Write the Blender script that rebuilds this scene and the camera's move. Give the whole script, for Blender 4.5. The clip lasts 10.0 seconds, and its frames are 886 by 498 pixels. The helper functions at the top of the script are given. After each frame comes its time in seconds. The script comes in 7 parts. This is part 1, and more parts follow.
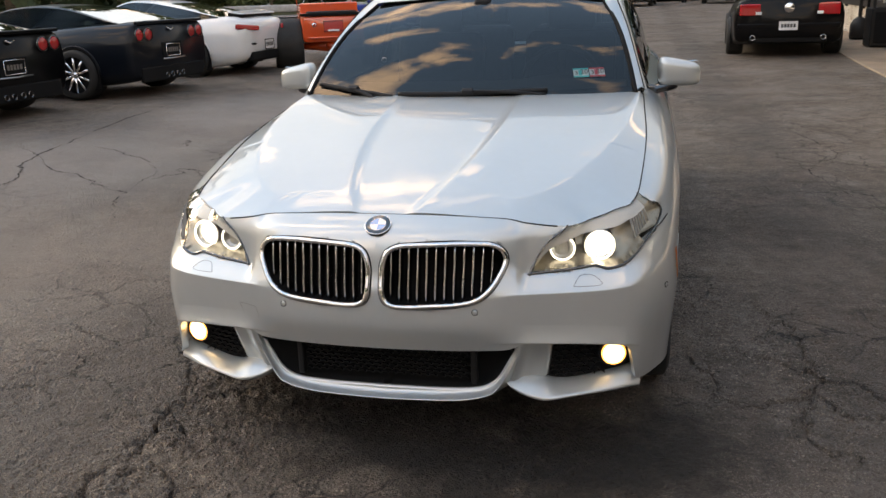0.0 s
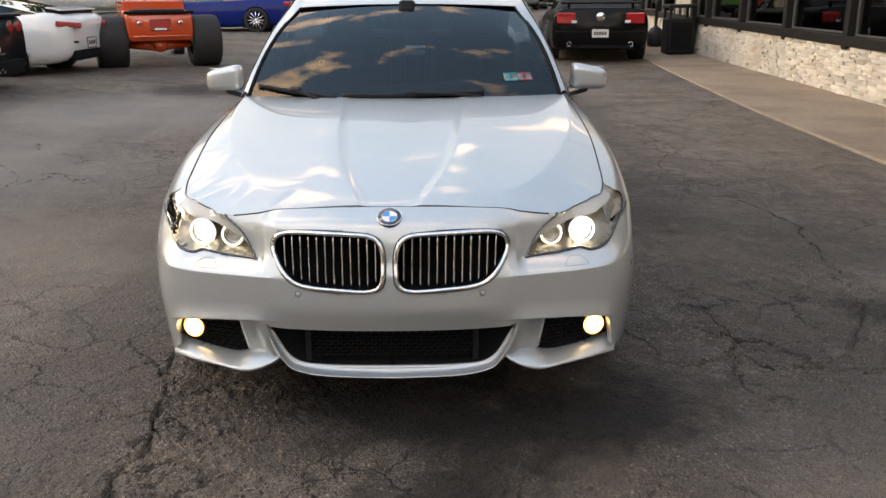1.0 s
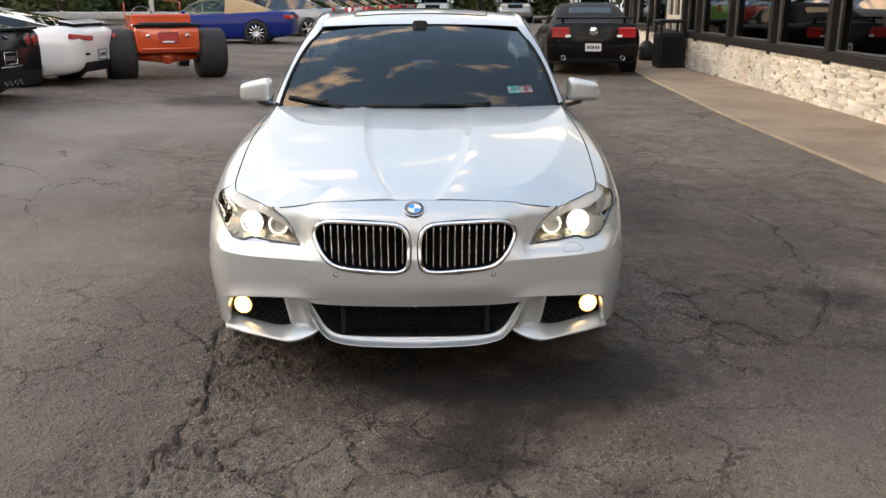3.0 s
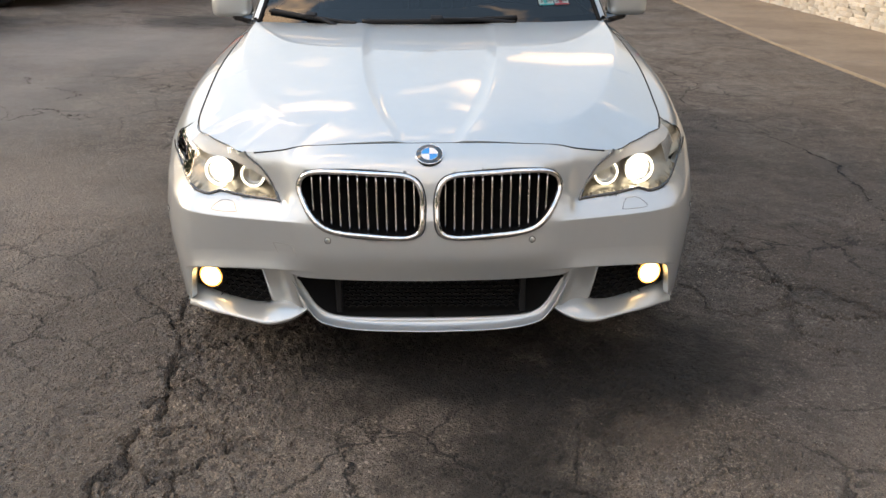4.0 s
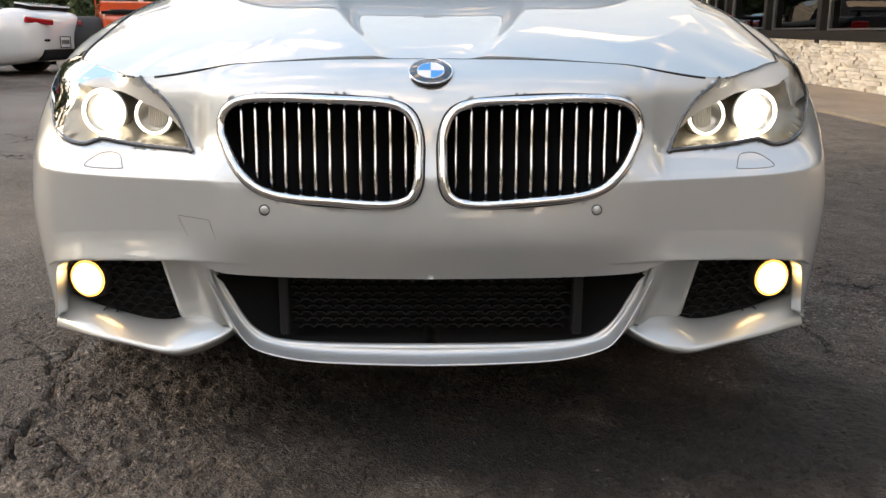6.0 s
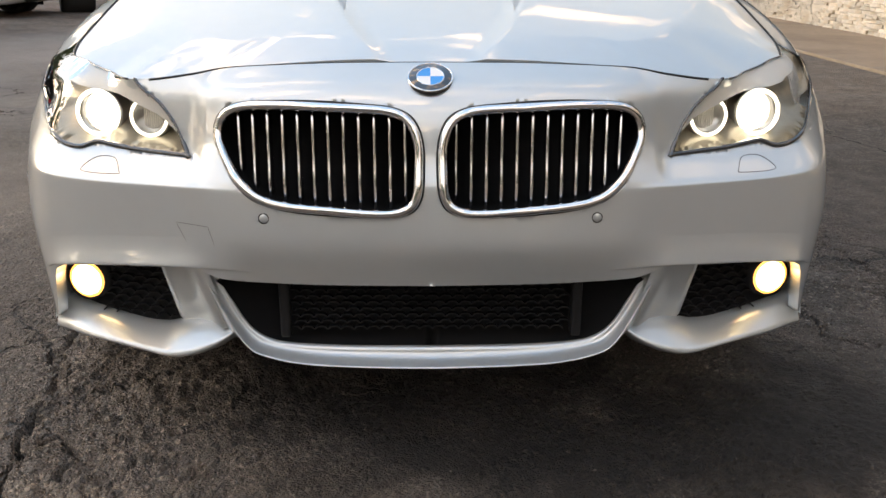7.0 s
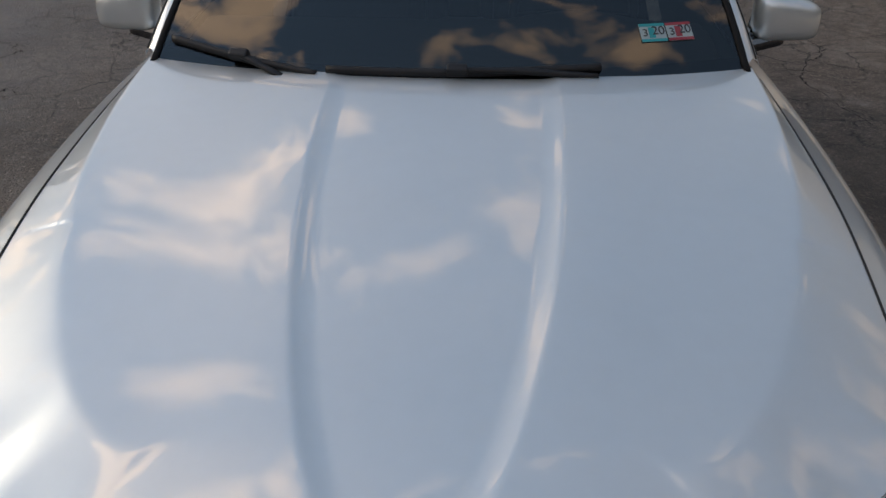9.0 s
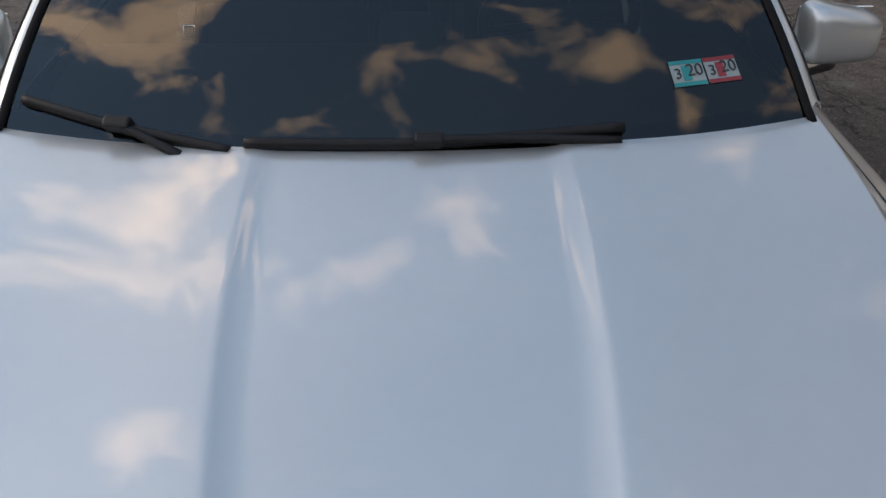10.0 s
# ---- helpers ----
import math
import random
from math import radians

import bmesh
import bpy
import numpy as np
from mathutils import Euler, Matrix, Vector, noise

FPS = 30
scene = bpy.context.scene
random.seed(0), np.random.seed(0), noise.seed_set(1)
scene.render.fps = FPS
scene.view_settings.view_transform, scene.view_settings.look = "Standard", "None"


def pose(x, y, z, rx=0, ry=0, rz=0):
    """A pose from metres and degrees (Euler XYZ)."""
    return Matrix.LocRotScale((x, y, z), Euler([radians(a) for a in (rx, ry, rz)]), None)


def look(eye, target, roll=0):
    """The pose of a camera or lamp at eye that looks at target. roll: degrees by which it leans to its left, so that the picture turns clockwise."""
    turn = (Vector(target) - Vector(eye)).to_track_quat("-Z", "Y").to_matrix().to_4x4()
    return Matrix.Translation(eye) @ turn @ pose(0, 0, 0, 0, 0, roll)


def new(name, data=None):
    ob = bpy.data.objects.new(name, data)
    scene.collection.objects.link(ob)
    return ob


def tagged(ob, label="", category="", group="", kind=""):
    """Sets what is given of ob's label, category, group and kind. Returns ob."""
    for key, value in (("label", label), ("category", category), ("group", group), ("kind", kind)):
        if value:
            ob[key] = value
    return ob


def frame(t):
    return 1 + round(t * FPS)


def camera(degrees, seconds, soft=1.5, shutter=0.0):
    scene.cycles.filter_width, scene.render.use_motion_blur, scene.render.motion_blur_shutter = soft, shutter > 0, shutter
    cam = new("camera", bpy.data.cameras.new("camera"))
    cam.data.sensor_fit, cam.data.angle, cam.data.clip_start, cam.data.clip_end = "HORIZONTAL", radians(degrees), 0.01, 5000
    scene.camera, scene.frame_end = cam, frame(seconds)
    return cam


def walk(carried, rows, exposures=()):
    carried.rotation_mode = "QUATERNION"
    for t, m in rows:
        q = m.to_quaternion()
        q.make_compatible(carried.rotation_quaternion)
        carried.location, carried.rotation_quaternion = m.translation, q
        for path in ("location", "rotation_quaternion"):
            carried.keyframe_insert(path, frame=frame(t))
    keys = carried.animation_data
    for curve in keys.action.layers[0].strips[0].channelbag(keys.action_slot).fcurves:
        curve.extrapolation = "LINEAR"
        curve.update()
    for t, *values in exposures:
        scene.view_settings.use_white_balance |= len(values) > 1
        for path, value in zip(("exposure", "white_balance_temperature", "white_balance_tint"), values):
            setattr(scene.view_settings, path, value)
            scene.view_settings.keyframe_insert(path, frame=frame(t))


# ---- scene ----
cam = camera(54.2, 10.0)
PATH = [
    (0, (0.768, -2.308, 1.407), (0.33, -0.441, 0.839), -2.0),
    (0.5, (0.38, -2.364, 1.405), (0.201, -0.462, 0.814), -0.8),
    (1, (0.166, -2.628, 1.449), (0.172, -0.712, 0.876), -0.3),
    (1.5, (0.111, -3.0, 1.484), (0.13, -1.071, 0.955), 0.4),
    (2, (0.015, -3.252, 1.501), (0.048, -1.313, 1.012), 0.9),
    (2.2, (-0.009, -3.351, 1.518), (0.029, -1.408, 1.042), 0.8),
    (3.3, (0.091, -2.95, 1.474), (0.108, -1.039, 0.884), -0.2),
    (3.5, (0.075, -2.813, 1.444), (0.093, -0.911, 0.827), -0.1),
    (4, (0.011, -2.355, 1.378), (0.032, -0.485, 0.67), -0.2),
    (4.5, (0.031, -1.902, 1.258), (0.038, -0.056, 0.489), -0.1),
    (5, (0.022, -1.584, 1.106), (0.023, 0.283, 0.389), -0.1),
    (5.5, (0.004, -1.514, 0.822), (0.023, 0.427, 0.341), 0.0),
    (6.8, (0.003, -1.46, 0.803), (0.029, 0.466, 0.263), 0.2),
    (7, (-0.005, -1.456, 0.934), (0.029, 0.442, 0.307), 0.1),
    (7.5, (-0.009, -1.459, 1.337), (0.033, 0.361, 0.509), 0.3),
    (8, (0.012, -1.322, 1.515), (0.03, 0.462, 0.61), -0.7),
    (8.5, (0.064, -0.97, 1.559), (0.05, 0.814, 0.655), 0.0),
    (9, (0.091, -0.6, 1.593), (0.01, 1.158, 0.643), 0.3),
    (9.5, (-0.008, -0.248, 1.578), (-0.026, 1.492, 0.593), 1.3),
    (10, (0.004, 0.054, 1.603), (0.068, 1.758, 0.557), 0.1),
]
EXPOSURE = [(0.0, 0.84, 7330, 10), (1.0, 0.94, 7330, 10), (2.0, 1.18, 7330, 10), (3.5, 1.14, 7380, 10), (4.5, 1.00, 7450, 10), (5.5, 1.13, 7400, 10), (7.0, 1.04, 7350, 10), (7.5, 0.93, 7300, 10), (8.0, 0.70, 7200, 10), (8.5, 0.40, 6950, 10), (9.0, 0.02, 6700, 10), (9.5, 0.15, 6680, 10), (10.0, 0.21, 6620, 10)]
walk(cam, [(t, look(eye, target, roll)) for t, eye, target, roll in PATH], EXPOSURE)

# ---- sky and sun ----
SUN_ELEVATION, SUN_TURN = radians(9), radians(-70)
world = bpy.data.worlds.new("world")
scene.world = world
world.use_nodes = True


def sky_nodes():
    """A low evening sun with broken clouds, thin above and lit warm from the side."""
    nt = world.node_tree
    nt.nodes.clear()
    n = lambda kind, **kw: setup(nt, kind, **kw)
    tc = n("ShaderNodeTexCoord")
    sky = n("ShaderNodeTexSky")
    sky.sky_type, sky.sun_disc, sky.sun_elevation, sky.sun_rotation = "NISHITA", False, SUN_ELEVATION, SUN_TURN
    # clouds lie on a flat layer: the direction divided by its height
    sep = n("ShaderNodeSeparateXYZ")
    nt.links.new(tc.outputs["Generated"], sep.inputs[0])
    lift = n("ShaderNodeMath", operation="MAXIMUM")
    nt.links.new(sep.outputs["Z"], lift.inputs[0])
    lift.inputs[1].default_value = 0.0
    add = n("ShaderNodeMath", operation="ADD")
    nt.links.new(lift.outputs[0], add.inputs[0])
    add.inputs[1].default_value = 0.35
    div = n("ShaderNodeVectorMath", operation="DIVIDE")
    nt.links.new(tc.outputs["Generated"], div.inputs[0])
    nt.links.new(add.outputs[0], div.inputs[1])
    noise1 = n("ShaderNodeTexNoise")
    noise1.inputs["Scale"].default_value, noise1.inputs["Detail"].default_value = 6.5, 8.0
    noise1.inputs["Roughness"].default_value, noise1.inputs["Distortion"].default_value = 0.55, 0.3
    drift = n("ShaderNodeVectorMath", operation="MULTIPLY")
    drift.inputs[1].default_value = (-1.0, 1.0, 1.0)
    nt.links.new(div.outputs[0], drift.inputs[0])
    nt.links.new(drift.outputs[0], noise1.inputs["Vector"])
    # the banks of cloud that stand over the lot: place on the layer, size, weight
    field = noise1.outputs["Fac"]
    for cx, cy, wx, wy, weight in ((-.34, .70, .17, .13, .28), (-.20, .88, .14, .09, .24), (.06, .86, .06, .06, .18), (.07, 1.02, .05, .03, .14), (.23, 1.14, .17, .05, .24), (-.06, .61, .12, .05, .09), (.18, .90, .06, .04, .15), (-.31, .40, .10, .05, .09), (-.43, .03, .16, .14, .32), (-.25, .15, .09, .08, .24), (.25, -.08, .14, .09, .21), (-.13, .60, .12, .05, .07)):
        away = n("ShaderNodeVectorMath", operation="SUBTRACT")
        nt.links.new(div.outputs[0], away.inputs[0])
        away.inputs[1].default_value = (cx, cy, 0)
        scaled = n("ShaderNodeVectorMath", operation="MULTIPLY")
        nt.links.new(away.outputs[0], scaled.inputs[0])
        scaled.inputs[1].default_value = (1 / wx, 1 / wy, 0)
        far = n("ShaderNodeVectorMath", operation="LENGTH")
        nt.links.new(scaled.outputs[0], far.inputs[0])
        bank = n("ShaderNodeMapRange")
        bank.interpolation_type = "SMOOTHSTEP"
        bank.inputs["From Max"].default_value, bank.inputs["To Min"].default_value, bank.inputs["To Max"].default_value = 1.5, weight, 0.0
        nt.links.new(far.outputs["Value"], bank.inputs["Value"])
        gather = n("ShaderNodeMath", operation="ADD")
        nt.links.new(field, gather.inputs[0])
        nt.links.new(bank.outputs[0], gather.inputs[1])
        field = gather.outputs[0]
    # overhead the sky is mostly open; lower down the cloud closes up
    away = n("ShaderNodeVectorMath", operation="SUBTRACT")
    nt.links.new(div.outputs[0], away.inputs[0])
    away.inputs[1].default_value = (-.05, .5, 0)
    far = n("ShaderNodeVectorMath", operation="LENGTH")
    nt.links.new(away.outputs[0], far.inputs[0])
    closing = n("ShaderNodeMapRange")
    closing.inputs["From Min"].default_value, closing.inputs["From Max"].default_value, closing.inputs["To Max"].default_value = 0.75, 1.15, 0.10
    nt.links.new(far.outputs["Value"], closing.inputs["Value"])
    gather = n("ShaderNodeMath", operation="ADD")
    nt.links.new(field, gather.inputs[0])
    nt.links.new(closing.outputs[0], gather.inputs[1])
    field = gather.outputs[0]
    ramp = n("ShaderNodeMapRange")
    ramp.inputs["From Min"].default_value, ramp.inputs["From Max"].default_value = 0.62, 0.76
    ramp.inputs["To Max"].default_value = 0.85
    nt.links.new(field, ramp.inputs["Value"])
    veil = n("ShaderNodeMix", data_type="RGBA")
    veil.inputs[0].default_value = 0.85
    nt.links.new(sky.outputs[0], veil.inputs[6])
    # pale and warm low down, blue-grey above
    rise = n("ShaderNodeMapRange")
    rise.inputs["From Min"].default_value, rise.inputs["From Max"].default_value = 0.0, 0.62
    nt.links.new(sep.outputs["Z"], rise.inputs["Value"])
    tone = n("ShaderNodeMix", data_type="RGBA")
    nt.links.new(rise.outputs[0], tone.inputs[0])
    tone.inputs[6].default_value, tone.inputs[7].default_value = (9.3, 8.7, 7.7, 1), (2.9, 4.6, 7.2, 1)
    nt.links.new(tone.outputs[2], veil.inputs[7])
    mix = n("ShaderNodeMix", data_type="RGBA")
    nt.links.new(ramp.outputs[0], mix.inputs[0])
    nt.links.new(veil.outputs[2], mix.inputs[6])
    mix.inputs[7].default_value = (28.0, 20.0, 13.6, 1)
    bg = n("ShaderNodeBackground")
    # the sky is lighter on the sun's side
    side = n("ShaderNodeMapRange")
    side.inputs["From Min"].default_value, side.inputs["From Max"].default_value = -0.9, 0.9
    side.inputs["To Min"].default_value, side.inputs["To Max"].default_value = 0.152, 0.056
    toward = n("ShaderNodeVectorMath", operation="DOT_PRODUCT")
    toward.inputs[1].default_value = (0.94, 0.34, 0.0)
    nt.links.new(tc.outputs["Generated"], toward.inputs[0])
    nt.links.new(toward.outputs["Value"], side.inputs["Value"])
    nt.links.new(side.outputs[0], bg.inputs[1])
    nt.links.new(mix.outputs[2], bg.inputs[0])
    out = n("ShaderNodeOutputWorld")
    nt.links.new(bg.outputs[0], out.inputs[0])


def setup(nt, kind, data_type="", operation=""):
    node = nt.nodes.new(kind)
    if data_type:
        node.data_type = data_type
    if operation:
        node.operation = operation
    return node


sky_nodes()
sun_data = bpy.data.lights.new("sun", "SUN")
sun_data.energy, sun_data.angle, sun_data.color = 0.95, radians(22), (1.0, 0.86, 0.68)
sun = new("sun", sun_data)
sun.matrix_world = look((-24, 8, 11), (0, 0, 0))

# ---- materials ----
def material(name, base=(0.5, 0.5, 0.5), rough=0.5, metal=0.0, coat=0.0, vary=0.0, scale=6.0, bump=0.0, bump_scale=80.0, emit=None, strength=0.0, spec=0.5, rough_vary=0.0, piece=0.0, second=None, second_scale=1.5, second_at=(0.5, 0.65)):
    """A Principled material with colour variation at two scales, roughness variation and fine relief."""
    m = bpy.data.materials.new(name)
    m.use_nodes = True
    nt = m.node_tree
    p = nt.nodes["Principled BSDF"]
    p.inputs["Roughness"].default_value, p.inputs["Metallic"].default_value = rough, metal
    p.inputs["Coat Weight"].default_value, p.inputs["Coat Roughness"].default_value, p.inputs["Coat IOR"].default_value = coat, 0.02, 1.75
    p.inputs["Specular IOR Level"].default_value = spec
    p.inputs["Base Color"].default_value = (*base, 1)
    if emit:
        p.inputs["Emission Color"].default_value, p.inputs["Emission Strength"].default_value = (*emit, 1), strength
    tc = setup(nt, "ShaderNodeTexCoord")
    colour = None

    def tex(size, detail=5.0):
        t = setup(nt, "ShaderNodeTexNoise")
        t.inputs["Scale"].default_value, t.inputs["Detail"].default_value = size, detail
        nt.links.new(tc.outputs["Object"], t.inputs["Vector"])
        return t.outputs["Fac"]

    def ranged(value, a, b, c, d):
        r = setup(nt, "ShaderNodeMapRange")
        for k, v in zip(("From Min", "From Max", "To Min", "To Max"), (a, b, c, d)):
            r.inputs[k].default_value = v
        nt.links.new(value, r.inputs["Value"])
        return r.outputs[0]

    if vary or piece or second:
        col = setup(nt, "ShaderNodeRGB")
        col.outputs[0].default_value = (*base, 1)
        colour = col.outputs[0]
        if second:
            mix = setup(nt, "ShaderNodeMix", data_type="RGBA")
            nt.links.new(ranged(tex(second_scale), second_at[0], second_at[1], 0, 1), mix.inputs[0])
            nt.links.new(colour, mix.inputs[6])
            mix.inputs[7].default_value = (*second, 1)
            colour = mix.outputs[2]
        for size, amount in ((scale, vary), (scale * 9, vary * 0.7)):
            if amount:
                hsv = setup(nt, "ShaderNodeHueSaturation")
                nt.links.new(ranged(tex(size), 0.3, 0.7, 1 - amount, 1 + amount), hsv.inputs["Value"])
                nt.links.new(colour, hsv.inputs["Color"])
                colour = hsv.outputs[0]
        if piece:
            info = setup(nt, "ShaderNodeObjectInfo")
            hsv = setup(nt, "ShaderNodeHueSaturation")
            nt.links.new(ranged(info.outputs["Random"], 0, 1, 1 - piece, 1 + piece), hsv.inputs["Value"])
            nt.links.new(colour, hsv.inputs["Color"])
            colour = hsv.outputs[0]
        nt.links.new(colour, p.inputs["Base Color"])
    if rough_vary:
        nt.links.new(ranged(tex(scale * 2), 0.3, 0.7, max(0.02, rough - rough_vary), min(1, rough + rough_vary)), p.inputs["Roughness"])
    if bump:
        b = setup(nt, "ShaderNodeBump")
        b.inputs["Strength"].default_value, b.inputs["Distance"].default_value = bump, 0.01
        nt.links.new(tex(bump_scale, 4), b.inputs["Height"])
        nt.links.new(b.outputs[0], p.inputs["Normal"])
    return m


def glass(name, tint, gloss_rough=0.0, ior=1.5):
    """A thin pane: tinted see-through, with a mirror image that grows towards grazing angles."""
    m = bpy.data.materials.new(name)
    m.use_nodes = True
    nt = m.node_tree
    nt.nodes.clear()
    clear, gloss = setup(nt, "ShaderNodeBsdfTransparent"), setup(nt, "ShaderNodeBsdfGlossy")
    clear.inputs[0].default_value = (*tint, 1)
    gloss.inputs["Roughness"].default_value = gloss_rough
    f, mix, out = setup(nt, "ShaderNodeFresnel"), setup(nt, "ShaderNodeMixShader"), setup(nt, "ShaderNodeOutputMaterial")
    f.inputs[0].default_value = ior
    nt.links.new(f.outputs[0], mix.inputs[0])
    nt.links.new(clear.outputs[0], mix.inputs[1])
    nt.links.new(gloss.outputs[0], mix.inputs[2])
    nt.links.new(mix.outputs[0], out.inputs[0])
    return m


def paint(name, base, metal=0.0, rough=0.35, coat=1.0, spec=0.5):
    return material(name, base, rough, metal, coat=coat, spec=spec, vary=0.015, scale=3.0, bump=0.015, bump_scale=900.0)


SILVER = paint("silver_paint", (0.585, 0.618, 0.622), 0.56, 0.36)
FAINT_GAP = material("faint_gap", (0.16, 0.16, 0.16), 0.7)
FOG_RIM = material("fog_rim_glow", (1, 0.6, 0.2), 0.3, emit=(1.0, 0.42, 0.08), strength=1.8)
GAP = material("dark_gap", (0.012, 0.012, 0.012), 0.8)
CHROME = material("chrome", (0.82, 0.82, 0.83), 0.08, 1.0, vary=0.03)
SATIN = material("satin_metal", (0.5, 0.5, 0.5), 0.28, 1.0, vary=0.05)
BLACK_PLASTIC = material("black_plastic", (0.010, 0.010, 0.011), 0.5, vary=0.15, bump=0.05, bump_scale=400, spec=0.3)
MATT_BLACK = material("matt_black", (0.007, 0.007, 0.0075), 0.8, vary=0.15, spec=0.2)
GLOSS_BLACK = material("gloss_black", (0.01, 0.01, 0.012), 0.12, coat=1.0)
RUBBER = material("tyre_rubber", (0.018, 0.018, 0.018), 0.75, vary=0.2, bump=0.1, bump_scale=200)
LAMP_HOUSING = material("lamp_housing", (0.42, 0.38, 0.31), 0.28, 0.60, vary=0.1)
LAMP_GREY = material("lamp_grey", (0.42, 0.42, 0.42), 0.3, 0.3, vary=0.2, scale=60)
LAMP_WHITE = material("lamp_white", (0.62, 0.60, 0.57), 0.40)
LAMP_GLOW = material("headlamp_glow", (1, 1, 1), 0.3, emit=(1.0, 0.93, 0.76), strength=22.0)
RING_GLOW = material("ring_glow", (1, 1, 1), 0.3, emit=(1.0, 0.94, 0.80), strength=1.5)
FOG_GLOW = material("fog_lamp_glow", (1, 1, 1), 0.3, emit=(1.0, 0.72, 0.36), strength=3.8)
AMBER = material("amber_lens", (0.75, 0.22, 0.04), 0.15)
RED_LENS = material("red_lens", (0.42, 0.012, 0.016), 0.12, coat=0.6)
CLEAR = glass("clear_lens", (0.96, 0.96, 0.94), ior=1.13)
SCREEN = glass("windscreen_glass", (0.19, 0.23, 0.24), ior=1.66)
TINT = glass("tinted_glass", (0.28, 0.32, 0.33), ior=1.55)
LEATHER = material("black_leather", (0.060, 0.060, 0.062), 0.5, vary=0.1)
DASH = material("dashboard_plastic", (0.055, 0.058, 0.060), 0.6, vary=0.1)
BADGE_BLUE = material("badge_blue", (0.015, 0.27, 0.72), 0.2, coat=1)
BADGE_WHITE = material("badge_white", (0.82, 0.82, 0.82), 0.2, coat=1)
LETTER = material("light_letter", (0.8, 0.8, 0.8), 0.5)
DARK_LETTER = material("dark_letter", (0.03, 0.03, 0.03), 0.5)

# ---- mesh helpers ----
def link(name, mesh, mat=None, parent=None, label="", smooth=True):
    if smooth:
        mesh.shade_smooth()
    ob = new(name, mesh)
    if mat:
        for one in mat if isinstance(mat, (list, tuple)) else [mat]:
            mesh.materials.append(one)
    if parent:
        ob.parent = parent
    if label:
        ob["label"] = label
    return ob


def mesh_of(verts, faces):
    me = bpy.data.meshes.new("mesh")
    me.from_pydata([tuple(float(c) for c in v) for v in verts], [], [tuple(int(i) for i in f) for f in faces])
    me.validate()
    me.update()
    return me


def part(name, bm, mat, parent, label="", smooth=True):
    me = bpy.data.meshes.new(name)
    bm.to_mesh(me)
    bm.free()
    return link(name, me, mat, parent, label, smooth)


def empty(name, m=None):
    ob = new(name)
    if m is not None:
        ob.matrix_basis = m
    return ob


def pchip(xs, ys, x):
    """Smooth interpolation without overshoot."""
    xs, ys, x = np.asarray(xs, float), np.asarray(ys, float), np.asarray(x, float)
    h = np.diff(xs)
    s = np.diff(ys) / h
    m = np.empty(len(xs))
    m[0], m[-1] = s[0], s[-1]
    for i in range(1, len(xs) - 1):
        a, b = s[i - 1], s[i]
        m[i] = 0 if a * b <= 0 else 3 * (h[i - 1] + h[i]) / ((2 * h[i] + h[i - 1]) / a + (h[i] + 2 * h[i - 1]) / b)
    i = np.clip(np.searchsorted(xs, x, side="right") - 1, 0, len(h) - 1)
    t = np.clip((x - xs[i]) / h[i], 0, 1)
    return ys[i] * (1 + 2 * t) * (1 - t) ** 2 + h[i] * m[i] * t * (1 - t) ** 2 + ys[i + 1] * t * t * (3 - 2 * t) + h[i] * m[i + 1] * t * t * (t - 1)


def smooth_line(pts, n, closed=False):
    """A Catmull-Rom curve through pts, n points to a span."""
    p = np.asarray(pts, float)
    k = len(p)
    out = []
    for i in range(k if closed else k - 1):
        if closed:
            a, b, c, d = p[(i - 1) % k], p[i], p[(i + 1) % k], p[(i + 2) % k]
        else:
            a, b, c, d = p[max(i - 1, 0)], p[i], p[i + 1], p[min(i + 2, k - 1)]
        for j in range(n):
            t = j / n
            out.append(0.5 * (2 * b + (c - a) * t + (2 * a - 5 * b + 4 * c - d) * t * t + (3 * b - a - 3 * c + d) * t ** 3))
    if not closed:
        out.append(p[-1])
    return np.array(out)


def sdf(poly, x, y):
    """Signed distance to a closed polygon, negative inside."""
    x, y = np.asarray(x, float), np.asarray(y, float)
    best, inside = np.full(x.shape, 1e9), np.zeros(x.shape, bool)
    for (ax, ay), (bx, by) in zip(poly, np.roll(poly, -1, axis=0)):
        ex, ey = bx - ax, by - ay
        t = np.clip(((x - ax) * ex + (y - ay) * ey) / (ex * ex + ey * ey + 1e-18), 0, 1)
        best = np.minimum(best, np.hypot(x - ax - t * ex, y - ay - t * ey))
        inside ^= ((ay > y) != (by > y)) & (x < (bx - ax) * (y - ay) / (by - ay + 1e-18) + ax)
    return np.where(inside, -best, best)


def grid_mesh(P, keep=None):
    """A mesh from an array of points (n, m, 3); keep: which vertices may carry faces."""
    n, m = P.shape[:2]
    idx = np.arange(n * m).reshape(n, m)
    q = np.stack([idx[:-1, :-1], idx[1:, :-1], idx[1:, 1:], idx[:-1, 1:]], -1).reshape(-1, 4)
    if keep is not None:
        q = q[keep.reshape(-1)[q].all(1)]
    used, inv = np.unique(q, return_inverse=True)
    return mesh_of(P.reshape(-1, 3)[used], inv.reshape(-1, 4))


def box(bm, x0, x1, y0, y1, z0, z1, m=None):
    vs = [bm.verts.new((x, y, z)) for x in (x0, x1) for y in (y0, y1) for z in (z0, z1)]
    for f in ((0, 1, 3, 2), (4, 6, 7, 5), (0, 4, 5, 1), (2, 3, 7, 6), (0, 2, 6, 4), (1, 5, 7, 3)):
        bm.faces.new([vs[i] for i in f])
    if m is not None:
        bmesh.ops.transform(bm, matrix=m, verts=vs)
    return vs


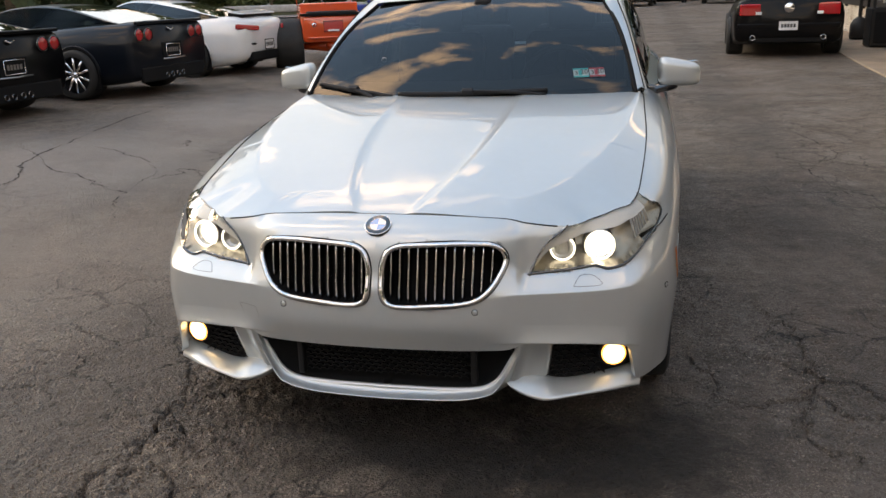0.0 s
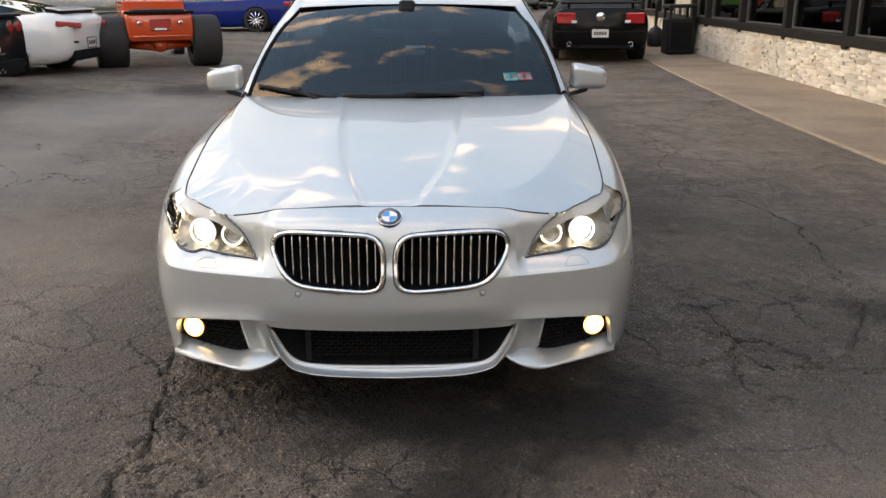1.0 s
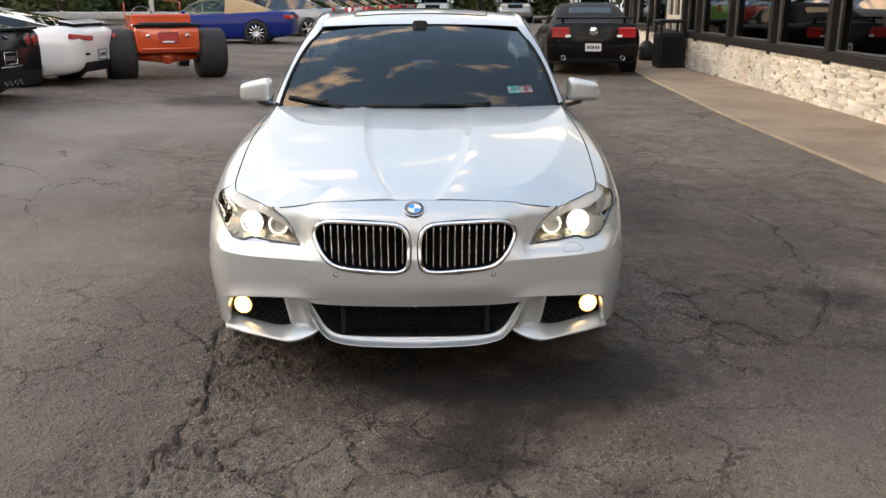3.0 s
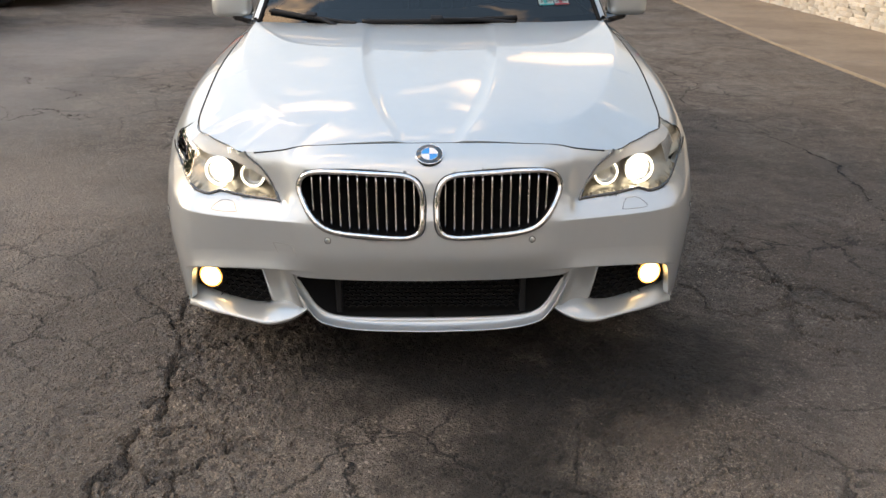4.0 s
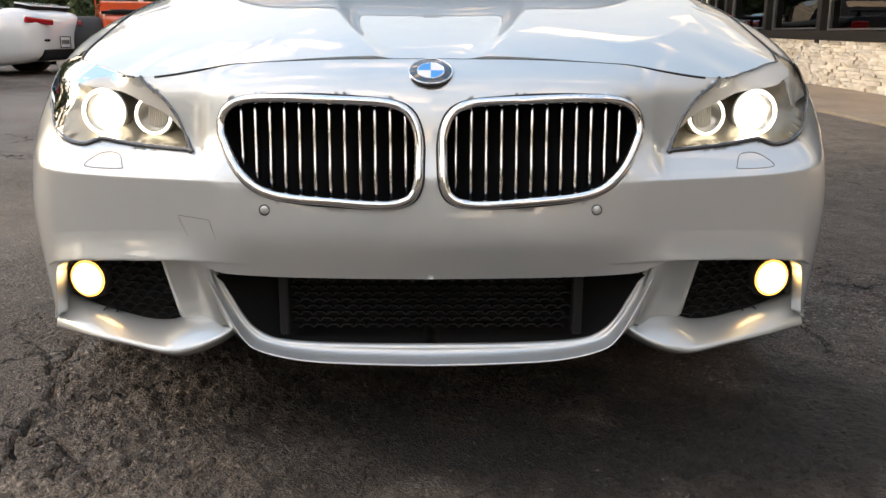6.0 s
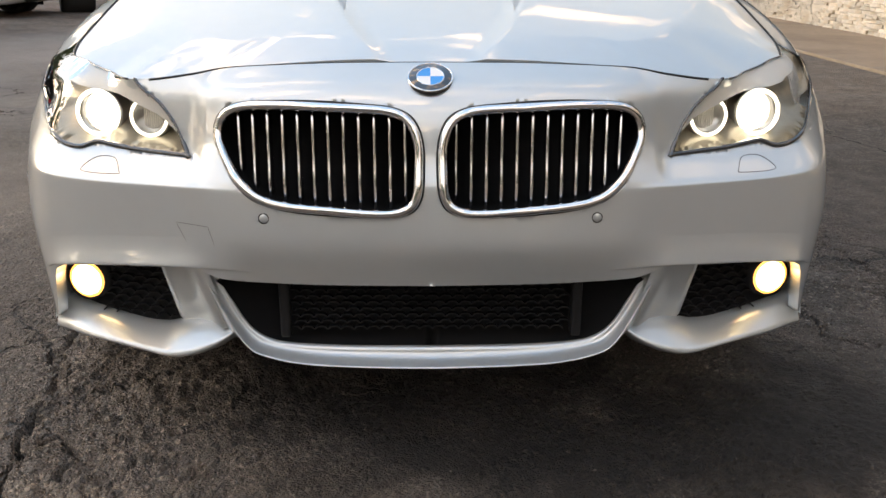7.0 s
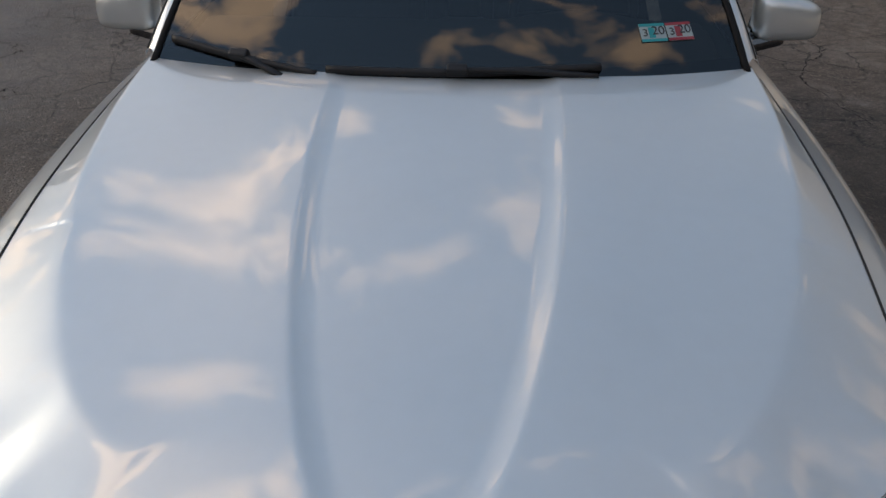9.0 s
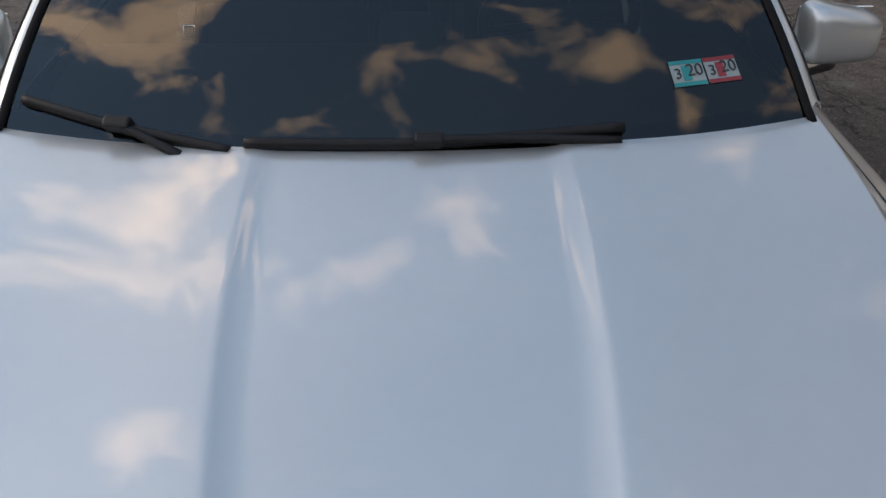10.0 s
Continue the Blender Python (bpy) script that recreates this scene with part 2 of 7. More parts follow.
def box_part(name, size, mat, parent, m, bevel=0.01, label="", segments=2):
    """A block with rounded edges, centred at the pose m."""
    bm = bmesh.new()
    x, y, z = (s / 2 for s in size)
    box(bm, -x, x, -y, y, -z, z)
    if bevel:
        bmesh.ops.bevel(bm, geom=bm.edges[:], offset=min(bevel, min(size) * 0.45), segments=segments, affect="EDGES", profile=0.5)
    bmesh.ops.transform(bm, matrix=m, verts=bm.verts)
    return part(name, bm, mat, parent, label, smooth=False)


def tube(path, radius, sides=8, closed=False, flat=1.0, up=(0, 0, 1)):
    """A mesh swept along path; radius may be a list; flat squeezes it along the second axis."""
    p = np.asarray(path, float)
    n = len(p)
    r = np.broadcast_to(np.asarray(radius, float), (n,))
    verts, faces = [], []
    for i in range(n):
        a, b = (p[(i - 1) % n], p[(i + 1) % n]) if closed else (p[max(i - 1, 0)], p[min(i + 1, n - 1)])
        t = Vector(b - a).normalized()
        s = t.cross(Vector(up))
        s = s.normalized() if s.length > 1e-5 else t.orthogonal().normalized()
        w = s.cross(t)
        for k in range(sides):
            g = 2 * math.pi * k / sides
            verts.append(Vector(p[i]) + s * (math.cos(g) * r[i]) + w * (math.sin(g) * r[i] * flat))
    for i in range(n if closed else n - 1):
        for k in range(sides):
            a, b, c, d = i * sides + k, i * sides + (k + 1) % sides, ((i + 1) % n) * sides + (k + 1) % sides, ((i + 1) % n) * sides + k
            faces.append((a, b, c, d))
    if not closed:
        faces += [tuple(range(sides))[::-1], tuple((n - 1) * sides + k for k in range(sides))]
    return mesh_of(verts, faces)


def lathe(profile, sides=32, m=None):
    """A mesh turned round the local z axis from (radius, height) pairs."""
    verts, faces, k = [], [], len(profile)
    for i in range(sides):
        g = 2 * math.pi * i / sides
        for r, h in profile:
            v = Vector((r * math.cos(g), r * math.sin(g), h))
            verts.append(m @ v if m is not None else v)
    for i in range(sides):
        j = (i + 1) % sides
        for a in range(k - 1):
            faces.append((i * k + a, j * k + a, j * k + a + 1, i * k + a + 1))
    return mesh_of(verts, faces)


def mirrored(me):
    """The same mesh on the other side of the plane x = 0."""
    out = me.copy()
    out.transform(Matrix.Diagonal((-1, 1, 1, 1)))
    out.flip_normals()
    return out


def join(*meshes):
    bm = bmesh.new()
    for me in meshes:
        bm.from_mesh(me)
    me = bpy.data.meshes.new("mesh")
    bm.to_mesh(me)
    bm.free()
    return me


def words(name, text, size, mat, parent, m, label=""):
    """Raised letters in the built-in font, as a mesh."""
    cu = bpy.data.curves.new(name, "FONT")
    cu.body, cu.size, cu.extrude, cu.align_x, cu.align_y = text, size, 0.0006, "CENTER", "CENTER"
    ob = bpy.data.objects.new(name, cu)
    me = bpy.data.meshes.new_from_object(ob)
    bpy.data.objects.remove(ob)
    me.transform(m)
    return link(name, me, mat, parent, label, smooth=False)

# ---- ground ----
def ground_z(x, y):
    """The lot is level round the saloon and rises gently to the back and to the parked row."""
    return 0.008 * np.clip(np.asarray(y, float) - 3, 0, 45) + 0.03 * np.clip(-np.asarray(x, float) - 1.5, 0, 4)


def asphalt():
    m = bpy.data.materials.new("old_asphalt")
    m.use_nodes = True
    nt = m.node_tree
    p = nt.nodes["Principled BSDF"]
    tc = setup(nt, "ShaderNodeTexCoord")

    def tex(size, detail=5.0, rough=0.55):
        t = setup(nt, "ShaderNodeTexNoise")
        t.inputs["Scale"].default_value, t.inputs["Detail"].default_value, t.inputs["Roughness"].default_value = size, detail, rough
        nt.links.new(tc.outputs["Object"], t.inputs["Vector"])
        return t

    def ranged(value, a, b, c, d):
        r = setup(nt, "ShaderNodeMapRange")
        for k, v in zip(("From Min", "From Max", "To Min", "To Max"), (a, b, c, d)):
            r.inputs[k].default_value = v
        nt.links.new(value, r.inputs["Value"])
        return r.outputs[0]

    def mixed(fac, a, b):
        x = setup(nt, "ShaderNodeMix", data_type="RGBA")
        nt.links.new(fac, x.inputs[0])
        for i, c in ((6, a), (7, b)):
            if isinstance(c, tuple):
                x.inputs[i].default_value = (*c, 1)
            else:
                nt.links.new(c, x.inputs[i])
        return x.outputs[2]

    def times(a, b, op="MULTIPLY"):
        x = setup(nt, "ShaderNodeMath", operation=op)
        for i, v in enumerate((a, b)):
            if isinstance(v, float):
                x.inputs[i].default_value = v
            else:
                nt.links.new(v, x.inputs[i])
        return x.outputs[0]

    # broad pale and dark areas, oil stains, worn patches
    binder = mixed(ranged(tex(0.45, 6).outputs["Fac"], 0.36, 0.64, 0, 1), (0.165, 0.134, 0.110), (0.33, 0.272, 0.226))
    binder = mixed(ranged(tex(1.6, 7).outputs["Fac"], 0.50, 0.72, 0, 0.75), binder, (0.070, 0.056, 0.046))
    wear = ranged(tex(0.8, 6, 0.65).outputs["Fac"], 0.32, 0.66, 0.4, 1.0)

    def stones(scale, low, high):
        v = setup(nt, "ShaderNodeTexVoronoi")
        v.inputs["Scale"].default_value = scale
        nt.links.new(tc.outputs["Object"], v.inputs["Vector"])
        pick = setup(nt, "ShaderNodeSeparateColor")
        nt.links.new(v.outputs["Color"], pick.inputs[0])
        tone = mixed(ranged(pick.outputs[0], 0.2, 1.0, 0, 1), low, high)
        return tone, ranged(v.outputs["Distance"], 0.22, 0.52, 1, 0), pick.outputs[1]

    coarse, coarse_mask, some = stones(62, (0.085, 0.067, 0.054), (0.74, 0.61, 0.50))
    fine, fine_mask, _ = stones(150, (0.065, 0.051, 0.042), (0.66, 0.54, 0.44))
    base = mixed(times(fine_mask, times(wear, 0.95)), binder, fine)
    base = mixed(times(times(coarse_mask, ranged(some, 0.35, 0.6, 0, 1)), wear), base, coarse)
    base = mixed(ranged(tex(11.0, 8, 0.75).outputs["Fac"], 0.46, 0.64, 0, 0.5), base, (0.085, 0.067, 0.055))
    base = mixed(ranged(tex(240, 2, 0.5).outputs["Fac"], 0.60, 0.70, 0, 0.75), base, (0.70, 0.60, 0.50))
    base = mixed(ranged(tex(170, 2, 0.5).outputs["Fac"], 0.42, 0.32, 0, 0.8), base, (0.035, 0.028, 0.023))
    grain = times(times(coarse_mask, ranged(some, 0.35, 0.6, 0, 1)), times(fine_mask, 0.45), "ADD")
    # wandering cracks, where the surface has broken
    warp = setup(nt, "ShaderNodeMix", data_type="VECTOR")
    warp.inputs[0].default_value = 0.22
    nt.links.new(tc.outputs["Object"], warp.inputs[4])
    nt.links.new(tex(2.6, 6, 0.7).outputs["Color"], warp.inputs[5])
    crack = setup(nt, "ShaderNodeTexVoronoi")
    crack.feature = "DISTANCE_TO_EDGE"
    crack.inputs["Scale"].default_value = 3.8
    nt.links.new(warp.outputs[1], crack.inputs["Vector"])
    where = ranged(tex(0.62, 6, 0.7).outputs["Fac"], 0.47, 0.58, 0, 1)
    line = times(ranged(crack.outputs["Distance"], 0.004, 0.026, 0.9, 0), where)
    base = mixed(line, base, (0.012, 0.011, 0.010))
    ragged = tex(3.2, 6, 0.65)
    mottle = tex(4.6, 10, 0.82).outputs["Fac"]
    base = mixed(ranged(mottle, 0.47, 0.36, 0, 0.62), base, (0.060, 0.049, 0.041))
    base = mixed(ranged(mottle, 0.53, 0.66, 0, 0.50), base, (0.47, 0.41, 0.35))

    def broad(x, y, r):
        """A wide stretch that fades out unevenly."""
        d = setup(nt, "ShaderNodeVectorMath", operation="DISTANCE")
        nt.links.new(tc.outputs["Object"], d.inputs[0])
        d.inputs[1].default_value = (x, y, 0.0)
        wobble = times(times(mottle, 2.2), d.outputs["Value"], "ADD")
        return ranged(wobble, r + 0.5, r + 1.9, 0.60, 0.0)


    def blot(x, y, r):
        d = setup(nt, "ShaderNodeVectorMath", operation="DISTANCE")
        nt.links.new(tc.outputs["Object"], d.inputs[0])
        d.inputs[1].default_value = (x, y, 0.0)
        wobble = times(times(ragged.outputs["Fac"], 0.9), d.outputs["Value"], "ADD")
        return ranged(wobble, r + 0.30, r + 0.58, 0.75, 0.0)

    # darker lanes where cars roll past
    place = setup(nt, "ShaderNodeSeparateXYZ")
    nt.links.new(tc.outputs["Object"], place.inputs[0])
    sway = times(times(ragged.outputs["Fac"], 0.55), place.outputs["X"], "ADD")
    for x, w, depth in ((-1.28, 0.42, 0.38), (-3.05, 0.30, 0.40), (1.75, 0.45, 0.28)):
        off = setup(nt, "ShaderNodeMath", operation="ABSOLUTE")
        nt.links.new(times(sway, -x - 0.275, "ADD"), off.inputs[0])
        base = mixed(ranged(off.outputs[0], w * 0.4, w, depth, 0.0), base, (0.062, 0.051, 0.043))
    # oil drips and a scuffed pale patch
    for x, y, r in ((1.11, -0.10, 0.02), (0.90, -0.30, 0.05), (0.75, -0.75, 0.12), (2.25, 1.2, 0.14), (2.1, 0.42, 0.06), (-3.2, 9.8, 0.7)):
        base = mixed(blot(x, y, r), base, (0.020, 0.016, 0.013))
    # oil stain before the nose, with the shadow under the bumper painted in
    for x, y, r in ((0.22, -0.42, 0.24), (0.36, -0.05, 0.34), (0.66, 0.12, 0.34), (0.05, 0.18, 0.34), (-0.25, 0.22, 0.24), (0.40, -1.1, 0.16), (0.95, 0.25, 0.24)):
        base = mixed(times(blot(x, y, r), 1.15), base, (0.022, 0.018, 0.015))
    for x, y, r in ((1.35, 2.9, 0.5), (2.4, 2.2, 0.45), (-1.6, 2.4, 0.3), (-2.0, 9.6, 0.5)):
        base = mixed(times(blot(x, y, r), 0.5), base, (0.040, 0.034, 0.029))
    base = mixed(times(blot(0.65, -0.23, 0.02), 0.6), base, (0.40, 0.31, 0.25))
    # an older, paler stretch beside the parked row, with the low sky's sheen painted in
    for x, y, r in ((-4.2, 4.2, 1.5), (-3.6, 7.4, 1.4), (-4.8, 1.4, 1.6), (-5.2, -1.5, 1.4)):
        base = mixed(broad(x, y, r), base, (0.46, 0.435, 0.41))
    # paler ground nearer the car; on the left its sheen is put into the colour
    for x, y, r in ((-2.4, -0.4, 0.9), (-2.8, 1.7, 1.0), (-1.9, -1.6, 0.7), (2.2, -0.9, 0.8), (1.4, -1.8, 0.5)):
        base = mixed(broad(x, y, r), base, (0.47, 0.40, 0.34))
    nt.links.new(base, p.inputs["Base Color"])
    nt.links.new(ranged(tex(1.1, 5).outputs["Fac"], 0.35, 0.65, 0.5, 0.8), p.inputs["Roughness"])
    height = times(times(grain, 1.0), times(tex(22, 7, 0.75).outputs["Fac"], 2.2), "ADD")
    height = times(height, times(line, -2.5), "ADD")
    b = setup(nt, "ShaderNodeBump")
    b.inputs["Strength"].default_value, b.inputs["Distance"].default_value = 1.0, 0.032
    nt.links.new(height, b.inputs["Height"])
    nt.links.new(b.outputs[0], p.inputs["Normal"])
    return m


ASPHALT = asphalt()


MAIN_CRACK = [(-0.90, 1.0), (-0.93, 0.70), (-0.91, 0.46), (-0.86, 0.18), (-0.85, 0.06), (-0.83, -0.15), (-0.84, -0.30), (-0.86, -0.45), (-0.88, -0.70), (-0.98, -1.0), (-1.05, -1.6), (-1.2, -2.6)]
SIDE_CRACKS = (
    [(0.99, 1.00), (1.04, 0.84), (1.05, 0.64), (1.14, 0.58), (1.33, 0.63), (1.44, 0.63)],
    [(1.16, 1.05), (1.27, 1.01), (1.37, 0.94), (1.44, 0.80), (1.58, 0.81), (1.66, 0.69), (1.66, 0.57)],
    [(1.24, 1.65), (1.37, 1.47), (1.44, 1.19), (1.41, 0.96), (1.42, 0.73), (1.45, 0.53), (1.66, 0.55), (1.80, 0.49), (1.98, 0.51), (2.3, 0.40)],
    [(1.68, 0.57), (1.86, 0.69), (2.04, 0.96), (2.24, 1.51)],
    [(1.42, 0.73), (1.30, 0.45), (1.45, 0.20)],
    [(-0.86, 0.06), (-0.78, 0.13), (-0.64, -0.04), (-0.58, 0.06), (-0.42, 0.02)],
    [(-0.86, -0.32), (-0.73, -0.43), (-0.66, -0.36), (-0.56, -0.28), (-0.47, -0.20)],
    [(-0.87, -0.50), (-0.76, -0.52), (-0.66, -0.50), (-0.67, -0.38)],
    [(-0.66, -0.50), (-0.45, -0.62), (-0.30, -0.80), (-0.1, -0.9)],
    [(-0.84, -0.25), (-0.70, -0.16), (-0.60, -0.22), (-0.56, -0.28)],
)


def value_noise(x, y, size, seed):
    """Smooth random heights on a lattice of the given size."""
    table = np.random.default_rng(seed).random((256, 256))
    gx, gy = x / size + 500, y / size + 500
    ix, iy = np.floor(gx).astype(int), np.floor(gy).astype(int)
    fx, fy = gx - ix, gy - iy
    fx, fy = fx * fx * (3 - 2 * fx), fy * fy * (3 - 2 * fy)
    t = lambda a, b: table[(ix + a) % 256, (iy + b) % 256]
    return (t(0, 0) * (1 - fx) + t(1, 0) * fx) * (1 - fy) + (t(0, 1) * (1 - fx) + t(1, 1) * fx) * fy - 0.5


def line_distance(pts, x, y):
    """Distance to a wandering line, and on which side of it."""
    best, side = np.full(x.shape, 9.0), np.zeros(x.shape)
    wx, wy = x + 0.06 * value_noise(x, y, 0.09, 71) + 0.04 * value_noise(x, y, 0.03, 72), y + 0.06 * value_noise(x, y, 0.09, 73) + 0.04 * value_noise(x, y, 0.03, 74)
    for (ax, ay), (bx, by) in zip(pts, pts[1:]):
        ex, ey = bx - ax, by - ay
        t = np.clip(((wx - ax) * ex + (wy - ay) * ey) / (ex * ex + ey * ey), 0, 1)
        d = np.hypot(wx - ax - t * ex, wy - ay - t * ey)
        side = np.where(d < best, np.sign(ex * (wy - ay) - ey * (wx - ax)), side)
        best = np.minimum(best, d)
    return best, side


def build_ground():
    xs = np.unique(np.concatenate([-np.geomspace(12, 420, 16), np.linspace(-12, -2.4, 26), np.linspace(-2.4, -1.25, 100), np.linspace(-1.25, 2.2, 560), np.linspace(2.2, 2.6, 36), np.linspace(2.6, 12, 26), np.geomspace(12, 420, 16)]))
    ys = np.unique(np.concatenate([-np.geomspace(8, 420, 14), np.linspace(-8, -2.7, 14), np.linspace(-2.7, -1.0, 160), np.linspace(-1.0, 1.3, 370), np.linspace(1.3, 2.0, 70), np.linspace(2.0, 30, 58), np.geomspace(30, 420, 18)]))
    X, Y = np.meshgrid(xs, ys, indexing="ij")
    Z = ground_z(X, Y)
    # relief of the broken surface round the car's nose
    fade = np.clip((2.45 - np.abs(X - 0.1)) / 0.2, 0, 1) * np.clip((1.95 - Y) / 0.2, 0, 1) * np.clip((Y + 2.65) / 0.2, 0, 1)
    rough = 0.45 + 1.2 * np.clip(value_noise(X, Y, 0.55, 1) + 0.35, 0, 1) + 0.9 * np.exp(-((X + 0.60) / 0.30) ** 2)
    relief = 0.010 * value_noise(X, Y, 0.30, 2) + rough * (0.006 * value_noise(X, Y, 0.055, 3) + 0.010 * value_noise(X, Y, 0.024, 4) + 0.011 * value_noise(X, Y, 0.0115, 5))
    d, side = line_distance(MAIN_CRACK, X, Y)
    relief += -0.050 * np.exp(-(d / (0.009 + 0.010 * np.clip(value_noise(X, Y, 0.1, 9) + 0.3, 0, 1))) ** 2) + 0.016 * np.exp(-(d / 0.12) ** 2) * (side > 0)
    for k, pts in enumerate(SIDE_CRACKS):
        d, _ = line_distance(pts, X, Y)
        relief += -0.028 * np.exp(-(d / (0.006 if k > 4 else 0.0068)) ** 2)
    Z = Z + fade * (relief - 0.004)
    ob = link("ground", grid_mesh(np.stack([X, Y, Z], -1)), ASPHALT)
    tagged(ob, "worn brown-grey asphalt lot with cracks and pale stones", "ground", kind="structure")


build_ground()


def ragged_crack(pts, width, seed, label):
    """A broken groove with crumbled edges, as a narrow dark strip with loose stones beside it."""
    rng = np.random.default_rng(seed)
    line = smooth_line(pts, 40)
    n = len(line)
    wob = np.cumsum(rng.normal(0, 0.007, (n, 2)), 0) + rng.normal(0, 0.004, (n, 2))
    line = line + wob - np.linspace(wob[0], wob[-1], n)
    t = np.gradient(line, axis=0)
    t /= np.linalg.norm(t, axis=1)[:, None] + 1e-9
    nrm = np.c_[-t[:, 1], t[:, 0]]
    w = width * (0.35 + 0.9 * rng.random(n)) * np.interp(np.linspace(0, 1, n), [0, 0.08, 0.9, 1], [0.2, 1, 1, 0.1])
    w = w * np.clip(np.convolve(rng.random(n + 8), np.ones(9) / 9, mode="valid") * 7 - 2.9, 0.06, 1)
    z = ground_z(line[:, 0], line[:, 1])
    P = np.stack([np.c_[line + nrm * w[:, None] * 0.5, z + 0.003], np.c_[line, z + 0.0035], np.c_[line - nrm * w[:, None] * 0.5, z + 0.003]], 1)
    ob = link("crack", grid_mesh(P), CRACK_DIRT)
    tagged(ob, label, "crack", group="cracks in the asphalt", kind="structure")
    bm = bmesh.new()
    for _ in range(int(n * 0.25)):
        k = rng.integers(0, n)
        off = rng.normal(0, width * 1.8)
        r = float(0.0015 + 0.0035 * rng.random() ** 2)
        c = (*(line[k] + nrm[k] * off), float(z[k]) + r * 0.3)
        bmesh.ops.create_icosphere(bm, subdivisions=1, radius=r, matrix=Matrix.Translation(c) @ Matrix.Diagonal((1, 1.3, 0.7, 1)))
    ob = part("loose_stones", bm, PEBBLE, None, smooth=False)
    tagged(ob, "loose grey-brown stones along a crack", "stones", kind="stuff")


CRACK_DIRT = material("crack_dirt", (0.035, 0.029, 0.025), 0.95, vary=0.4, scale=30, bump=0.8, bump_scale=120)
PEBBLE = material("pebble", (0.14, 0.115, 0.095), 0.85, vary=0.35, scale=25)
ragged_crack([(2.24, 1.51), (2.28, 1.83), (2.33, 2.3), (2.37, 2.81), (2.2, 3.6)], 0.016, 5, "thin wandering crack in the asphalt")
ragged_crack([(-4.06, 3.32), (-4.2, 3.74), (-4.57, 4.52), (-4.9, 5.8), (-5.07, 7.08), (-5.13, 8.46)], 0.022, 6, "long broken crack in the asphalt")
ragged_crack([(-5.14, 4.98), (-4.57, 4.52), (-4.13, 4.08), (-3.48, 3.69), (-2.96, 3.32)], 0.018, 7, "long broken crack in the asphalt")
ragged_crack([(-4.31, 5.0), (-3.88, 4.78), (-3.47, 4.57), (-3.1, 4.1), (-2.96, 3.32), (-2.6, 2.6)], 0.012, 14, "thin wandering crack in the asphalt")
ragged_crack([(-4.6, 10.7), (-3.7, 10.4), (-3.0, 9.9), (-2.5, 9.4), (-2.0, 9.2)], 0.05, 8, "dark sunken crack beside a patch in the asphalt")
ragged_crack([(-3.6, 10.0), (-3.0, 9.5), (-2.3, 9.6)], 0.08, 9, "dark sunken crack beside a patch in the asphalt")
ragged_crack([(2.3, 3.4), (2.0, 4.6), (2.35, 5.4), (2.15, 6.6)], 0.012, 12, "thin wandering crack in the asphalt")


def crazed(cx, cy, rx, ry, count, seed):
    """Short branching cracks, gathered where the surface has failed."""
    rng = np.random.default_rng(seed)
    for k in range(count):
        x, y = cx + rng.uniform(-rx, rx), cy + rng.uniform(-ry, ry)
        a = rng.uniform(0, 6.28)
        pts = [(x, y)]
        for _ in range(rng.integers(3, 7)):
            a += rng.normal(0, 0.7)
            x, y = x + 0.10 * math.cos(a), y + 0.10 * math.sin(a)
            pts.append((x, y))
        ragged_crack(pts, rng.uniform(0.004, 0.009), seed * 50 + k, "short branching crack in the failed asphalt")


crazed(-2.6, 4.5, 0.9, 0.9, 8, 34)


def scatter_stones():
    """Loose and proud stones in the worn surface in front of and beside the car."""
    rng = np.random.default_rng(21)
    verts, faces = [], []
    shape = np.array([(1, 0, 0), (-1, 0, 0), (0, 1, 0), (0, -1, 0), (0, 0, 1), (0, 0, -1)], float)
    tri = ((0, 2, 4), (2, 1, 4), (1, 3, 4), (3, 0, 4), (2, 0, 5), (1, 2, 5), (3, 1, 5), (0, 3, 5))
    for _ in range(15000):
        x, y = rng.uniform(-3.0, 3.2), -2.6 + 5.2 * rng.random() ** 1.3
        thin = noise.noise(Vector((x * 1.3, y * 1.3, 0.5))) + 0.35 * rng.normal()
        if thin < 0.0:
            continue
        r = 0.0014 + 0.0030 * rng.random() ** 2.5
        c = np.array((x, y, float(ground_z(x, y)) + r * 0.15))
        k = len(verts)
        verts.extend(c + shape * r * rng.uniform(0.6, 1.4, (6, 3)) * (1, 1, 0.7))
        faces.extend(tuple(k + i for i in t) for t in tri)
    tagged(link("surface_stones", mesh_of(verts, faces), PEBBLE_MIX, smooth=False), "small grey-brown stones standing out of the worn asphalt", "stones", kind="stuff")


PEBBLE_MIX = material("surface_stone", (0.15, 0.125, 0.105), 0.8, vary=0.45, scale=40, second=(0.06, 0.05, 0.045), second_scale=30)
scatter_stones()

# ---- the silver saloon ----
# The flank runs from the middle of the nose round the corner and along the side to the middle of the tail.
# Each station has a place in the plan and a direction inwards; each row is a depth inwards and a height.
ST_X = [0, 0.15, 0.28, 0.345, 0.39, 0.42, 0.46, 0.59, 0.69, 0.752, 0.780, 0.806, 0.838, 0.880, 0.905, 0.925, 0.93, 0.93, 0.93, 0.915, 0.86, 0.70, 0.40, 0]
ST_Y = [0.03, 0.035, 0.050, 0.062, 0.075, 0.085, 0.097, 0.133, 0.165, 0.197, 0.226, 0.27, 0.34, 0.46, 0.62, 1.0, 1.6, 2.7, 3.6, 4.2, 4.6, 4.80, 4.87, 4.9]
ST_A = [0, 1, 3, 5, 7, 8.5, 10.5, 18, 25, 32, 38, 46, 57, 74, 84, 90, 90, 90, 90, 94, 118, 156, 172, 180]
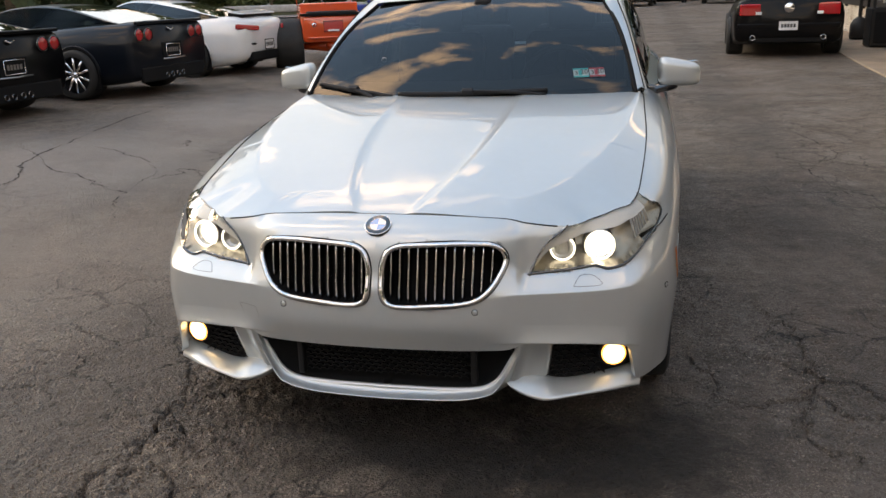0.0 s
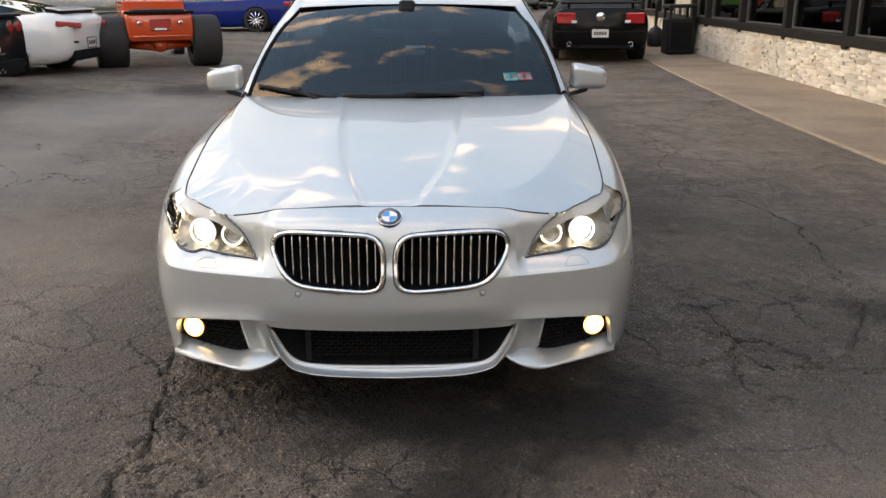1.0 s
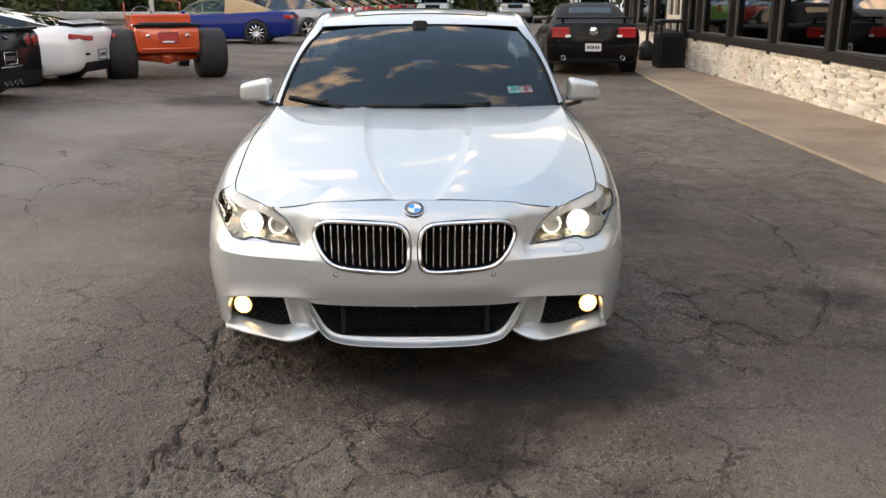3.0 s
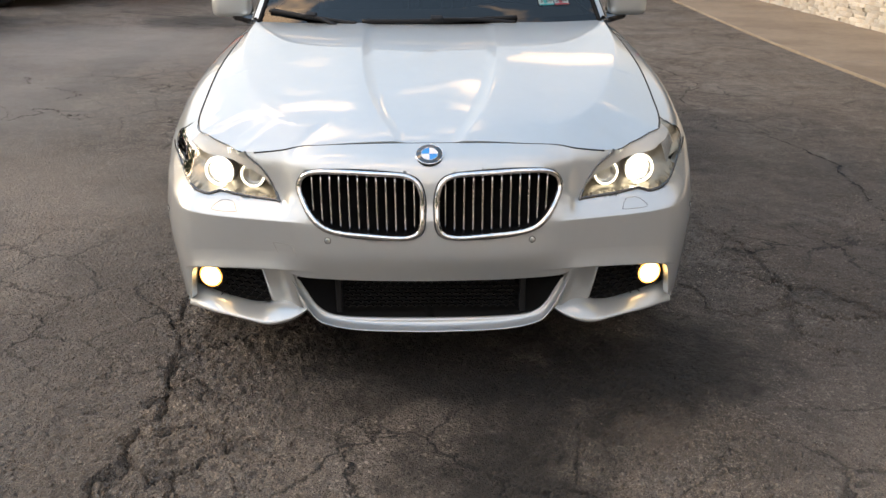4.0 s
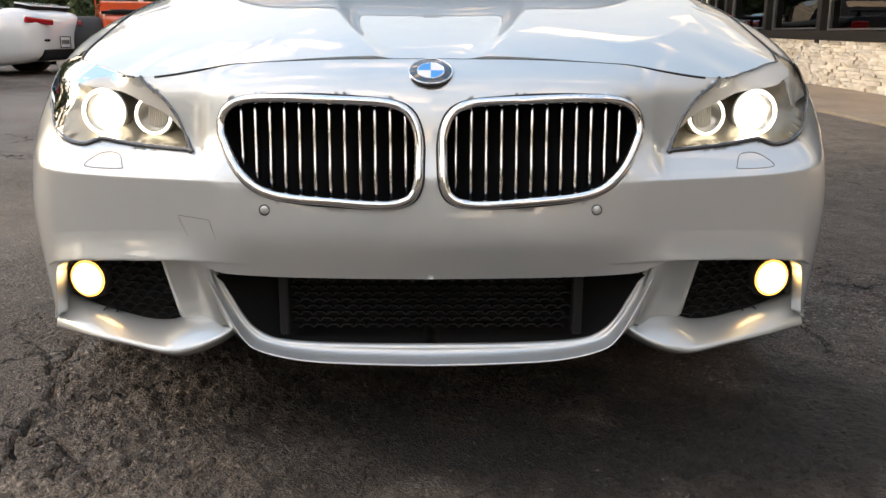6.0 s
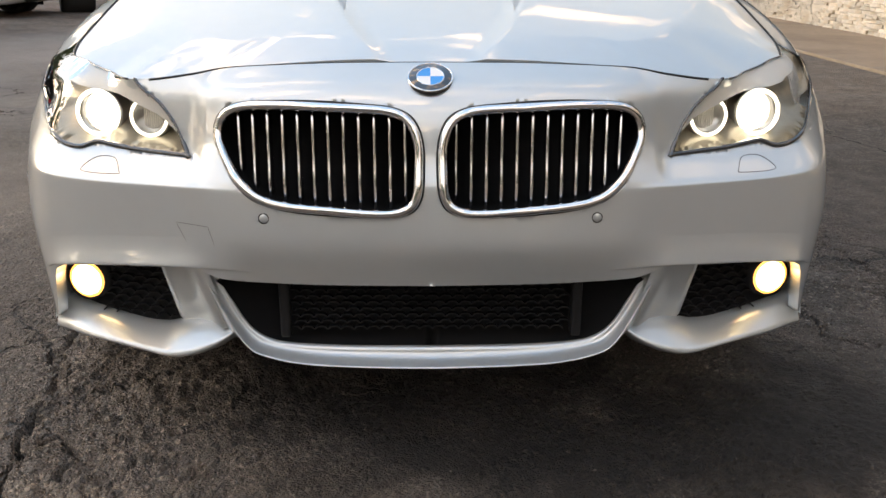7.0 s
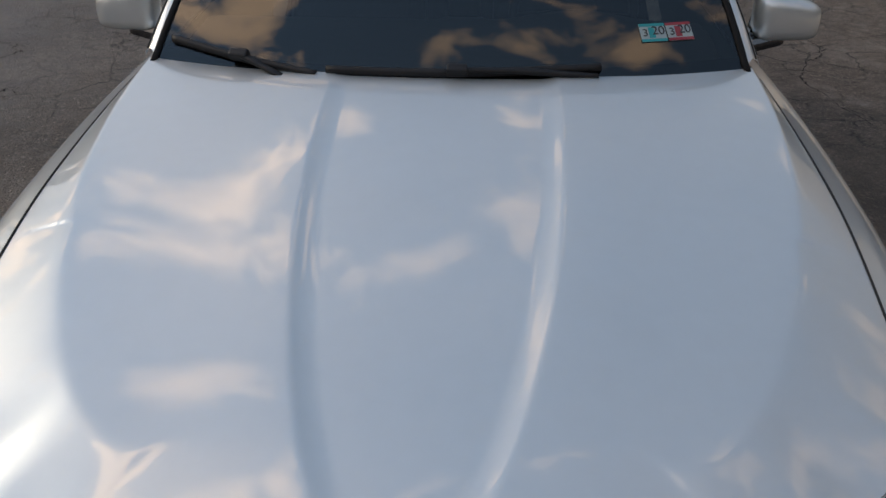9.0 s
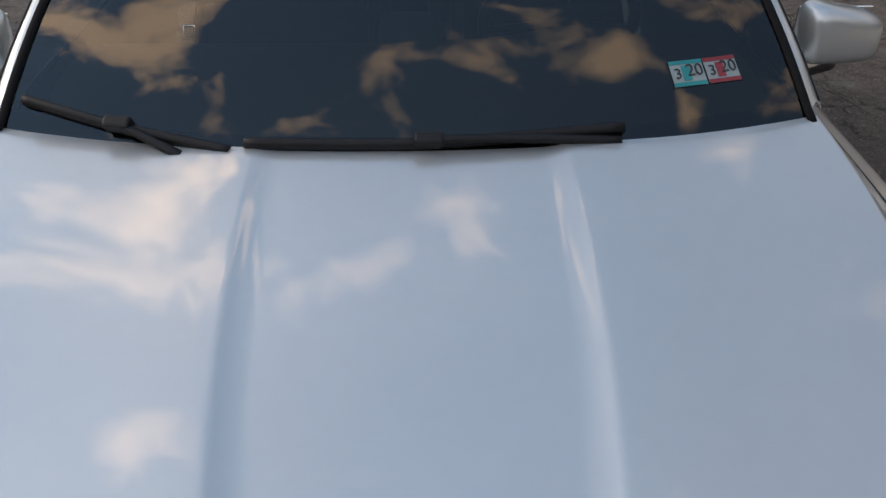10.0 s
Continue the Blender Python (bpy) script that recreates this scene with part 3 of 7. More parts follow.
ROW_D = [
    [.020, .020, .020, .016, .010, .006, 0, 0, 0, .001, .005, .007, .009, .012, .016, .020, .03, .03, .02, .01, .01, .01, .01, .01],
    [0, 0, 0, 0, 0, 0, 0, 0, 0, -.002, -.006, -.011, -.013, -.010, -.004] + [0] * 9,
    [.008, .008, .006, .004, .002] + [0] * 19,
    [.011, .011, .010, .008, .006, .005, .005, .005, .005, .005, .005, .005, .005, .004, .004, .004, .004, .004, .004, .004, .006, .01, .01, .01],
    [.028, .028, .028, .028, .029, .032, .057, .060, .060, .055, .049, .041, .031, .020, .012, .010, .010, .010, .010, .010, .015, .02, .03, .03],
    [.045, .045, .045, .045, .046, .047, .062, .070, .074, .072, .069, .064, .056, .044, .034, .028, .028, .028, .025, .03, .03, .03, .035, .035],
    [.072, .071, .069, .067, .067, .068, .074, .083, .102, .100, .094, .086, .072, .070, .076, .072, .075, .07, .06, .06, .05, .05, .05, .05],
    [.141, .138, .128, .122, .115, .107, .093, .090, .138, .150, .147, .134, .114, .120, .130, .137, .155, .13, .12, .13, .12, .11, .10, .10],
]
ROW_Z = [
    [.364, .364, .363, .364, .366, .374, .388, .381, .372, .350, .235, .226, .218, .208, .20, .19, .19, .19, .19, .2, .22, .23, .23, .23],
    [.45] * 24,
    [.53, .53, .532, .535, .538, .541, .541, .541, .543, .547, .552, .558, .567, .57, .58, .60, .62, .62, .62, .62, .62, .62, .62, .62],
    [.552, .552, .552, .552, .551, .550, .548, .548, .550, .555, .562, .570, .582, .60, .62, .65, .68, .68, .68, .68, .68, .68, .68, .68],
    [.60, .60, .60, .599, .597, .594, .594, .598, .602, .606, .61, .617, .63, .65, .68, .73, .76, .77, .78, .78, .76, .75, .75, .75],
    [.67, .67, .667, .655, .636, .619, .612, .628, .65, .655, .66, .665, .675, .695, .73, .79, .84, .86, .87, .86, .84, .84, .84, .84],
    [.725, .724, .72, .715, .708, .70, .695, .695, .70, .703, .706, .712, .72, .74, .78, .845, .90, .93, .95, .94, .93, .93, .93, .93],
    [.761, .760, .756, .753, .750, .746, .739, .724, .732, .741, .746, .749, .753, .770, .802, .88, .955, .985, 1.0, 1.0, 1.0, 1.01, 1.015, 1.015],
]
INDEX = np.arange(24)


def flank(u, v, out=0.0):
    """The body's outer surface at station u (0 to 23) and row v (0 to 7), moved outwards by out."""
    u, v = np.broadcast_arrays(np.asarray(u, float), np.asarray(v, float))
    shape = u.shape
    u, v = u.ravel(), v.ravel()
    px, py, an = pchip(INDEX, ST_X, u), pchip(INDEX, ST_Y, u), np.radians(pchip(INDEX, ST_A, u))
    D = np.array([pchip(INDEX, row, u) for row in ROW_D])
    Z = np.array([pchip(INDEX, row, u) for row in ROW_Z])
    # smooth interpolation across the rows, station by station
    s = np.diff(np.stack([D, Z]), axis=1)
    m = np.empty((2, 8, len(u)))
    m[:, 0], m[:, -1] = s[:, 0], s[:, -1]
    a, b = s[:, :-1], s[:, 1:]
    m[:, 1:-1] = np.where(a * b <= 0, 0, 2 * a * b / np.where(np.abs(a + b) < 1e-9, 1e-9, a + b))
    i = np.clip(np.floor(v).astype(int), 0, 6)
    t, k = v - i, np.arange(len(u))
    d, z = ((np.stack([D, Z])[:, i, k] * (1 + 2 * t) * (1 - t) ** 2 + m[:, i, k] * t * (1 - t) ** 2 + np.stack([D, Z])[:, i + 1, k] * t * t * (3 - 2 * t) + m[:, i + 1, k] * t * t * (t - 1)))
    d = d - np.broadcast_to(np.asarray(out, float), shape).ravel()
    return np.stack([px - d * np.sin(an), py + d * np.cos(an), z], -1).reshape(*shape, 3)


def on_nose(x, z, out=0.0, corner=0.0):
    """The point of the nose at x + corner * y and z."""
    x, z = np.atleast_1d(np.asarray(x, float)), np.atleast_1d(np.asarray(z, float))
    side = np.where(x < 0, -1.0, 1.0)
    ax = np.abs(x)
    u = np.interp(ax, np.array(ST_X[:16]) + corner * np.array(ST_Y[:16]), INDEX[:16])
    v = np.interp(z, [.37, .45, .53, .55, .60, .66, .71, .75], range(8))
    for _ in range(25):
        p, pu, pv = flank(u, v), flank(u + 1e-3, v), flank(u, v + 1e-3)
        across = lambda w: w[:, 0] + corner * w[:, 1]
        j11, j21, j12, j22 = across(pu - p) / 1e-3, (pu - p)[:, 2] / 1e-3, across(pv - p) / 1e-3, (pv - p)[:, 2] / 1e-3
        det = j11 * j22 - j12 * j21
        det = np.where(np.abs(det) < 1e-7, 1e-7, det)
        ex, ez = ax - across(p), z - p[:, 2]
        u = np.clip(u + np.clip((j22 * ex - j12 * ez) / det, -0.6, 0.6), 0, 15)
        v = np.clip(v + np.clip((-j21 * ex + j11 * ez) / det, -0.6, 0.6), 0, 7)
    p = flank(u, v, out)
    p[:, 0] *= side
    return p


KIDNEY = smooth_line([(.394, .641), (.382, .671), (.349, .690), (.283, .696), (.208, .697), (.127, .693), (.065, .686), (.032, .668), (.0165, .629), (.015, .583), (.019, .538), (.036, .513), (.079, .503), (.173, .506), (.259, .513), (.317, .529), (.358, .565), (.384, .608)], 5, True)
# the lamp's outline runs round the corner: x + y along it, z up
HEADLIGHT = smooth_line([(.610, .590), (.614, .590), (.755, .596), (.850, .605), (.872, .602), (.900, .594), (.945, .597), (1.00, .608), (1.06, .624), (1.12, .643), (1.22, .670), (1.30, .694), (1.335, .714), (1.318, .733), (1.265, .752), (1.20, .82), (.95, .82), (.82, .80), (.788, .742), (.766, .714), (.704, .686), (.662, .652), (.634, .617)], 5, True)
ARCH_F, ARCH_R, ARCH_RADIUS = (0.835, 0.325), (3.80, 0.325), 0.352


def cut_value(p, which):
    """Distance to the nearest of the openings, negative inside."""
    if which == "kidney":
        return np.where(p[..., 1] < 0.3, sdf(KIDNEY, p[..., 0], p[..., 2]), 1.0)
    if which == "headlight":
        return np.where(p[..., 1] < 0.7, sdf(HEADLIGHT, p[..., 0] + p[..., 1], p[..., 2]), 1.0)
    if which == "arches":
        a = np.minimum(*[np.hypot(p[..., 1] - y, p[..., 2] - z) for y, z in (ARCH_F, ARCH_R)]) - ARCH_RADIUS
        return np.where(p[..., 0] > 0.6, a, 1.0)


def snapped(U, V, which, reach):
    """Moves grid points that lie near an opening's edge onto it."""
    for _ in range(4):
        P = flank(U, V)
        c = cut_value(P, which)
        near = np.abs(c) < reach
        e = 2e-3
        gu = (cut_value(flank(np.clip(U + e, 0, 23), V), which) - c) / e
        gv = (cut_value(flank(U, np.clip(V + e, 0, 7)), which) - c) / e
        # work in metres, so that the step is the shortest one on the surface
        lu = np.linalg.norm(flank(np.clip(U + e, 0, 23), V) - P, axis=-1) / e + 1e-6
        lv = np.linalg.norm(flank(U, np.clip(V + e, 0, 7)) - P, axis=-1) / e + 1e-6
        g2 = (gu / lu) ** 2 + (gv / lv) ** 2 + 1e-9
        U = np.clip(U - np.where(near, c * gu / lu ** 2 / g2, 0), 0, 23)
        V = np.clip(V - np.where(near, c * gv / lv ** 2 / g2, 0), 0, 7)
    return U, V


def rim(me, depth, inward):
    """Turns the open edges of a mesh inwards by a wall of its own, so that it shows thickness with a crisp edge."""
    bm = bmesh.new()
    bm.from_mesh(me)
    for e in [e for e in bm.edges if e.is_boundary and inward(e) is not None]:
        d = Vector(inward(e)) * depth
        a, b = (v.co.copy() for v in e.verts)
        bm.faces.new([bm.verts.new(p) for p in (a, b, b + d, a + d)])
    bm.to_mesh(me)
    bm.free()
    return me


def middle(item):
    return item.co if isinstance(item, bmesh.types.BMVert) else (item.verts[0].co + item.verts[1].co) / 2


def build_saloon():
    car = tagged(empty("saloon_car"), "silver metallic saloon with lit headlights on cracked asphalt", "car")

    # fine steps round the nose, wider ones along the side
    us = np.concatenate([np.interp(np.arange(0, 0.93, 0.007), [0, *np.cumsum(np.hypot(np.diff(ST_X[:14]), np.diff(ST_Y[:14])))], INDEX[:14]), np.linspace(12.55, 16, 60), np.linspace(16.05, 23, 110)])
    us = np.unique(us)
    vs = np.concatenate([np.linspace(0, 1, 9), np.linspace(1, 2, 10)[1:], np.linspace(2, 3, 5)[1:], np.linspace(3, 4, 9)[1:], np.linspace(4, 5, 10)[1:], np.linspace(5, 6, 9)[1:], np.linspace(6, 7, 9)[1:]])
    U0, V0 = np.meshgrid(us, vs, indexing="ij")
    U, V = U0, V0
    for which in ("kidney", "headlight", "arches"):
        U, V = snapped(U, V, which, 0.0056 if which != "arches" else 0.012)
    P = flank(U, V)
    C = np.minimum.reduce([cut_value(P, w) for w in ("kidney", "headlight", "arches")])
    lens_value = cut_value(P, "headlight")
    n, m = P.shape[:2]
    idx = np.arange(n * m).reshape(n, m)
    quads = np.stack([idx[:-1, :-1], idx[1:, :-1], idx[1:, 1:], idx[:-1, 1:]], -1).reshape(-1, 4)
    mid = P.reshape(-1, 3)[quads].mean(1)
    cm = np.minimum.reduce([cut_value(mid, w) for w in ("kidney", "headlight", "arches")])
    body = quads[(C.reshape(-1)[quads] > -0.0012).all(1) & (cm > -0.0005)]
    bmid = P.reshape(-1, 3)[body].mean(1)

    def piece(mask):
        used, inv = np.unique(body[mask], return_inverse=True)
        return mesh_of(P.reshape(-1, 3)[used], inv.reshape(-1, 4))

    seam_z = 0.655
    y, z, x = bmid[:, 1], bmid[:, 2], bmid[:, 0]
    front = (y < 0.5) & ((z < seam_z) | (x < 0.60))
    fender = ~front & (y < 1.62)
    door_f = (y >= 1.62) & (y < 2.75)
    door_r = (y >= 2.75) & (y < 3.70) & ~((np.hypot(y - ARCH_R[0], z - ARCH_R[1]) < 0.42))
    rear = ~(front | fender | door_f | door_r) & (y >= 1.62)
    bumper = piece(front)

    def into(item):
        c = middle(item)
        if c.y > 0.46 or c.x < 0.002 or c.z > 0.72 and c.x < 0.5:
            return None
        g = math.radians(float(np.interp(c.x, ST_X[:13], ST_A[:13])))
        return (-math.sin(g) * 0.6, math.cos(g), 0.25 if 0.36 < c.z < 0.4 else 0)

    rim(bumper, 0.03, into)
    both = join(bumper, mirrored(bumper))
    bm = bmesh.new()
    bm.from_mesh(both)
    bmesh.ops.remove_doubles(bm, verts=[v for v in bm.verts if abs(v.co.x) < 1e-4], dist=5e-4)
    part("front_bumper", bm, SILVER, car)
    for flip in (False, True):
        for name, mask in (("fender", fender), ("front_door", door_f), ("rear_door", door_r)):
            me = piece(mask)
            link(name, mirrored(me) if flip else me, SILVER, car)
    me = piece(rear)
    link("rear_body", join(me, mirrored(me)), SILVER, car)

    # ---- bonnet ----
    edge_u = np.concatenate([np.linspace(0, 12.2, 70), np.linspace(12.3, 16, 30)])
    edge = flank(edge_u, 7.0)
    seam_y, seam_x, seam_h = edge[72:, 1], edge[72:, 0], edge[72:, 2]

    centre_y = 0.85
    ring_x, ring_y = np.r_[edge[:, 0], 0.77], np.r_[edge[:, 1], 3.0]
    ring_a, ring_r = np.arctan2(ring_y - centre_y, ring_x), np.hypot(ring_x, ring_y - centre_y)

    def plate_z(x, y):
        """The bonnet's broad top, nearly flat across."""
        zc = pchip([.10, .171, .22, .3, .6, 1.0, 1.4, 1.6], [.73, .761, .777, .798, .858, .922, .972, .99], y)
        return zc - pchip([.1, .2, .4, 1.0, 1.6], [.030, .027, .021, .013, .010], y) * (x / 0.75) ** 2

    ring_drop = np.r_[plate_z(edge[:, 0], edge[:, 1]) - edge[:, 2], 0.02]
    even = np.linspace(ring_a[0], ring_a[-1], 400)
    kernel = np.exp(-np.linspace(-2, 2, 25) ** 2)
    level = np.convolve(np.pad(np.interp(even, ring_a, ring_drop), 12, mode="edge"), kernel / kernel.sum(), mode="valid")
    sh_y = np.linspace(0.02, 3.0, 120)
    sh_x = pchip([0, .1, .232, .392, .597, .792, 1.096, 1.35, 1.6, 3.1], [.10, .24, .36, .50, .60, .665, .725, .75, .758, .76], sh_y)
    sh_a, sh_r = np.arctan2(sh_y - centre_y, sh_x), np.hypot(sh_x, sh_y - centre_y)

    def bonnet_z(x, y):
        """The top falls away to the sides past a firm shoulder line, down to the shut lines."""
        ax = np.abs(x)
        a, r = np.arctan2(y - centre_y, ax), np.hypot(ax, y - centre_y)
        rb, drop = np.interp(a, ring_a, ring_r), np.interp(a, even, level)
        rs = np.minimum(np.interp(a, sh_a, sh_r), rb - 0.025)
        rs = rs - 0.10 * np.exp(-((rb - rs - 0.025) / 0.06) ** 2) * (y < 0.8)
        soft = lambda q: (q + np.sqrt(q * q + 0.004)) / 2
        fall = np.minimum(soft((r - rs) / (rb - rs)) / soft(np.float64(1.0)), 1.3)
        z = plate_z(ax, y) - drop * fall
        xc = pchip([.1, .19, .30, .45, .70, 1.0, 1.28, 1.6], [.086, .106, .147, .187, .229, .256, .266, .27], y)
        h = pchip([.1, .17, .35, .7, 1.0, 1.2, 1.38, 1.6], [.003, .0055, .0094, .0100, .0095, .0078, .0055, .004], y)
        s = np.clip((ax - (xc - 0.045)) / 0.045, 0, 1)
        z = z + h * s ** 1.7 * np.where(ax < xc, 1, 0) + h * np.exp(-(np.clip(ax - xc, 0, 1) / 0.16) ** 2) * np.where(ax >= xc, 1, 0) - h * 0.4
        return z + 0.0010

    # columns run from the front edge to the rear edge, so that both edges are clean
    top = int(np.argmax(edge[:, 0]))
    x_max = edge[top, 0] - 0.003
    cx = x_max * (1 - (1 - np.linspace(0, 1, 150)) ** 1.25)
    y_low = np.interp(cx, edge[: top + 1, 0] - 0.0015, edge[: top + 1, 1]) + 0.0015
    y_rear = 1.405 + 0.115 * (cx / 0.72) ** 2.2
    back_x, back_y = edge[top:, 0][::-1] - 0.003, edge[top:, 1][::-1]
    y_seam = np.interp(cx, back_x, back_y, left=9.0)
    y_high = np.maximum(np.minimum(y_rear, y_seam), y_low)
    b_step = np.linspace(0, 1, 210) ** 1.15
    X = np.repeat(cx[:, None], len(b_step), 1)
    Y = y_low[:, None] + (y_high - y_low)[:, None] * b_step[None]
    half = np.stack([X, Y, bonnet_z(X, Y)], -1)
    me = grid_mesh(np.concatenate([(half * (-1, 1, 1))[:0:-1], half]))
    bm = bmesh.new()
    bm.from_mesh(me)
    bmesh.ops.remove_doubles(bm, verts=bm.verts, dist=1e-5)
    bmesh.ops.recalc_face_normals(bm, faces=bm.faces)
    if sum(f.normal.z for f in bm.faces) < 0:
        bmesh.ops.reverse_faces(bm, faces=bm.faces)
    bm.to_mesh(me)
    bm.free()
    rim(me, 0.02, lambda e: (0, 0.15 if middle(e).y < 0.5 else 0, -1))
    link("bonnet", me, SILVER, car)
    # dark gaps round the bonnet
    for s in (1, -1):
        for u0, u1 in ((0, 6.75), (12.1, 15.9)):
            line = flank(np.linspace(u0, u1, 70), 7.0) * (s, 1, 1)
            link("panel_gap", tube(line - (0, 0, 0.0024), 0.0028, 6), GAP, car)
        line = flank(np.linspace(12.2, 13.35, 12), 4.72, 0.0008) * (s, 1, 1)
        link("panel_gap", tube(line, 0.0022, 6), GAP, car)

    # ---- kidney grilles ----
    for s in (1, -1):
        grille = empty("kidney_grille")
        grille.parent = car
        inner = KIDNEY
        cen = inner.mean(0)
        ring = on_nose(inner[:, 0], inner[:, 1])
        link("grille_gap", tube((ring + (0, -0.0010, 0)) * (s, 1, 1), 0.0052, 6, True), GAP, grille)
        frame_line = cen + (inner - cen) * (1 - 0.0062 / np.linalg.norm(inner - cen, axis=1))[:, None]
        fp = on_nose(frame_line[:, 0], frame_line[:, 1], 0.004)
        link("grille_frame", tube(fp * (s, 1, 1), 0.0085, 10, True), CHROME, grille, "chrome grille frame")
        well = on_nose(frame_line[:, 0], frame_line[:, 1])
        back = well + (0, 0.075, 0)
        k = len(well)
        vv = [*well, *back, back.mean(0)]
        ff = [(i, (i + 1) % k, k + (i + 1) % k, k + i) for i in range(k)] + [(k + i, k + (i + 1) % k, 2 * k) for i in range(k)]
        link("grille_well", mesh_of(np.array(vv) * (s, 1, 1), ff), MATT_BLACK, grille)
        for j in range(12):
            xt, xb = 0.351 - j * 0.0277, 0.346 - j * 0.0274
            zt = 0.688 - 0.10 * max(0, xt - 0.30) ** 1.0 * 2 - (0.012 if j == 11 else 0)
            zb = [0.570, 0.540, 0.526, 0.518, 0.514, 0.512, 0.510, 0.509, 0.508, 0.508, 0.510, 0.526][j]
            q = np.linspace(0, 1, 9)
            lx, lz = xt + (xb - xt) * q, zt + (zb - zt) * q
            path = on_nose(lx, lz) + np.c_[0 * q, 0.010 + 0.010 * q * q, 0 * q]
            link("grille_slat", tube(path * (s, 1, 1), 0.0033, 6, flat=1.0), CHROME, grille)
            # each slat has a deep black web behind its bright edge
            web = np.stack([path + (0, 0.002, 0), path + (0, 0.045, 0)], 1)
            link("slat_web", grid_mesh(web * (s, 1, 1)), GLOSS_BLACK, grille)

    # ---- badge on the nose ----
    c = on_nose(0.0, 0.737)[0]
    lean = math.atan2(*(on_nose(0, 0.748)[0] - on_nose(0, 0.722)[0])[[2, 1]])
    badge = empty("badge", Matrix.Translation(c) @ Matrix.Rotation(lean, 4, "X"))
    badge.parent = car
    link("badge_disc", lathe([(0, 0.004), (0.037, 0.004), (0.040, 0.002), (0.041, -0.004)], 40), GLOSS_BLACK, badge)
    link("badge_ring", tube([(0.0395 * math.cos(a), 0.0395 * math.sin(a), 0.0035) for a in np.linspace(0, 2 * math.pi, 48, endpoint=False)], 0.0017, 6, True), CHROME, badge)
    link("badge_ring", tube([(0.0245 * math.cos(a), 0.0245 * math.sin(a), 0.0048) for a in np.linspace(0, 2 * math.pi, 48, endpoint=False)], 0.001, 6, True), CHROME, badge)
    for q in range(4):
        a = np.linspace(q * math.pi / 2, (q + 1) * math.pi / 2, 10)
        vv = [(0, 0, 0.0052)] + [(0.024 * math.cos(g), 0.024 * math.sin(g), 0.0052) for g in a]
        link("badge_quarter", mesh_of(vv, [(0, i, i + 1) for i in range(1, 10)]), (BADGE_BLUE, BADGE_WHITE)[(q + 1) % 2], badge, smooth=False)

    # ---- headlights ----
    PROJECTORS = ((0.556, 0.649, 0.036, False), (0.672, 0.652, 0.043, True))
    for s in (1, -1):
        lamp = empty("headlight")
        lamp.parent = car
        lq = quads[(lens_value.reshape(-1)[quads] < 0.0012).all(1)]
        lq = lq[P.reshape(-1, 3)[lq].mean(1)[:, 1] < 0.62]
        used, inv = np.unique(lq, return_inverse=True)
        Lens = P.reshape(-1, 3)[used]
        un, vn = U.reshape(-1)[used], V.reshape(-1)[used]
        glass_me = mesh_of(flank(un, vn, 0.003) * (s, 1, 1), inv.reshape(-1, 4))
        lens = link("lens", glass_me, CLEAR, lamp, "clear plastic lens")
        lens.visible_shadow = False
        # the bowl: deep in the middle, rising to the lens at its edge
        edge_d = np.clip(-lens_value.reshape(-1)[used], 0, 0.05) / 0.05
        bowl, faces4 = flank(un, vn, -(0.004 + 0.070 * edge_d * (2 - edge_d) * np.interp(un, [8.6, 13.0], [1.0, 0.28]))), inv.reshape(-1, 4)
        for x0, z0, r, _ in PROJECTORS:
            at_mid = bowl[faces4].mean(1)
            hole = on_nose(x0, z0, -0.038)[0]
            faces4 = faces4[np.hypot(at_mid[:, 0] - hole[0], at_mid[:, 2] - hole[2]) > r * 0.96]
        link("housing", mesh_of(bowl * (s, 1, 1), faces4), LAMP_HOUSING, lamp)
        order = [i for i in range(len(HEADLIGHT)) if HEADLIGHT[i, 1] < 0.742]
        cut = next((i for i in range(1, len(order)) if order[i] - order[i - 1] > 1), 0)
        order = np.roll(order, -cut)
        border = on_nose(HEADLIGHT[order, 0], HEADLIGHT[order, 1], 0.001, 1.0)
        link("lens_seal", tube(border * (s, 1, 1), np.where(HEADLIGHT[order, 1] < 0.612, 0.0052, 0.0030), 8), GLOSS_BLACK, lamp)
        top = flank(np.linspace(7.15, 12.5, 40), 6.95, 0.0005)
        link("lens_seal", tube(top * (s, 1, 1), 0.0022, 6), GLOSS_BLACK, lamp)
        # white brow along the upper edge
        bu, bv = np.meshgrid(np.linspace(6.25, 12.6, 44), np.linspace(0, 1, 6), indexing="ij")
        low = np.interp(bu, [6.25, 6.6, 7.5, 9, 12.6], [5.05, 5.50, 5.90, 5.98, 6.05])
        brow = flank(bu, low + (6.9 - low) * bv, -(0.006 + 0.007 * (1 - bv)))
        link("brow", grid_mesh(brow * (s, 1, 1)), LAMP_WHITE, lamp, "white upper light strip")
        for x0, z0, r, glow in PROJECTORS:
            base = on_nose(x0, z0, -0.038)[0] * (s, 1, 1)
            m = Matrix.Translation(base) @ Matrix.Rotation(math.radians(90 - 3), 4, "X") @ Matrix.Rotation(math.radians(9 * s), 4, "Y")
            link("projector_barrel", lathe([(r * 0.78, -0.085), (r * 0.86, -0.03), (r * 0.92, 0.004), (r * 1.12, 0.004), (r * 1.14, -0.002), (r * 1.14, -0.06)], 32, m), SATIN, lamp)
            ring = [m @ Vector((r * 1.0 * math.cos(a), r * 1.0 * math.sin(a), 0.008)) for a in np.linspace(0, 2 * math.pi, 40, endpoint=False)]
            link("halo_ring", tube(ring, r * 0.085, 8, True), RING_GLOW, lamp, "glowing halo ring")
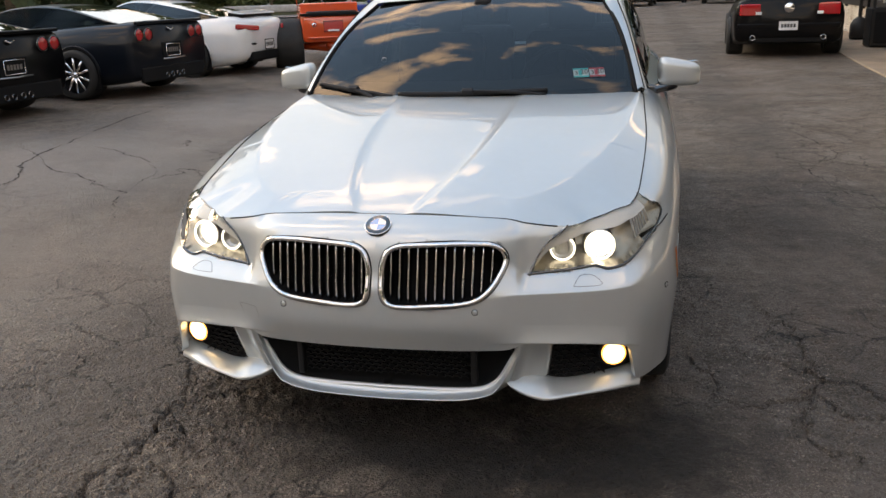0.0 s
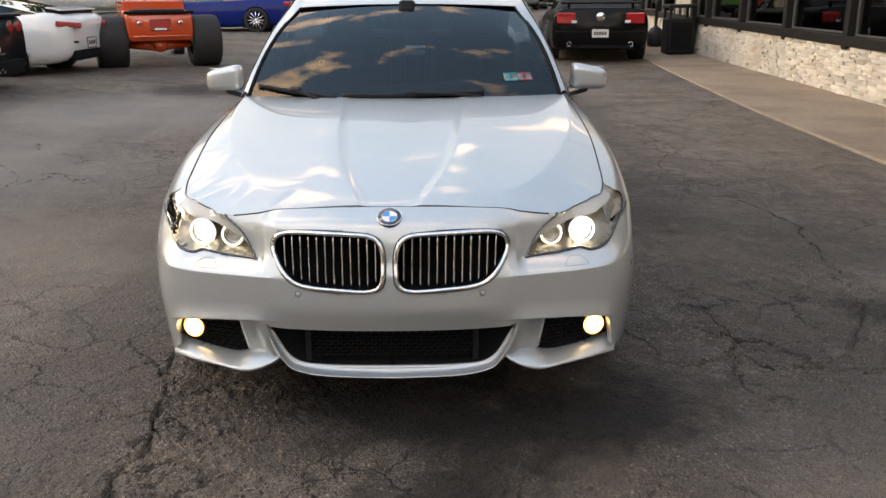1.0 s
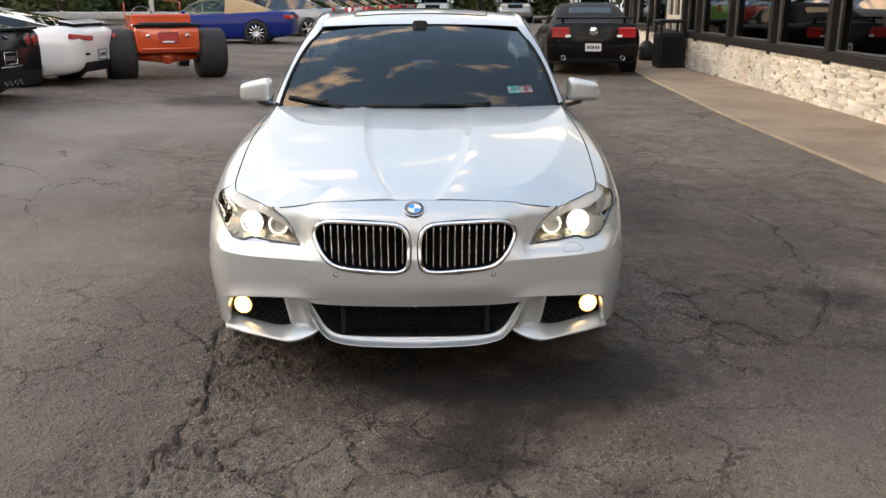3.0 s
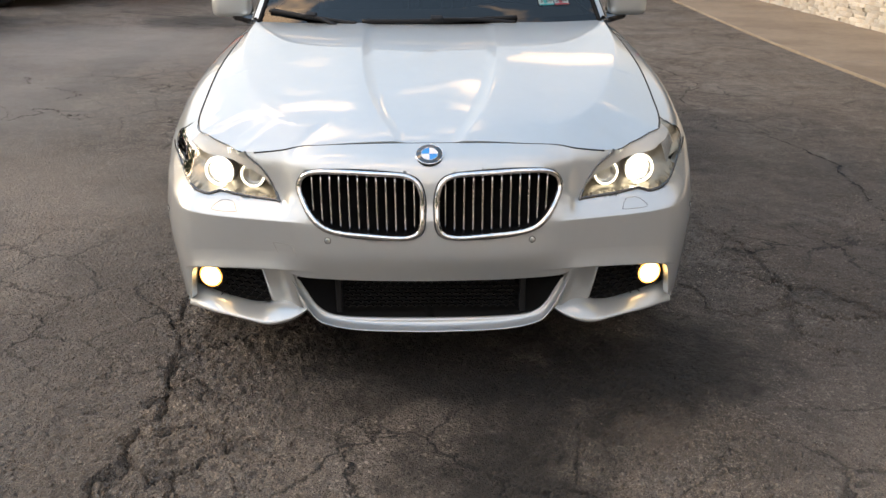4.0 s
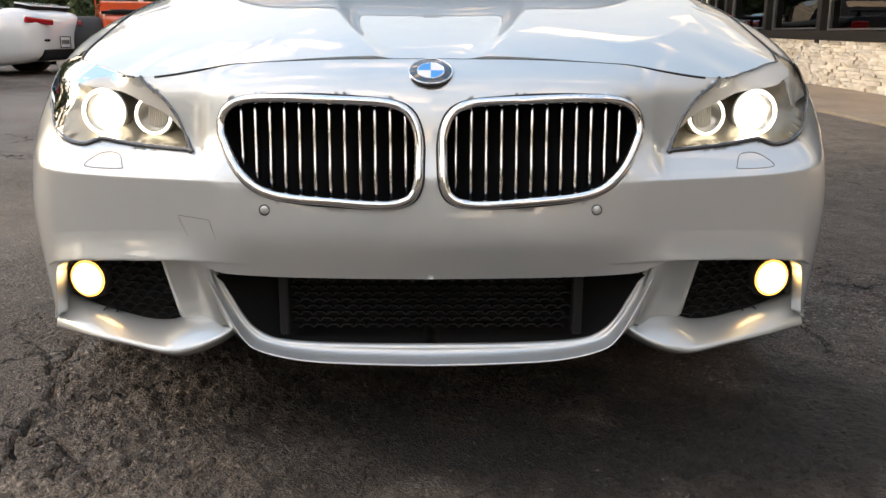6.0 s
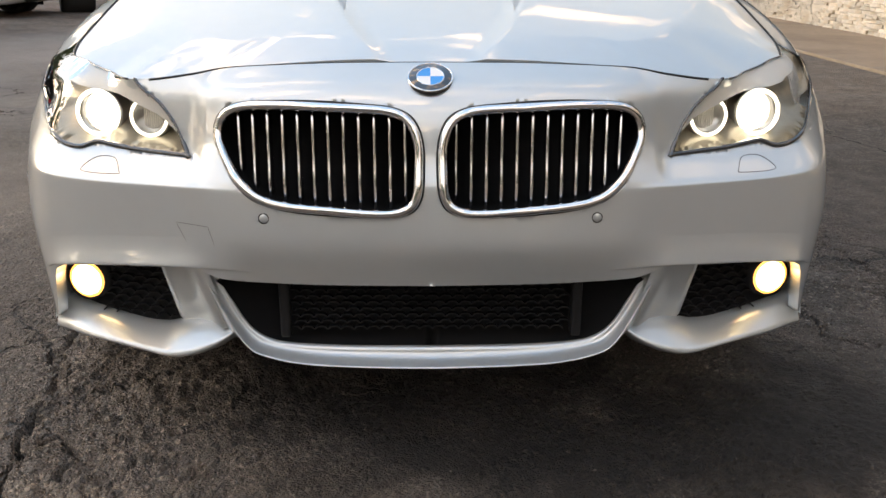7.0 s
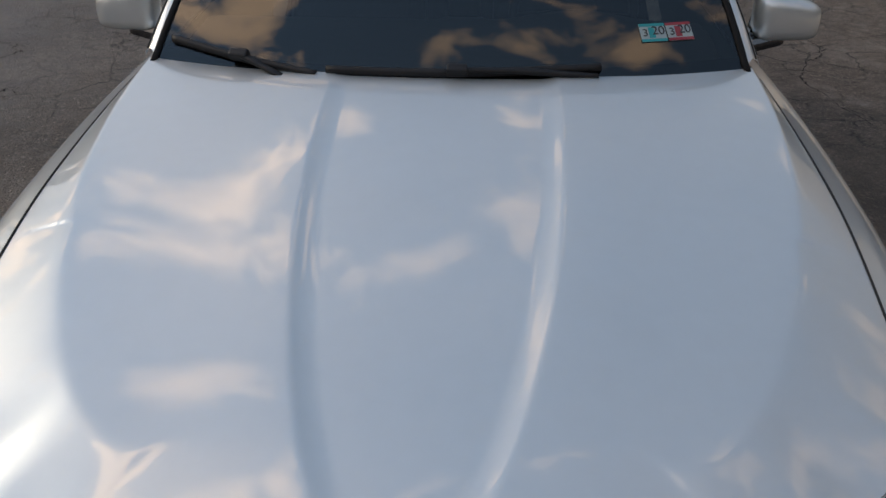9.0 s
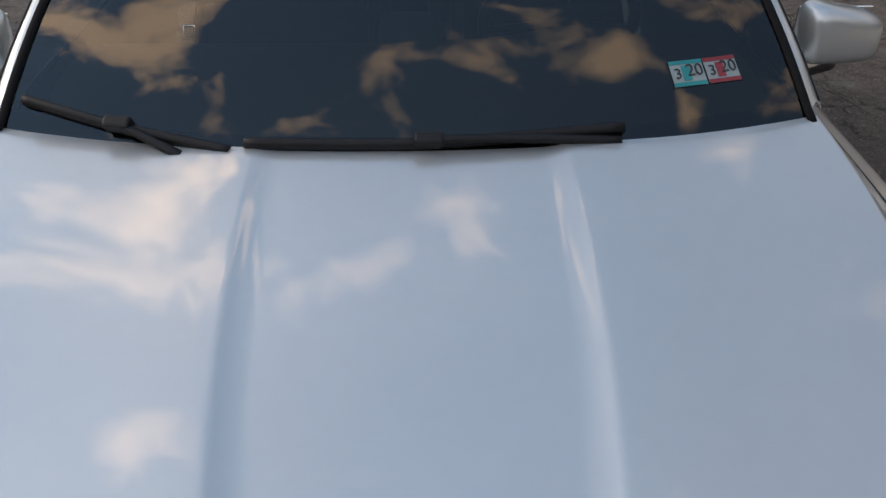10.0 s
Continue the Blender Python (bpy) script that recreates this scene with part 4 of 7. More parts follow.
            if glow:
                link("projector_lens", lathe([(0, -0.056), (r * 0.3, -0.058), (r * 0.5, -0.062), (r * 0.76, -0.072)], 28, m), LAMP_GLOW, lamp, "lit headlamp bulb")
            else:
                link("projector_lens", lathe([(0, -0.016), (r * 0.3, -0.017), (r * 0.6, -0.014), (r * 0.88, -0.004)], 28, m), SATIN, lamp, "ribbed grey reflector")
                for t in np.linspace(-0.6, 0.6, 9):
                    hh = math.sqrt(1 - t * t) * r * 0.7
                    rib = [m @ Vector((t * r * 0.8, a, -0.011)) for a in (-hh, 0, hh)]
                    link("reflector_rib", tube(rib, 0.0014, 5), LAMP_WHITE, lamp)
        # upright ribs of the side turn lamp
        for k in range(7):
            rib = flank(np.full(9, 11.35 + 0.20 * k), np.linspace(4.75 + 0.07 * k, 6.05, 9), -0.016)
            link("side_reflector", tube(rib * (s, 1, 1), 0.0030, 5), LAMP_GREY, lamp, "pale side turn lamp")

    # ---- lower intake, its frame and the wings ----
    INTAKE = smooth_line([(0, .362), (.16, .363), (.285, .365), (.377, .366), (.411, .357), (.405, .340), (.391, .315), (.361, .263), (.328, .235), (.284, .223), (.184, .218), (0, .217)], 5)
    LIP = smooth_line([(.443, .394), (.439, .386), (.423, .346), (.399, .295), (.360, .233), (.325, .211), (.244, .195), (.131, .189), (0, .186)], 8)
    lower = INTAKE[INTAKE[:, 1] < 0.358]
    q = np.linspace(0, 1, 60)

    def along(line, q):
        d = np.r_[0, np.cumsum(np.hypot(*np.diff(line, axis=0).T))]
        return np.stack([np.interp(q * d[-1], d, line[:, i]) for i in (0, 1)], -1)

    top_in = np.array([(0.420, 0.376)])
    low = along(np.concatenate([top_in, lower[lower[:, 0] > -1e-6]]), q)
    lip = along(LIP, q)

    def front_y(x):
        return np.interp(np.abs(x), ST_X[:13], ST_Y[:13])

    under = np.clip((0.30 - lip[:, 1]) / 0.1, 0, 1)
    lip_y = 0.078 + 0.10 * (lip[:, 0] / 0.43) ** 3 * 0.20 - 0.012 * under
    rows = []
    inner_y = front_y(low[:, 0]) * 0.4 + 0.085
    rows.append(np.c_[low[:, 0], inner_y + 0.012, low[:, 1]])
    rows.append(np.c_[low[:, 0], inner_y, low[:, 1]])
    for f in (0.25, 0.5, 0.75, 0.93, 1.0):
        bulge = 0.012 * math.sin(f * math.pi)
        rows.append(np.c_[low[:, 0] + (lip[:, 0] - low[:, 0]) * f, inner_y + (lip_y - inner_y) * f + bulge, low[:, 1] + (lip[:, 1] - low[:, 1]) * f])
    # outside the bright edge the frame falls back to the hollow beside the wing, or under the car
    side = np.clip((lip[:, 1] - 0.20) / 0.06, 0, 1)
    for f, back in ((0.15, 0.006), (0.5, 0.022), (1.0, 0.07)):
        dx = 0.032 * side * f
        rows.append(np.c_[lip[:, 0] + dx, lip_y + back + 0.02 * (1 - side) * f, lip[:, 1] - (1 - side) * 0.03 * f - 0.02 * side * f * f])
    me = grid_mesh(np.array(rows))
    bm = bmesh.new()
    bm.from_mesh(join(me, mirrored(me)))
    bmesh.ops.remove_doubles(bm, verts=[v for v in bm.verts if abs(v.co.x) < 1e-4], dist=5e-4)
    bmesh.ops.recalc_face_normals(bm, faces=bm.faces)
    part("intake_frame", bm, SILVER, car, "silver lower intake surround")

    # dark well of the intake with honeycomb rows
    k = 40
    ring = along(INTAKE, np.linspace(0, 1, k))
    ring = np.concatenate([ring, ring[::-1] * (-1, 1)])
    k = len(ring)
    near = np.c_[ring[:, 0], front_y(ring[:, 0]) + 0.02, ring[:, 1]]
    far = np.c_[ring[:, 0] * 0.93, np.full(k, 0.17), ring[:, 1]]
    near[:, 1] = np.where(near[:, 2] < 0.34, np.maximum(near[:, 1], front_y(near[:, 0]) * 0.4 + 0.094), near[:, 1])
    for row in (near, far):
        row[:, 2] -= 0.004 * (row[:, 2] < 0.3)
    vv = [*near, *far, far.mean(0)]
    link("intake_well", mesh_of(vv, [(i, (i + 1) % k, k + (i + 1) % k, k + i) for i in range(k)] + [(k + i, k + (i + 1) % k, 2 * k) for i in range(k)]), MATT_BLACK, car)

    def honeycomb(x0, x1, z0, z1, y_of, cell=0.026, high=0.013, inside=None):
        """Flat hexagon bars, joined into one mesh."""
        bm = bmesh.new()
        r, rows_n = 0, int((z1 - z0) / high)
        for r in range(rows_n):
            z = z0 + (r + 0.5) * high
            c0 = x0 + (cell / 2 if r % 2 else 0)
            for cx in np.arange(c0, x1, cell):
                if inside is not None and not inside(cx, z):
                    continue
                y = y_of(cx)
                w, hgt = cell * 0.40, high * 0.5
                for a, b in (((-w * 0.6, hgt), (w * 0.6, hgt)), ((w * 0.6, hgt), (w * 1.25, 0)), ((-w * 0.6, hgt), (-w * 1.25, 0))):
                    pa, pb = Vector((cx + a[0], y, z + a[1])), Vector((cx + b[0], y, z + b[1]))
                    t = (pb - pa).normalized()
                    nrm = Vector((-t.z, 0, t.x)) * 0.0014
                    vsx = [bm.verts.new(p) for p in (pa - nrm, pb - nrm, pb + nrm, pa + nrm)]
                    deep = [bm.verts.new(v.co + Vector((0, 0.012, 0))) for v in vsx]
                    bm.faces.new(vsx)
                    bm.faces.new((vsx[2], vsx[3], deep[3], deep[2]))
                    bm.faces.new((vsx[0], vsx[1], deep[1], deep[0]))
        return bm

    part("intake_mesh", honeycomb(-0.27, 0.27, 0.236, 0.36, lambda x: 0.13), BLACK_PLASTIC, car, "black honeycomb grille", smooth=False)
    for s in (1, -1):
        box_part("intake_post", (0.02, 0.03, 0.13), BLACK_PLASTIC, car, pose(s * 0.285, 0.125, 0.298), 0.005)

    for s in (1, -1):
        # the wing under the fog lamp: a shelf that falls forward to a sharp lower edge
        wx = np.linspace(0.368, 0.788, 62)
        edge_z = pchip([.368, .405, .43, .467, .51, .57, .65, .74, .795], [.262, .236, .223, .210, .202, .206, .211, .213, .210], wx)
        edge_y = pchip([.368, .405, .467, .51, .6, .7, .795], [.122, .103, .098, .104, .137, .183, .248], wx)
        top_z = pchip([.405, .46, .50, .53, .57, .66, .75, .795], [.258, .256, .250, .240, .236, .247, .262, .270], wx)
        top_y = edge_y + pchip([.405, .50, .53, .795], [.035, .068, .074, .052], wx)
        rows = [np.c_[wx, top_y + 0.04, top_z + 0.004]]
        for f in np.linspace(0, 1, 9):
            rows.append(np.c_[wx, top_y + (edge_y - top_y) * f, top_z + (edge_z - top_z) * (f ** 1.25)])
        rows.append(np.c_[wx, edge_y + 0.004, edge_z - 0.006])
        rows.append(np.c_[wx, edge_y + 0.035, edge_z - 0.022])
        rows.append(np.c_[wx, edge_y + 0.11, edge_z - 0.03])
        me = grid_mesh(np.array(rows))
        bm = bmesh.new()
        bm.from_mesh(mirrored(me) if s < 0 else me)
        bmesh.ops.recalc_face_normals(bm, faces=bm.faces)
        part("splitter_wing", bm, SILVER, car, "silver wing below the fog lamp")
        # fog lamp pocket
        pocket = empty("fog_lamp")
        pocket.parent = car
        px_, pz_ = np.meshgrid(np.linspace(0.495, 0.80, 24), np.linspace(0, 1, 8), indexing="ij")
        back_y = np.interp(px_, wx, top_y) + 0.006 + 0.012 * pz_
        floor_z = np.interp(px_, wx, top_z) - 0.004
        link("pocket_wall", grid_mesh(np.stack([px_ * s, back_y, floor_z + (0.40 - floor_z) * pz_], -1)), MATT_BLACK, pocket)
        side_q = np.linspace(0, 1, 8)
        outer = np.stack([np.c_[0.790 - 0.020 * side_q, 0.244 + 0 * side_q, 0.225 + 0.155 * side_q], np.c_[0.757 - 0.008 * side_q, 0.300 + 0 * side_q, 0.225 + 0.155 * side_q]], 1)
        link("pocket_side", grid_mesh(outer * (s, 1, 1)), SILVER, pocket)
        # silver cheek between the column and the pocket
        q = np.linspace(0, 1, 14)
        a = np.c_[0.437 - 0.030 * q, 0.090 + 0.026 * q, 0.390 - 0.138 * q]
        b = np.c_[0.522 - 0.016 * q, 0.120 + 0.052 * q, 0.390 - 0.142 * q]
        c3 = b + (0.006, 0.06, 0)
        cheek = np.stack([a + (-0.012, 0.004, 0), a, a * 0.7 + b * 0.3 + (0, 0.014, 0), a * 0.4 + b * 0.6 + (0, 0.014, 0), a * 0.12 + b * 0.88 + (0, 0.004, 0), b + (0, 0.004, 0), b + (0.003, 0.012, 0), c3], 1)
        bm = bmesh.new()
        bm.from_mesh(grid_mesh(cheek * (s, 1, 1)))
        bmesh.ops.recalc_face_normals(bm, faces=bm.faces)
        part("pocket_cheek", bm, SILVER, pocket, "silver cheek beside the fog lamp")
        # the bumper's lower edge overhangs the cheek and runs out towards the middle
        ov = np.linspace(0.335, 0.785, 70)
        lift = np.interp(ov, [0.335, 0.48, 0.735, 0.785], [0, 1, 1, 0]) ** 1.3
        low_z = np.interp(ov, [0.335, 0.46, 0.59, 0.69, 0.75, 0.785], [0.3865, 0.389, 0.3825, 0.3735, 0.362, 0.345])
        lips = [on_nose(ov, low_z + dz, o * lift + 0.0003) for dz, o in ((0.058, -0.0004), (0.046, 0.0004), (0.034, 0.0018), (0.022, 0.0040), (0.011, 0.0068), (0.004, 0.0088), (0.001, 0.0092), (-0.001, 0.008), (-0.0015, -0.004))]
        bm = bmesh.new()
        bm.from_mesh(grid_mesh(np.stack(lips, 1) * (s, 1, 1)))
        bmesh.ops.recalc_face_normals(bm, faces=bm.faces)
        part("bumper_crease", bm, SILVER, pocket, "silver overhang above the fog lamp")
        hex_bm = honeycomb(0.515, 0.665, 0.24, 0.372, lambda x: float(np.interp(x, wx, top_y)) - 0.004, 0.030, 0.015)
        if s < 0:
            for v in hex_bm.verts:
                v.co.x *= -1
            bmesh.ops.reverse_faces(hex_bm, faces=hex_bm.faces)
        part("pocket_mesh", hex_bm, BLACK_PLASTIC, pocket, "black honeycomb grille", smooth=False)
        m = Matrix.Translation((s * 0.706, 0.226, 0.316)) @ Matrix.Rotation(math.radians(90), 4, "X") @ Matrix.Rotation(math.radians(12 * s), 4, "Y")
        link("fog_bezel", lathe([(0.0385, 0.0), (0.044, 0.002), (0.047, -0.05)], 32, m), BLACK_PLASTIC, pocket)
        link("fog_rim", lathe([(0.033, 0.0015), (0.0392, -0.001)], 32, m), FOG_RIM, pocket, "orange rim of the lit fog lamp")
        link("fog_bulb", lathe([(0, 0.006), (0.018, 0.005), (0.034, 0.001)], 32, m), FOG_GLOW, pocket, "lit round fog lamp")

    # the lit lamps throw light on the lot
    for s in (1, -1):
        for where, aim, power, wide, tint in (((0.706, 0.21, 0.316), (0.85, -2.2, 0.0), 1.4, 110, (1.0, 0.78, 0.5)), ((0.672, 0.10, 0.652), (0.75, -3.2, 0.0), 4.0, 75, (1.0, 0.93, 0.8))):
            beam = bpy.data.lights.new("lamp_beam", "SPOT")
            beam.energy, beam.spot_size, beam.spot_blend, beam.shadow_soft_size, beam.color = power, radians(wide), 0.8, 0.03, tint
            ob = new("lamp_beam", beam)
            ob.matrix_world = look((where[0] * s, where[1], where[2]), (aim[0] * s, aim[1], aim[2]))

    # ---- parking sensors, washer covers, tow cover ----
    for s in (1, -1):
        for x0, z0 in ((0.303, 0.494), (0.86, 0.50)):
            c = on_nose(x0, z0, 0.0006)[0] * (s, 1, 1)
            c_in = on_nose(x0, z0, -0.01)[0] * (s, 1, 1)
            nrm = Vector(c - c_in).normalized()
            m = Matrix.Translation(c) @ nrm.to_track_quat("Z", "Y").to_matrix().to_4x4()
            sensor = empty("parking_sensor")
            sensor.parent = car
            link("sensor_face", lathe([(0, 0.0012), (0.0075, 0.0012), (0.0085, 0)], 20, m), SILVER, sensor)
            link("sensor_gap", tube([m @ Vector((0.0092 * math.cos(a), 0.0092 * math.sin(a), 0)) for a in np.linspace(0, 2 * math.pi, 24, endpoint=False)], 0.0011, 5, True), GAP, sensor)
        pts = smooth_line([(.668, .562), (.640, .580), (.604, .580), (.590, .562), (.592, .556), (.655, .556)], 4, True)
        link("washer_cover", tube(on_nose(pts[:, 0], pts[:, 1], 0.0002) * (s, 1, 1), 0.0009, 4, True), FAINT_GAP, car)
    pts = np.array([(-.475, .475), (-.412, .470), (-.40, .428), (-.455, .432)])
    pts = np.concatenate([np.linspace(pts[i], pts[(i + 1) % 4], 8, endpoint=False) for i in range(4)])
    link("tow_cover", tube(on_nose(pts[:, 0], pts[:, 1], 0.0), 0.0006, 4, True), FAINT_GAP, car)
    for s in (1, -1):
        marker = flank(*np.meshgrid(np.linspace(13.22, 13.42, 6), np.linspace(1.2, 2.3, 6), indexing="ij"), 0.003)
        link("side_marker", grid_mesh(marker * (s, 1, 1)), AMBER, car, "orange side marker lens")

    # ---- cabin ----
    # the windscreen runs from the cowl to the roof's front edge
    su, sv = np.meshgrid(np.linspace(-1, 1, 33), np.linspace(0, 1, 17), indexing="ij")

    def screen(u, v, out=0.0):
        bx, by, bz = 0.735 * u, 1.40 + 0.125 * np.abs(u) ** 2.2, 0.962 + 0.012 * np.abs(u) ** 2
        tx, ty, tz = 0.565 * u, 2.04 + 0.07 * u * u, 1.378 - 0.028 * u * u
        bow = 0.045 * np.clip(np.sin(np.pi * v), 0, 1) ** 0.9
        return np.stack([bx + (tx - bx) * v + 0.014 * u * np.sin(np.pi * v), by + (ty - by) * v - bow * 0.5 - out * 0.55, bz + (tz - bz) * v + bow * 0.75 + out * 0.83], -1)

    pane = link("windscreen", grid_mesh(screen(su, sv)), SCREEN, car, "tinted windscreen")
    pane.visible_shadow = False
    # black band inside the glass edge
    band = [screen(np.linspace(-1, 1, 40), np.full(40, 0.0), -0.004), screen(np.linspace(-1, 1, 40), np.full(40, 0.05), -0.004)]
    link("screen_band", grid_mesh(np.stack(band, 1)), MATT_BLACK, car)
    band = [screen(np.linspace(-1, 1, 40), np.full(40, 0.965), -0.004), screen(np.linspace(-1, 1, 40), np.full(40, 1.0), -0.004)]
    link("screen_band", grid_mesh(np.stack(band, 1)), MATT_BLACK, car)
    cowl_x = np.linspace(-0.74, 0.74, 40)
    cowl_y = 1.405 + 0.115 * np.abs(cowl_x / 0.72) ** 2.2
    link("cowl", grid_mesh(np.stack([np.c_[cowl_x, cowl_y - 0.06, 0 * cowl_x + 0.945], np.c_[cowl_x, cowl_y + 0.05, 0 * cowl_x + 0.958]], 1)), BLACK_PLASTIC, car)
    for s in (1, -1):
        t = np.linspace(-0.03, 1, 24)
        e = screen(np.full(24, s * 1.0), t)
        link("screen_seal", tube(e + (s * 0.004, 0, 0.002), 0.010, 6, flat=0.6), MATT_BLACK, car)
        # pillar from the cowl to the roof, then the roof rail
        side = np.array([(0.795, 1.60, 0.955), (0.755, 1.72, 1.07), (0.705, 1.95, 1.22), (0.665, 2.2, 1.335), (0.655, 2.5, 1.395), (0.66, 3.0, 1.40), (0.655, 3.4, 1.355), (0.67, 3.8, 1.20), (0.70, 4.15, 1.02)])
        top = np.array([(0.742, 1.535, 0.975), (0.715, 1.65, 1.08), (0.655, 1.87, 1.235), (0.572, 2.10, 1.358), (0.565, 2.5, 1.425), (0.57, 3.0, 1.43), (0.56, 3.4, 1.385), (0.56, 3.8, 1.23), (0.60, 4.2, 1.03)])
        a, b = smooth_line(side, 6), smooth_line(top, 6)
        mid1 = a * 0.35 + b * 0.65 + np.array([s * 0, 0, 0.022])
        pil = np.stack([a, a * 0.75 + b * 0.25 + (0.004, 0, 0.014), mid1, b], 1) * (s, 1, 1)
        bm = bmesh.new()
        bm.from_mesh(grid_mesh(pil))
        bmesh.ops.recalc_face_normals(bm, faces=bm.faces)
        part("roof_rail", bm, SILVER, car, "silver pillar and roof rail")
        link("rail_gap", tube((a * 0.62 + b * 0.38 + (0, 0, 0.0215)) * (s, 1, 1), 0.003, 5), GAP, car)
        # side glass between belt and rail
        belt = flank(np.linspace(16.05, 19.0, len(a)), 7.0)
        belt = belt[np.argsort(belt[:, 1])]
        rail = np.stack([np.interp(belt[:, 1], a[:, 1], a[:, i]) for i in range(3)], -1)
        rail[:, 1] = belt[:, 1]
        g = np.stack([belt + (-0.012, 0, 0), belt * 0.5 + rail * 0.5 + (0.02, 0, 0), rail + (-0.006, 0, 0)], 1) * (s, 1, 1)
        ob = link("side_window", grid_mesh(g), TINT, car)
        link("window_trim", tube((belt + (-0.008, 0, 0.004)) * (s, 1, 1), 0.008, 6), GLOSS_BLACK, car)
        box_part("door_pillar", (0.03, 0.09, 0.40), GLOSS_BLACK, car, pose(s * 0.725, 2.75, 1.19, 0, -s * 17, 0), 0.008)
    ru, rv = np.meshgrid(np.linspace(-1, 1, 25), np.linspace(0, 1, 25), indexing="ij")
    ry = 2.035 + 0.07 * ru * ru * (1 - rv) + (3.40 - 2.035) * rv
    rz = pchip([2.0, 2.25, 2.6, 3.0, 3.4, 3.6], [1.375, 1.425, 1.462, 1.462, 1.420, 1.36], ry) - 0.032 * ru * ru
    roof = np.stack([ru * pchip([2.0, 2.12, 2.5, 3.0, 3.45], [.56, .572, .572, .575, .565], ry), ry, rz], -1)
    link("roof", grid_mesh(roof), SILVER, car, "silver roof panel")
    hatch = np.array([(-0.40, 2.32), (0.40, 2.32), (0.42, 2.75), (-0.42, 2.75)])
    hatch = np.concatenate([np.linspace(hatch[i], hatch[(i + 1) % 4], 14, endpoint=False) for i in range(4)])
    hz = pchip([2.0, 2.25, 2.6, 3.0, 3.4, 3.6], [1.375, 1.425, 1.462, 1.462, 1.420, 1.36], hatch[:, 1]) - 0.032 * (hatch[:, 0] / 0.572) ** 2
    link("sunroof_gap", tube(np.c_[hatch, hz + 0.0005], 0.004, 5, True), GAP, car)
    back = np.stack([su * (0.565 + 0.03 * sv), 3.40 + 0.72 * sv + 0.02 * su * su, 1.42 - 0.39 * sv - 0.032 * su * su + 0.04 * np.sin(np.pi * sv)], -1)
    link("rear_window", grid_mesh(back), glass("rear_glass", (0.7, 0.75, 0.75)), car)
    tu, tv = np.meshgrid(np.linspace(-1, 1, 21), np.linspace(0, 1, 9), indexing="ij")
    w = np.interp(4.12 + 0.66 * tv, [4.1, 4.4, 4.6, 4.72, 4.8], [0.79, 0.77, 0.72, 0.66, 0.52])
    link("boot_lid", grid_mesh(np.stack([tu * w, 4.10 + 0.69 * tv, 1.03 - 0.012 * tv + 0.0 * tu - 0.025 * tu ** 4], -1)), SILVER, car)
    for s in (1, -1):
        t = flank(*np.meshgrid(np.linspace(20.0, 21.6, 10), np.linspace(4.0, 6.4, 8), indexing="ij"), 0.004)
        link("tail_light", grid_mesh(t * (s, 1, 1)), RED_LENS, car)
    bm = bmesh.new()
    box(bm, -0.50, 0.50, 0.30, 4.75, 0.17, 0.30)
    box(bm, -0.84, 0.84, 1.25, 3.36, 0.17, 0.30)
    box(bm, -0.84, 0.84, 4.25, 4.72, 0.24, 0.34)
    part("underbody", bm, MATT_BLACK, car, smooth=False)

    # ---- wipers, stickers ----
    def on_screen(x, v, out=0.007):
        half = 0.735 + (0.565 - 0.735) * v
        return screen(np.array([x / half]), np.array([float(v)]), out)[0]

    for pts in (((-0.69, 0.07), (-0.505, 0.032), (-0.31, -0.004)), ((-0.285, 0.016), (0.03, 0.022), (0.372, 0.034))):
        wiper = empty("wiper")
        wiper.parent = car
        blade = smooth_line([on_screen(x, v) for x, v in pts], 8)
        link("blade", tube(blade + (0, 0, 0.004), 0.0085, 6, flat=1.3), BLACK_PLASTIC, wiper, "black rubber wiper blade")
        mid_p = on_screen(*pts[1])
        box_part("clip", (0.05, 0.024, 0.026), BLACK_PLASTIC, wiper, Matrix.Translation(Vector(mid_p) + Vector((0, -0.004, 0.012))) @ pose(0, 0, 0, 33, 0, -12 if pts[0][0] < -0.5 else 0), 0.005)
        end = on_screen(-0.33, -0.02, 0.0) + (0, -0.02, -0.02) if pts[0][0] < -0.5 else on_screen(0.365, 0.012, 0.004)
        link("arm", tube(smooth_line([mid_p + (0, -0.006, 0.014), (mid_p + end) / 2 + (0, -0.008, 0.012), end], 5), [0.010] * 5 + [0.012] * 6, 6, flat=0.7), BLACK_PLASTIC, wiper)
    teal, red = material("teal_sticker", (0.012, 0.24, 0.25), 0.5, vary=0.05), material("red_sticker", (0.24, 0.025, 0.035), 0.5, vary=0.05)
    white = material("sticker_paper", (0.27, 0.33, 0.33), 0.5, vary=0.05)
    for x0, mat_s in ((0.496, teal), (0.562, red)):
        u0 = x0 / 0.70
        m_at = screen(np.array([u0]), np.array([0.165]), 0.0016)[0]
        ex = Vector(screen(np.array([u0 + 0.02]), np.array([0.165]))[0] - screen(np.array([u0 - 0.02]), np.array([0.165]))[0]).normalized()
        ey = Vector(screen(np.array([u0]), np.array([0.19]))[0] - screen(np.array([u0]), np.array([0.14]))[0])
        ey = (ey - ex * ey.dot(ex)).normalized()
        ez = ex.cross(ey)
        m = Matrix((ex, ey, ez)).transposed().to_4x4()
        m.translation = m_at
        stick = empty("inspection_sticker", m)
        stick.parent = car
        one = Matrix.Identity(4)
        box_part("paper", (0.066, 0.052, 0.0006), white, stick, one, 0)
        box_part("border", (0.066, 0.008, 0.0006), mat_s, stick, pose(0, 0.022, 0.0008), 0)
        box_part("border", (0.066, 0.008, 0.0006), mat_s, stick, pose(0, -0.022, 0.0008), 0)
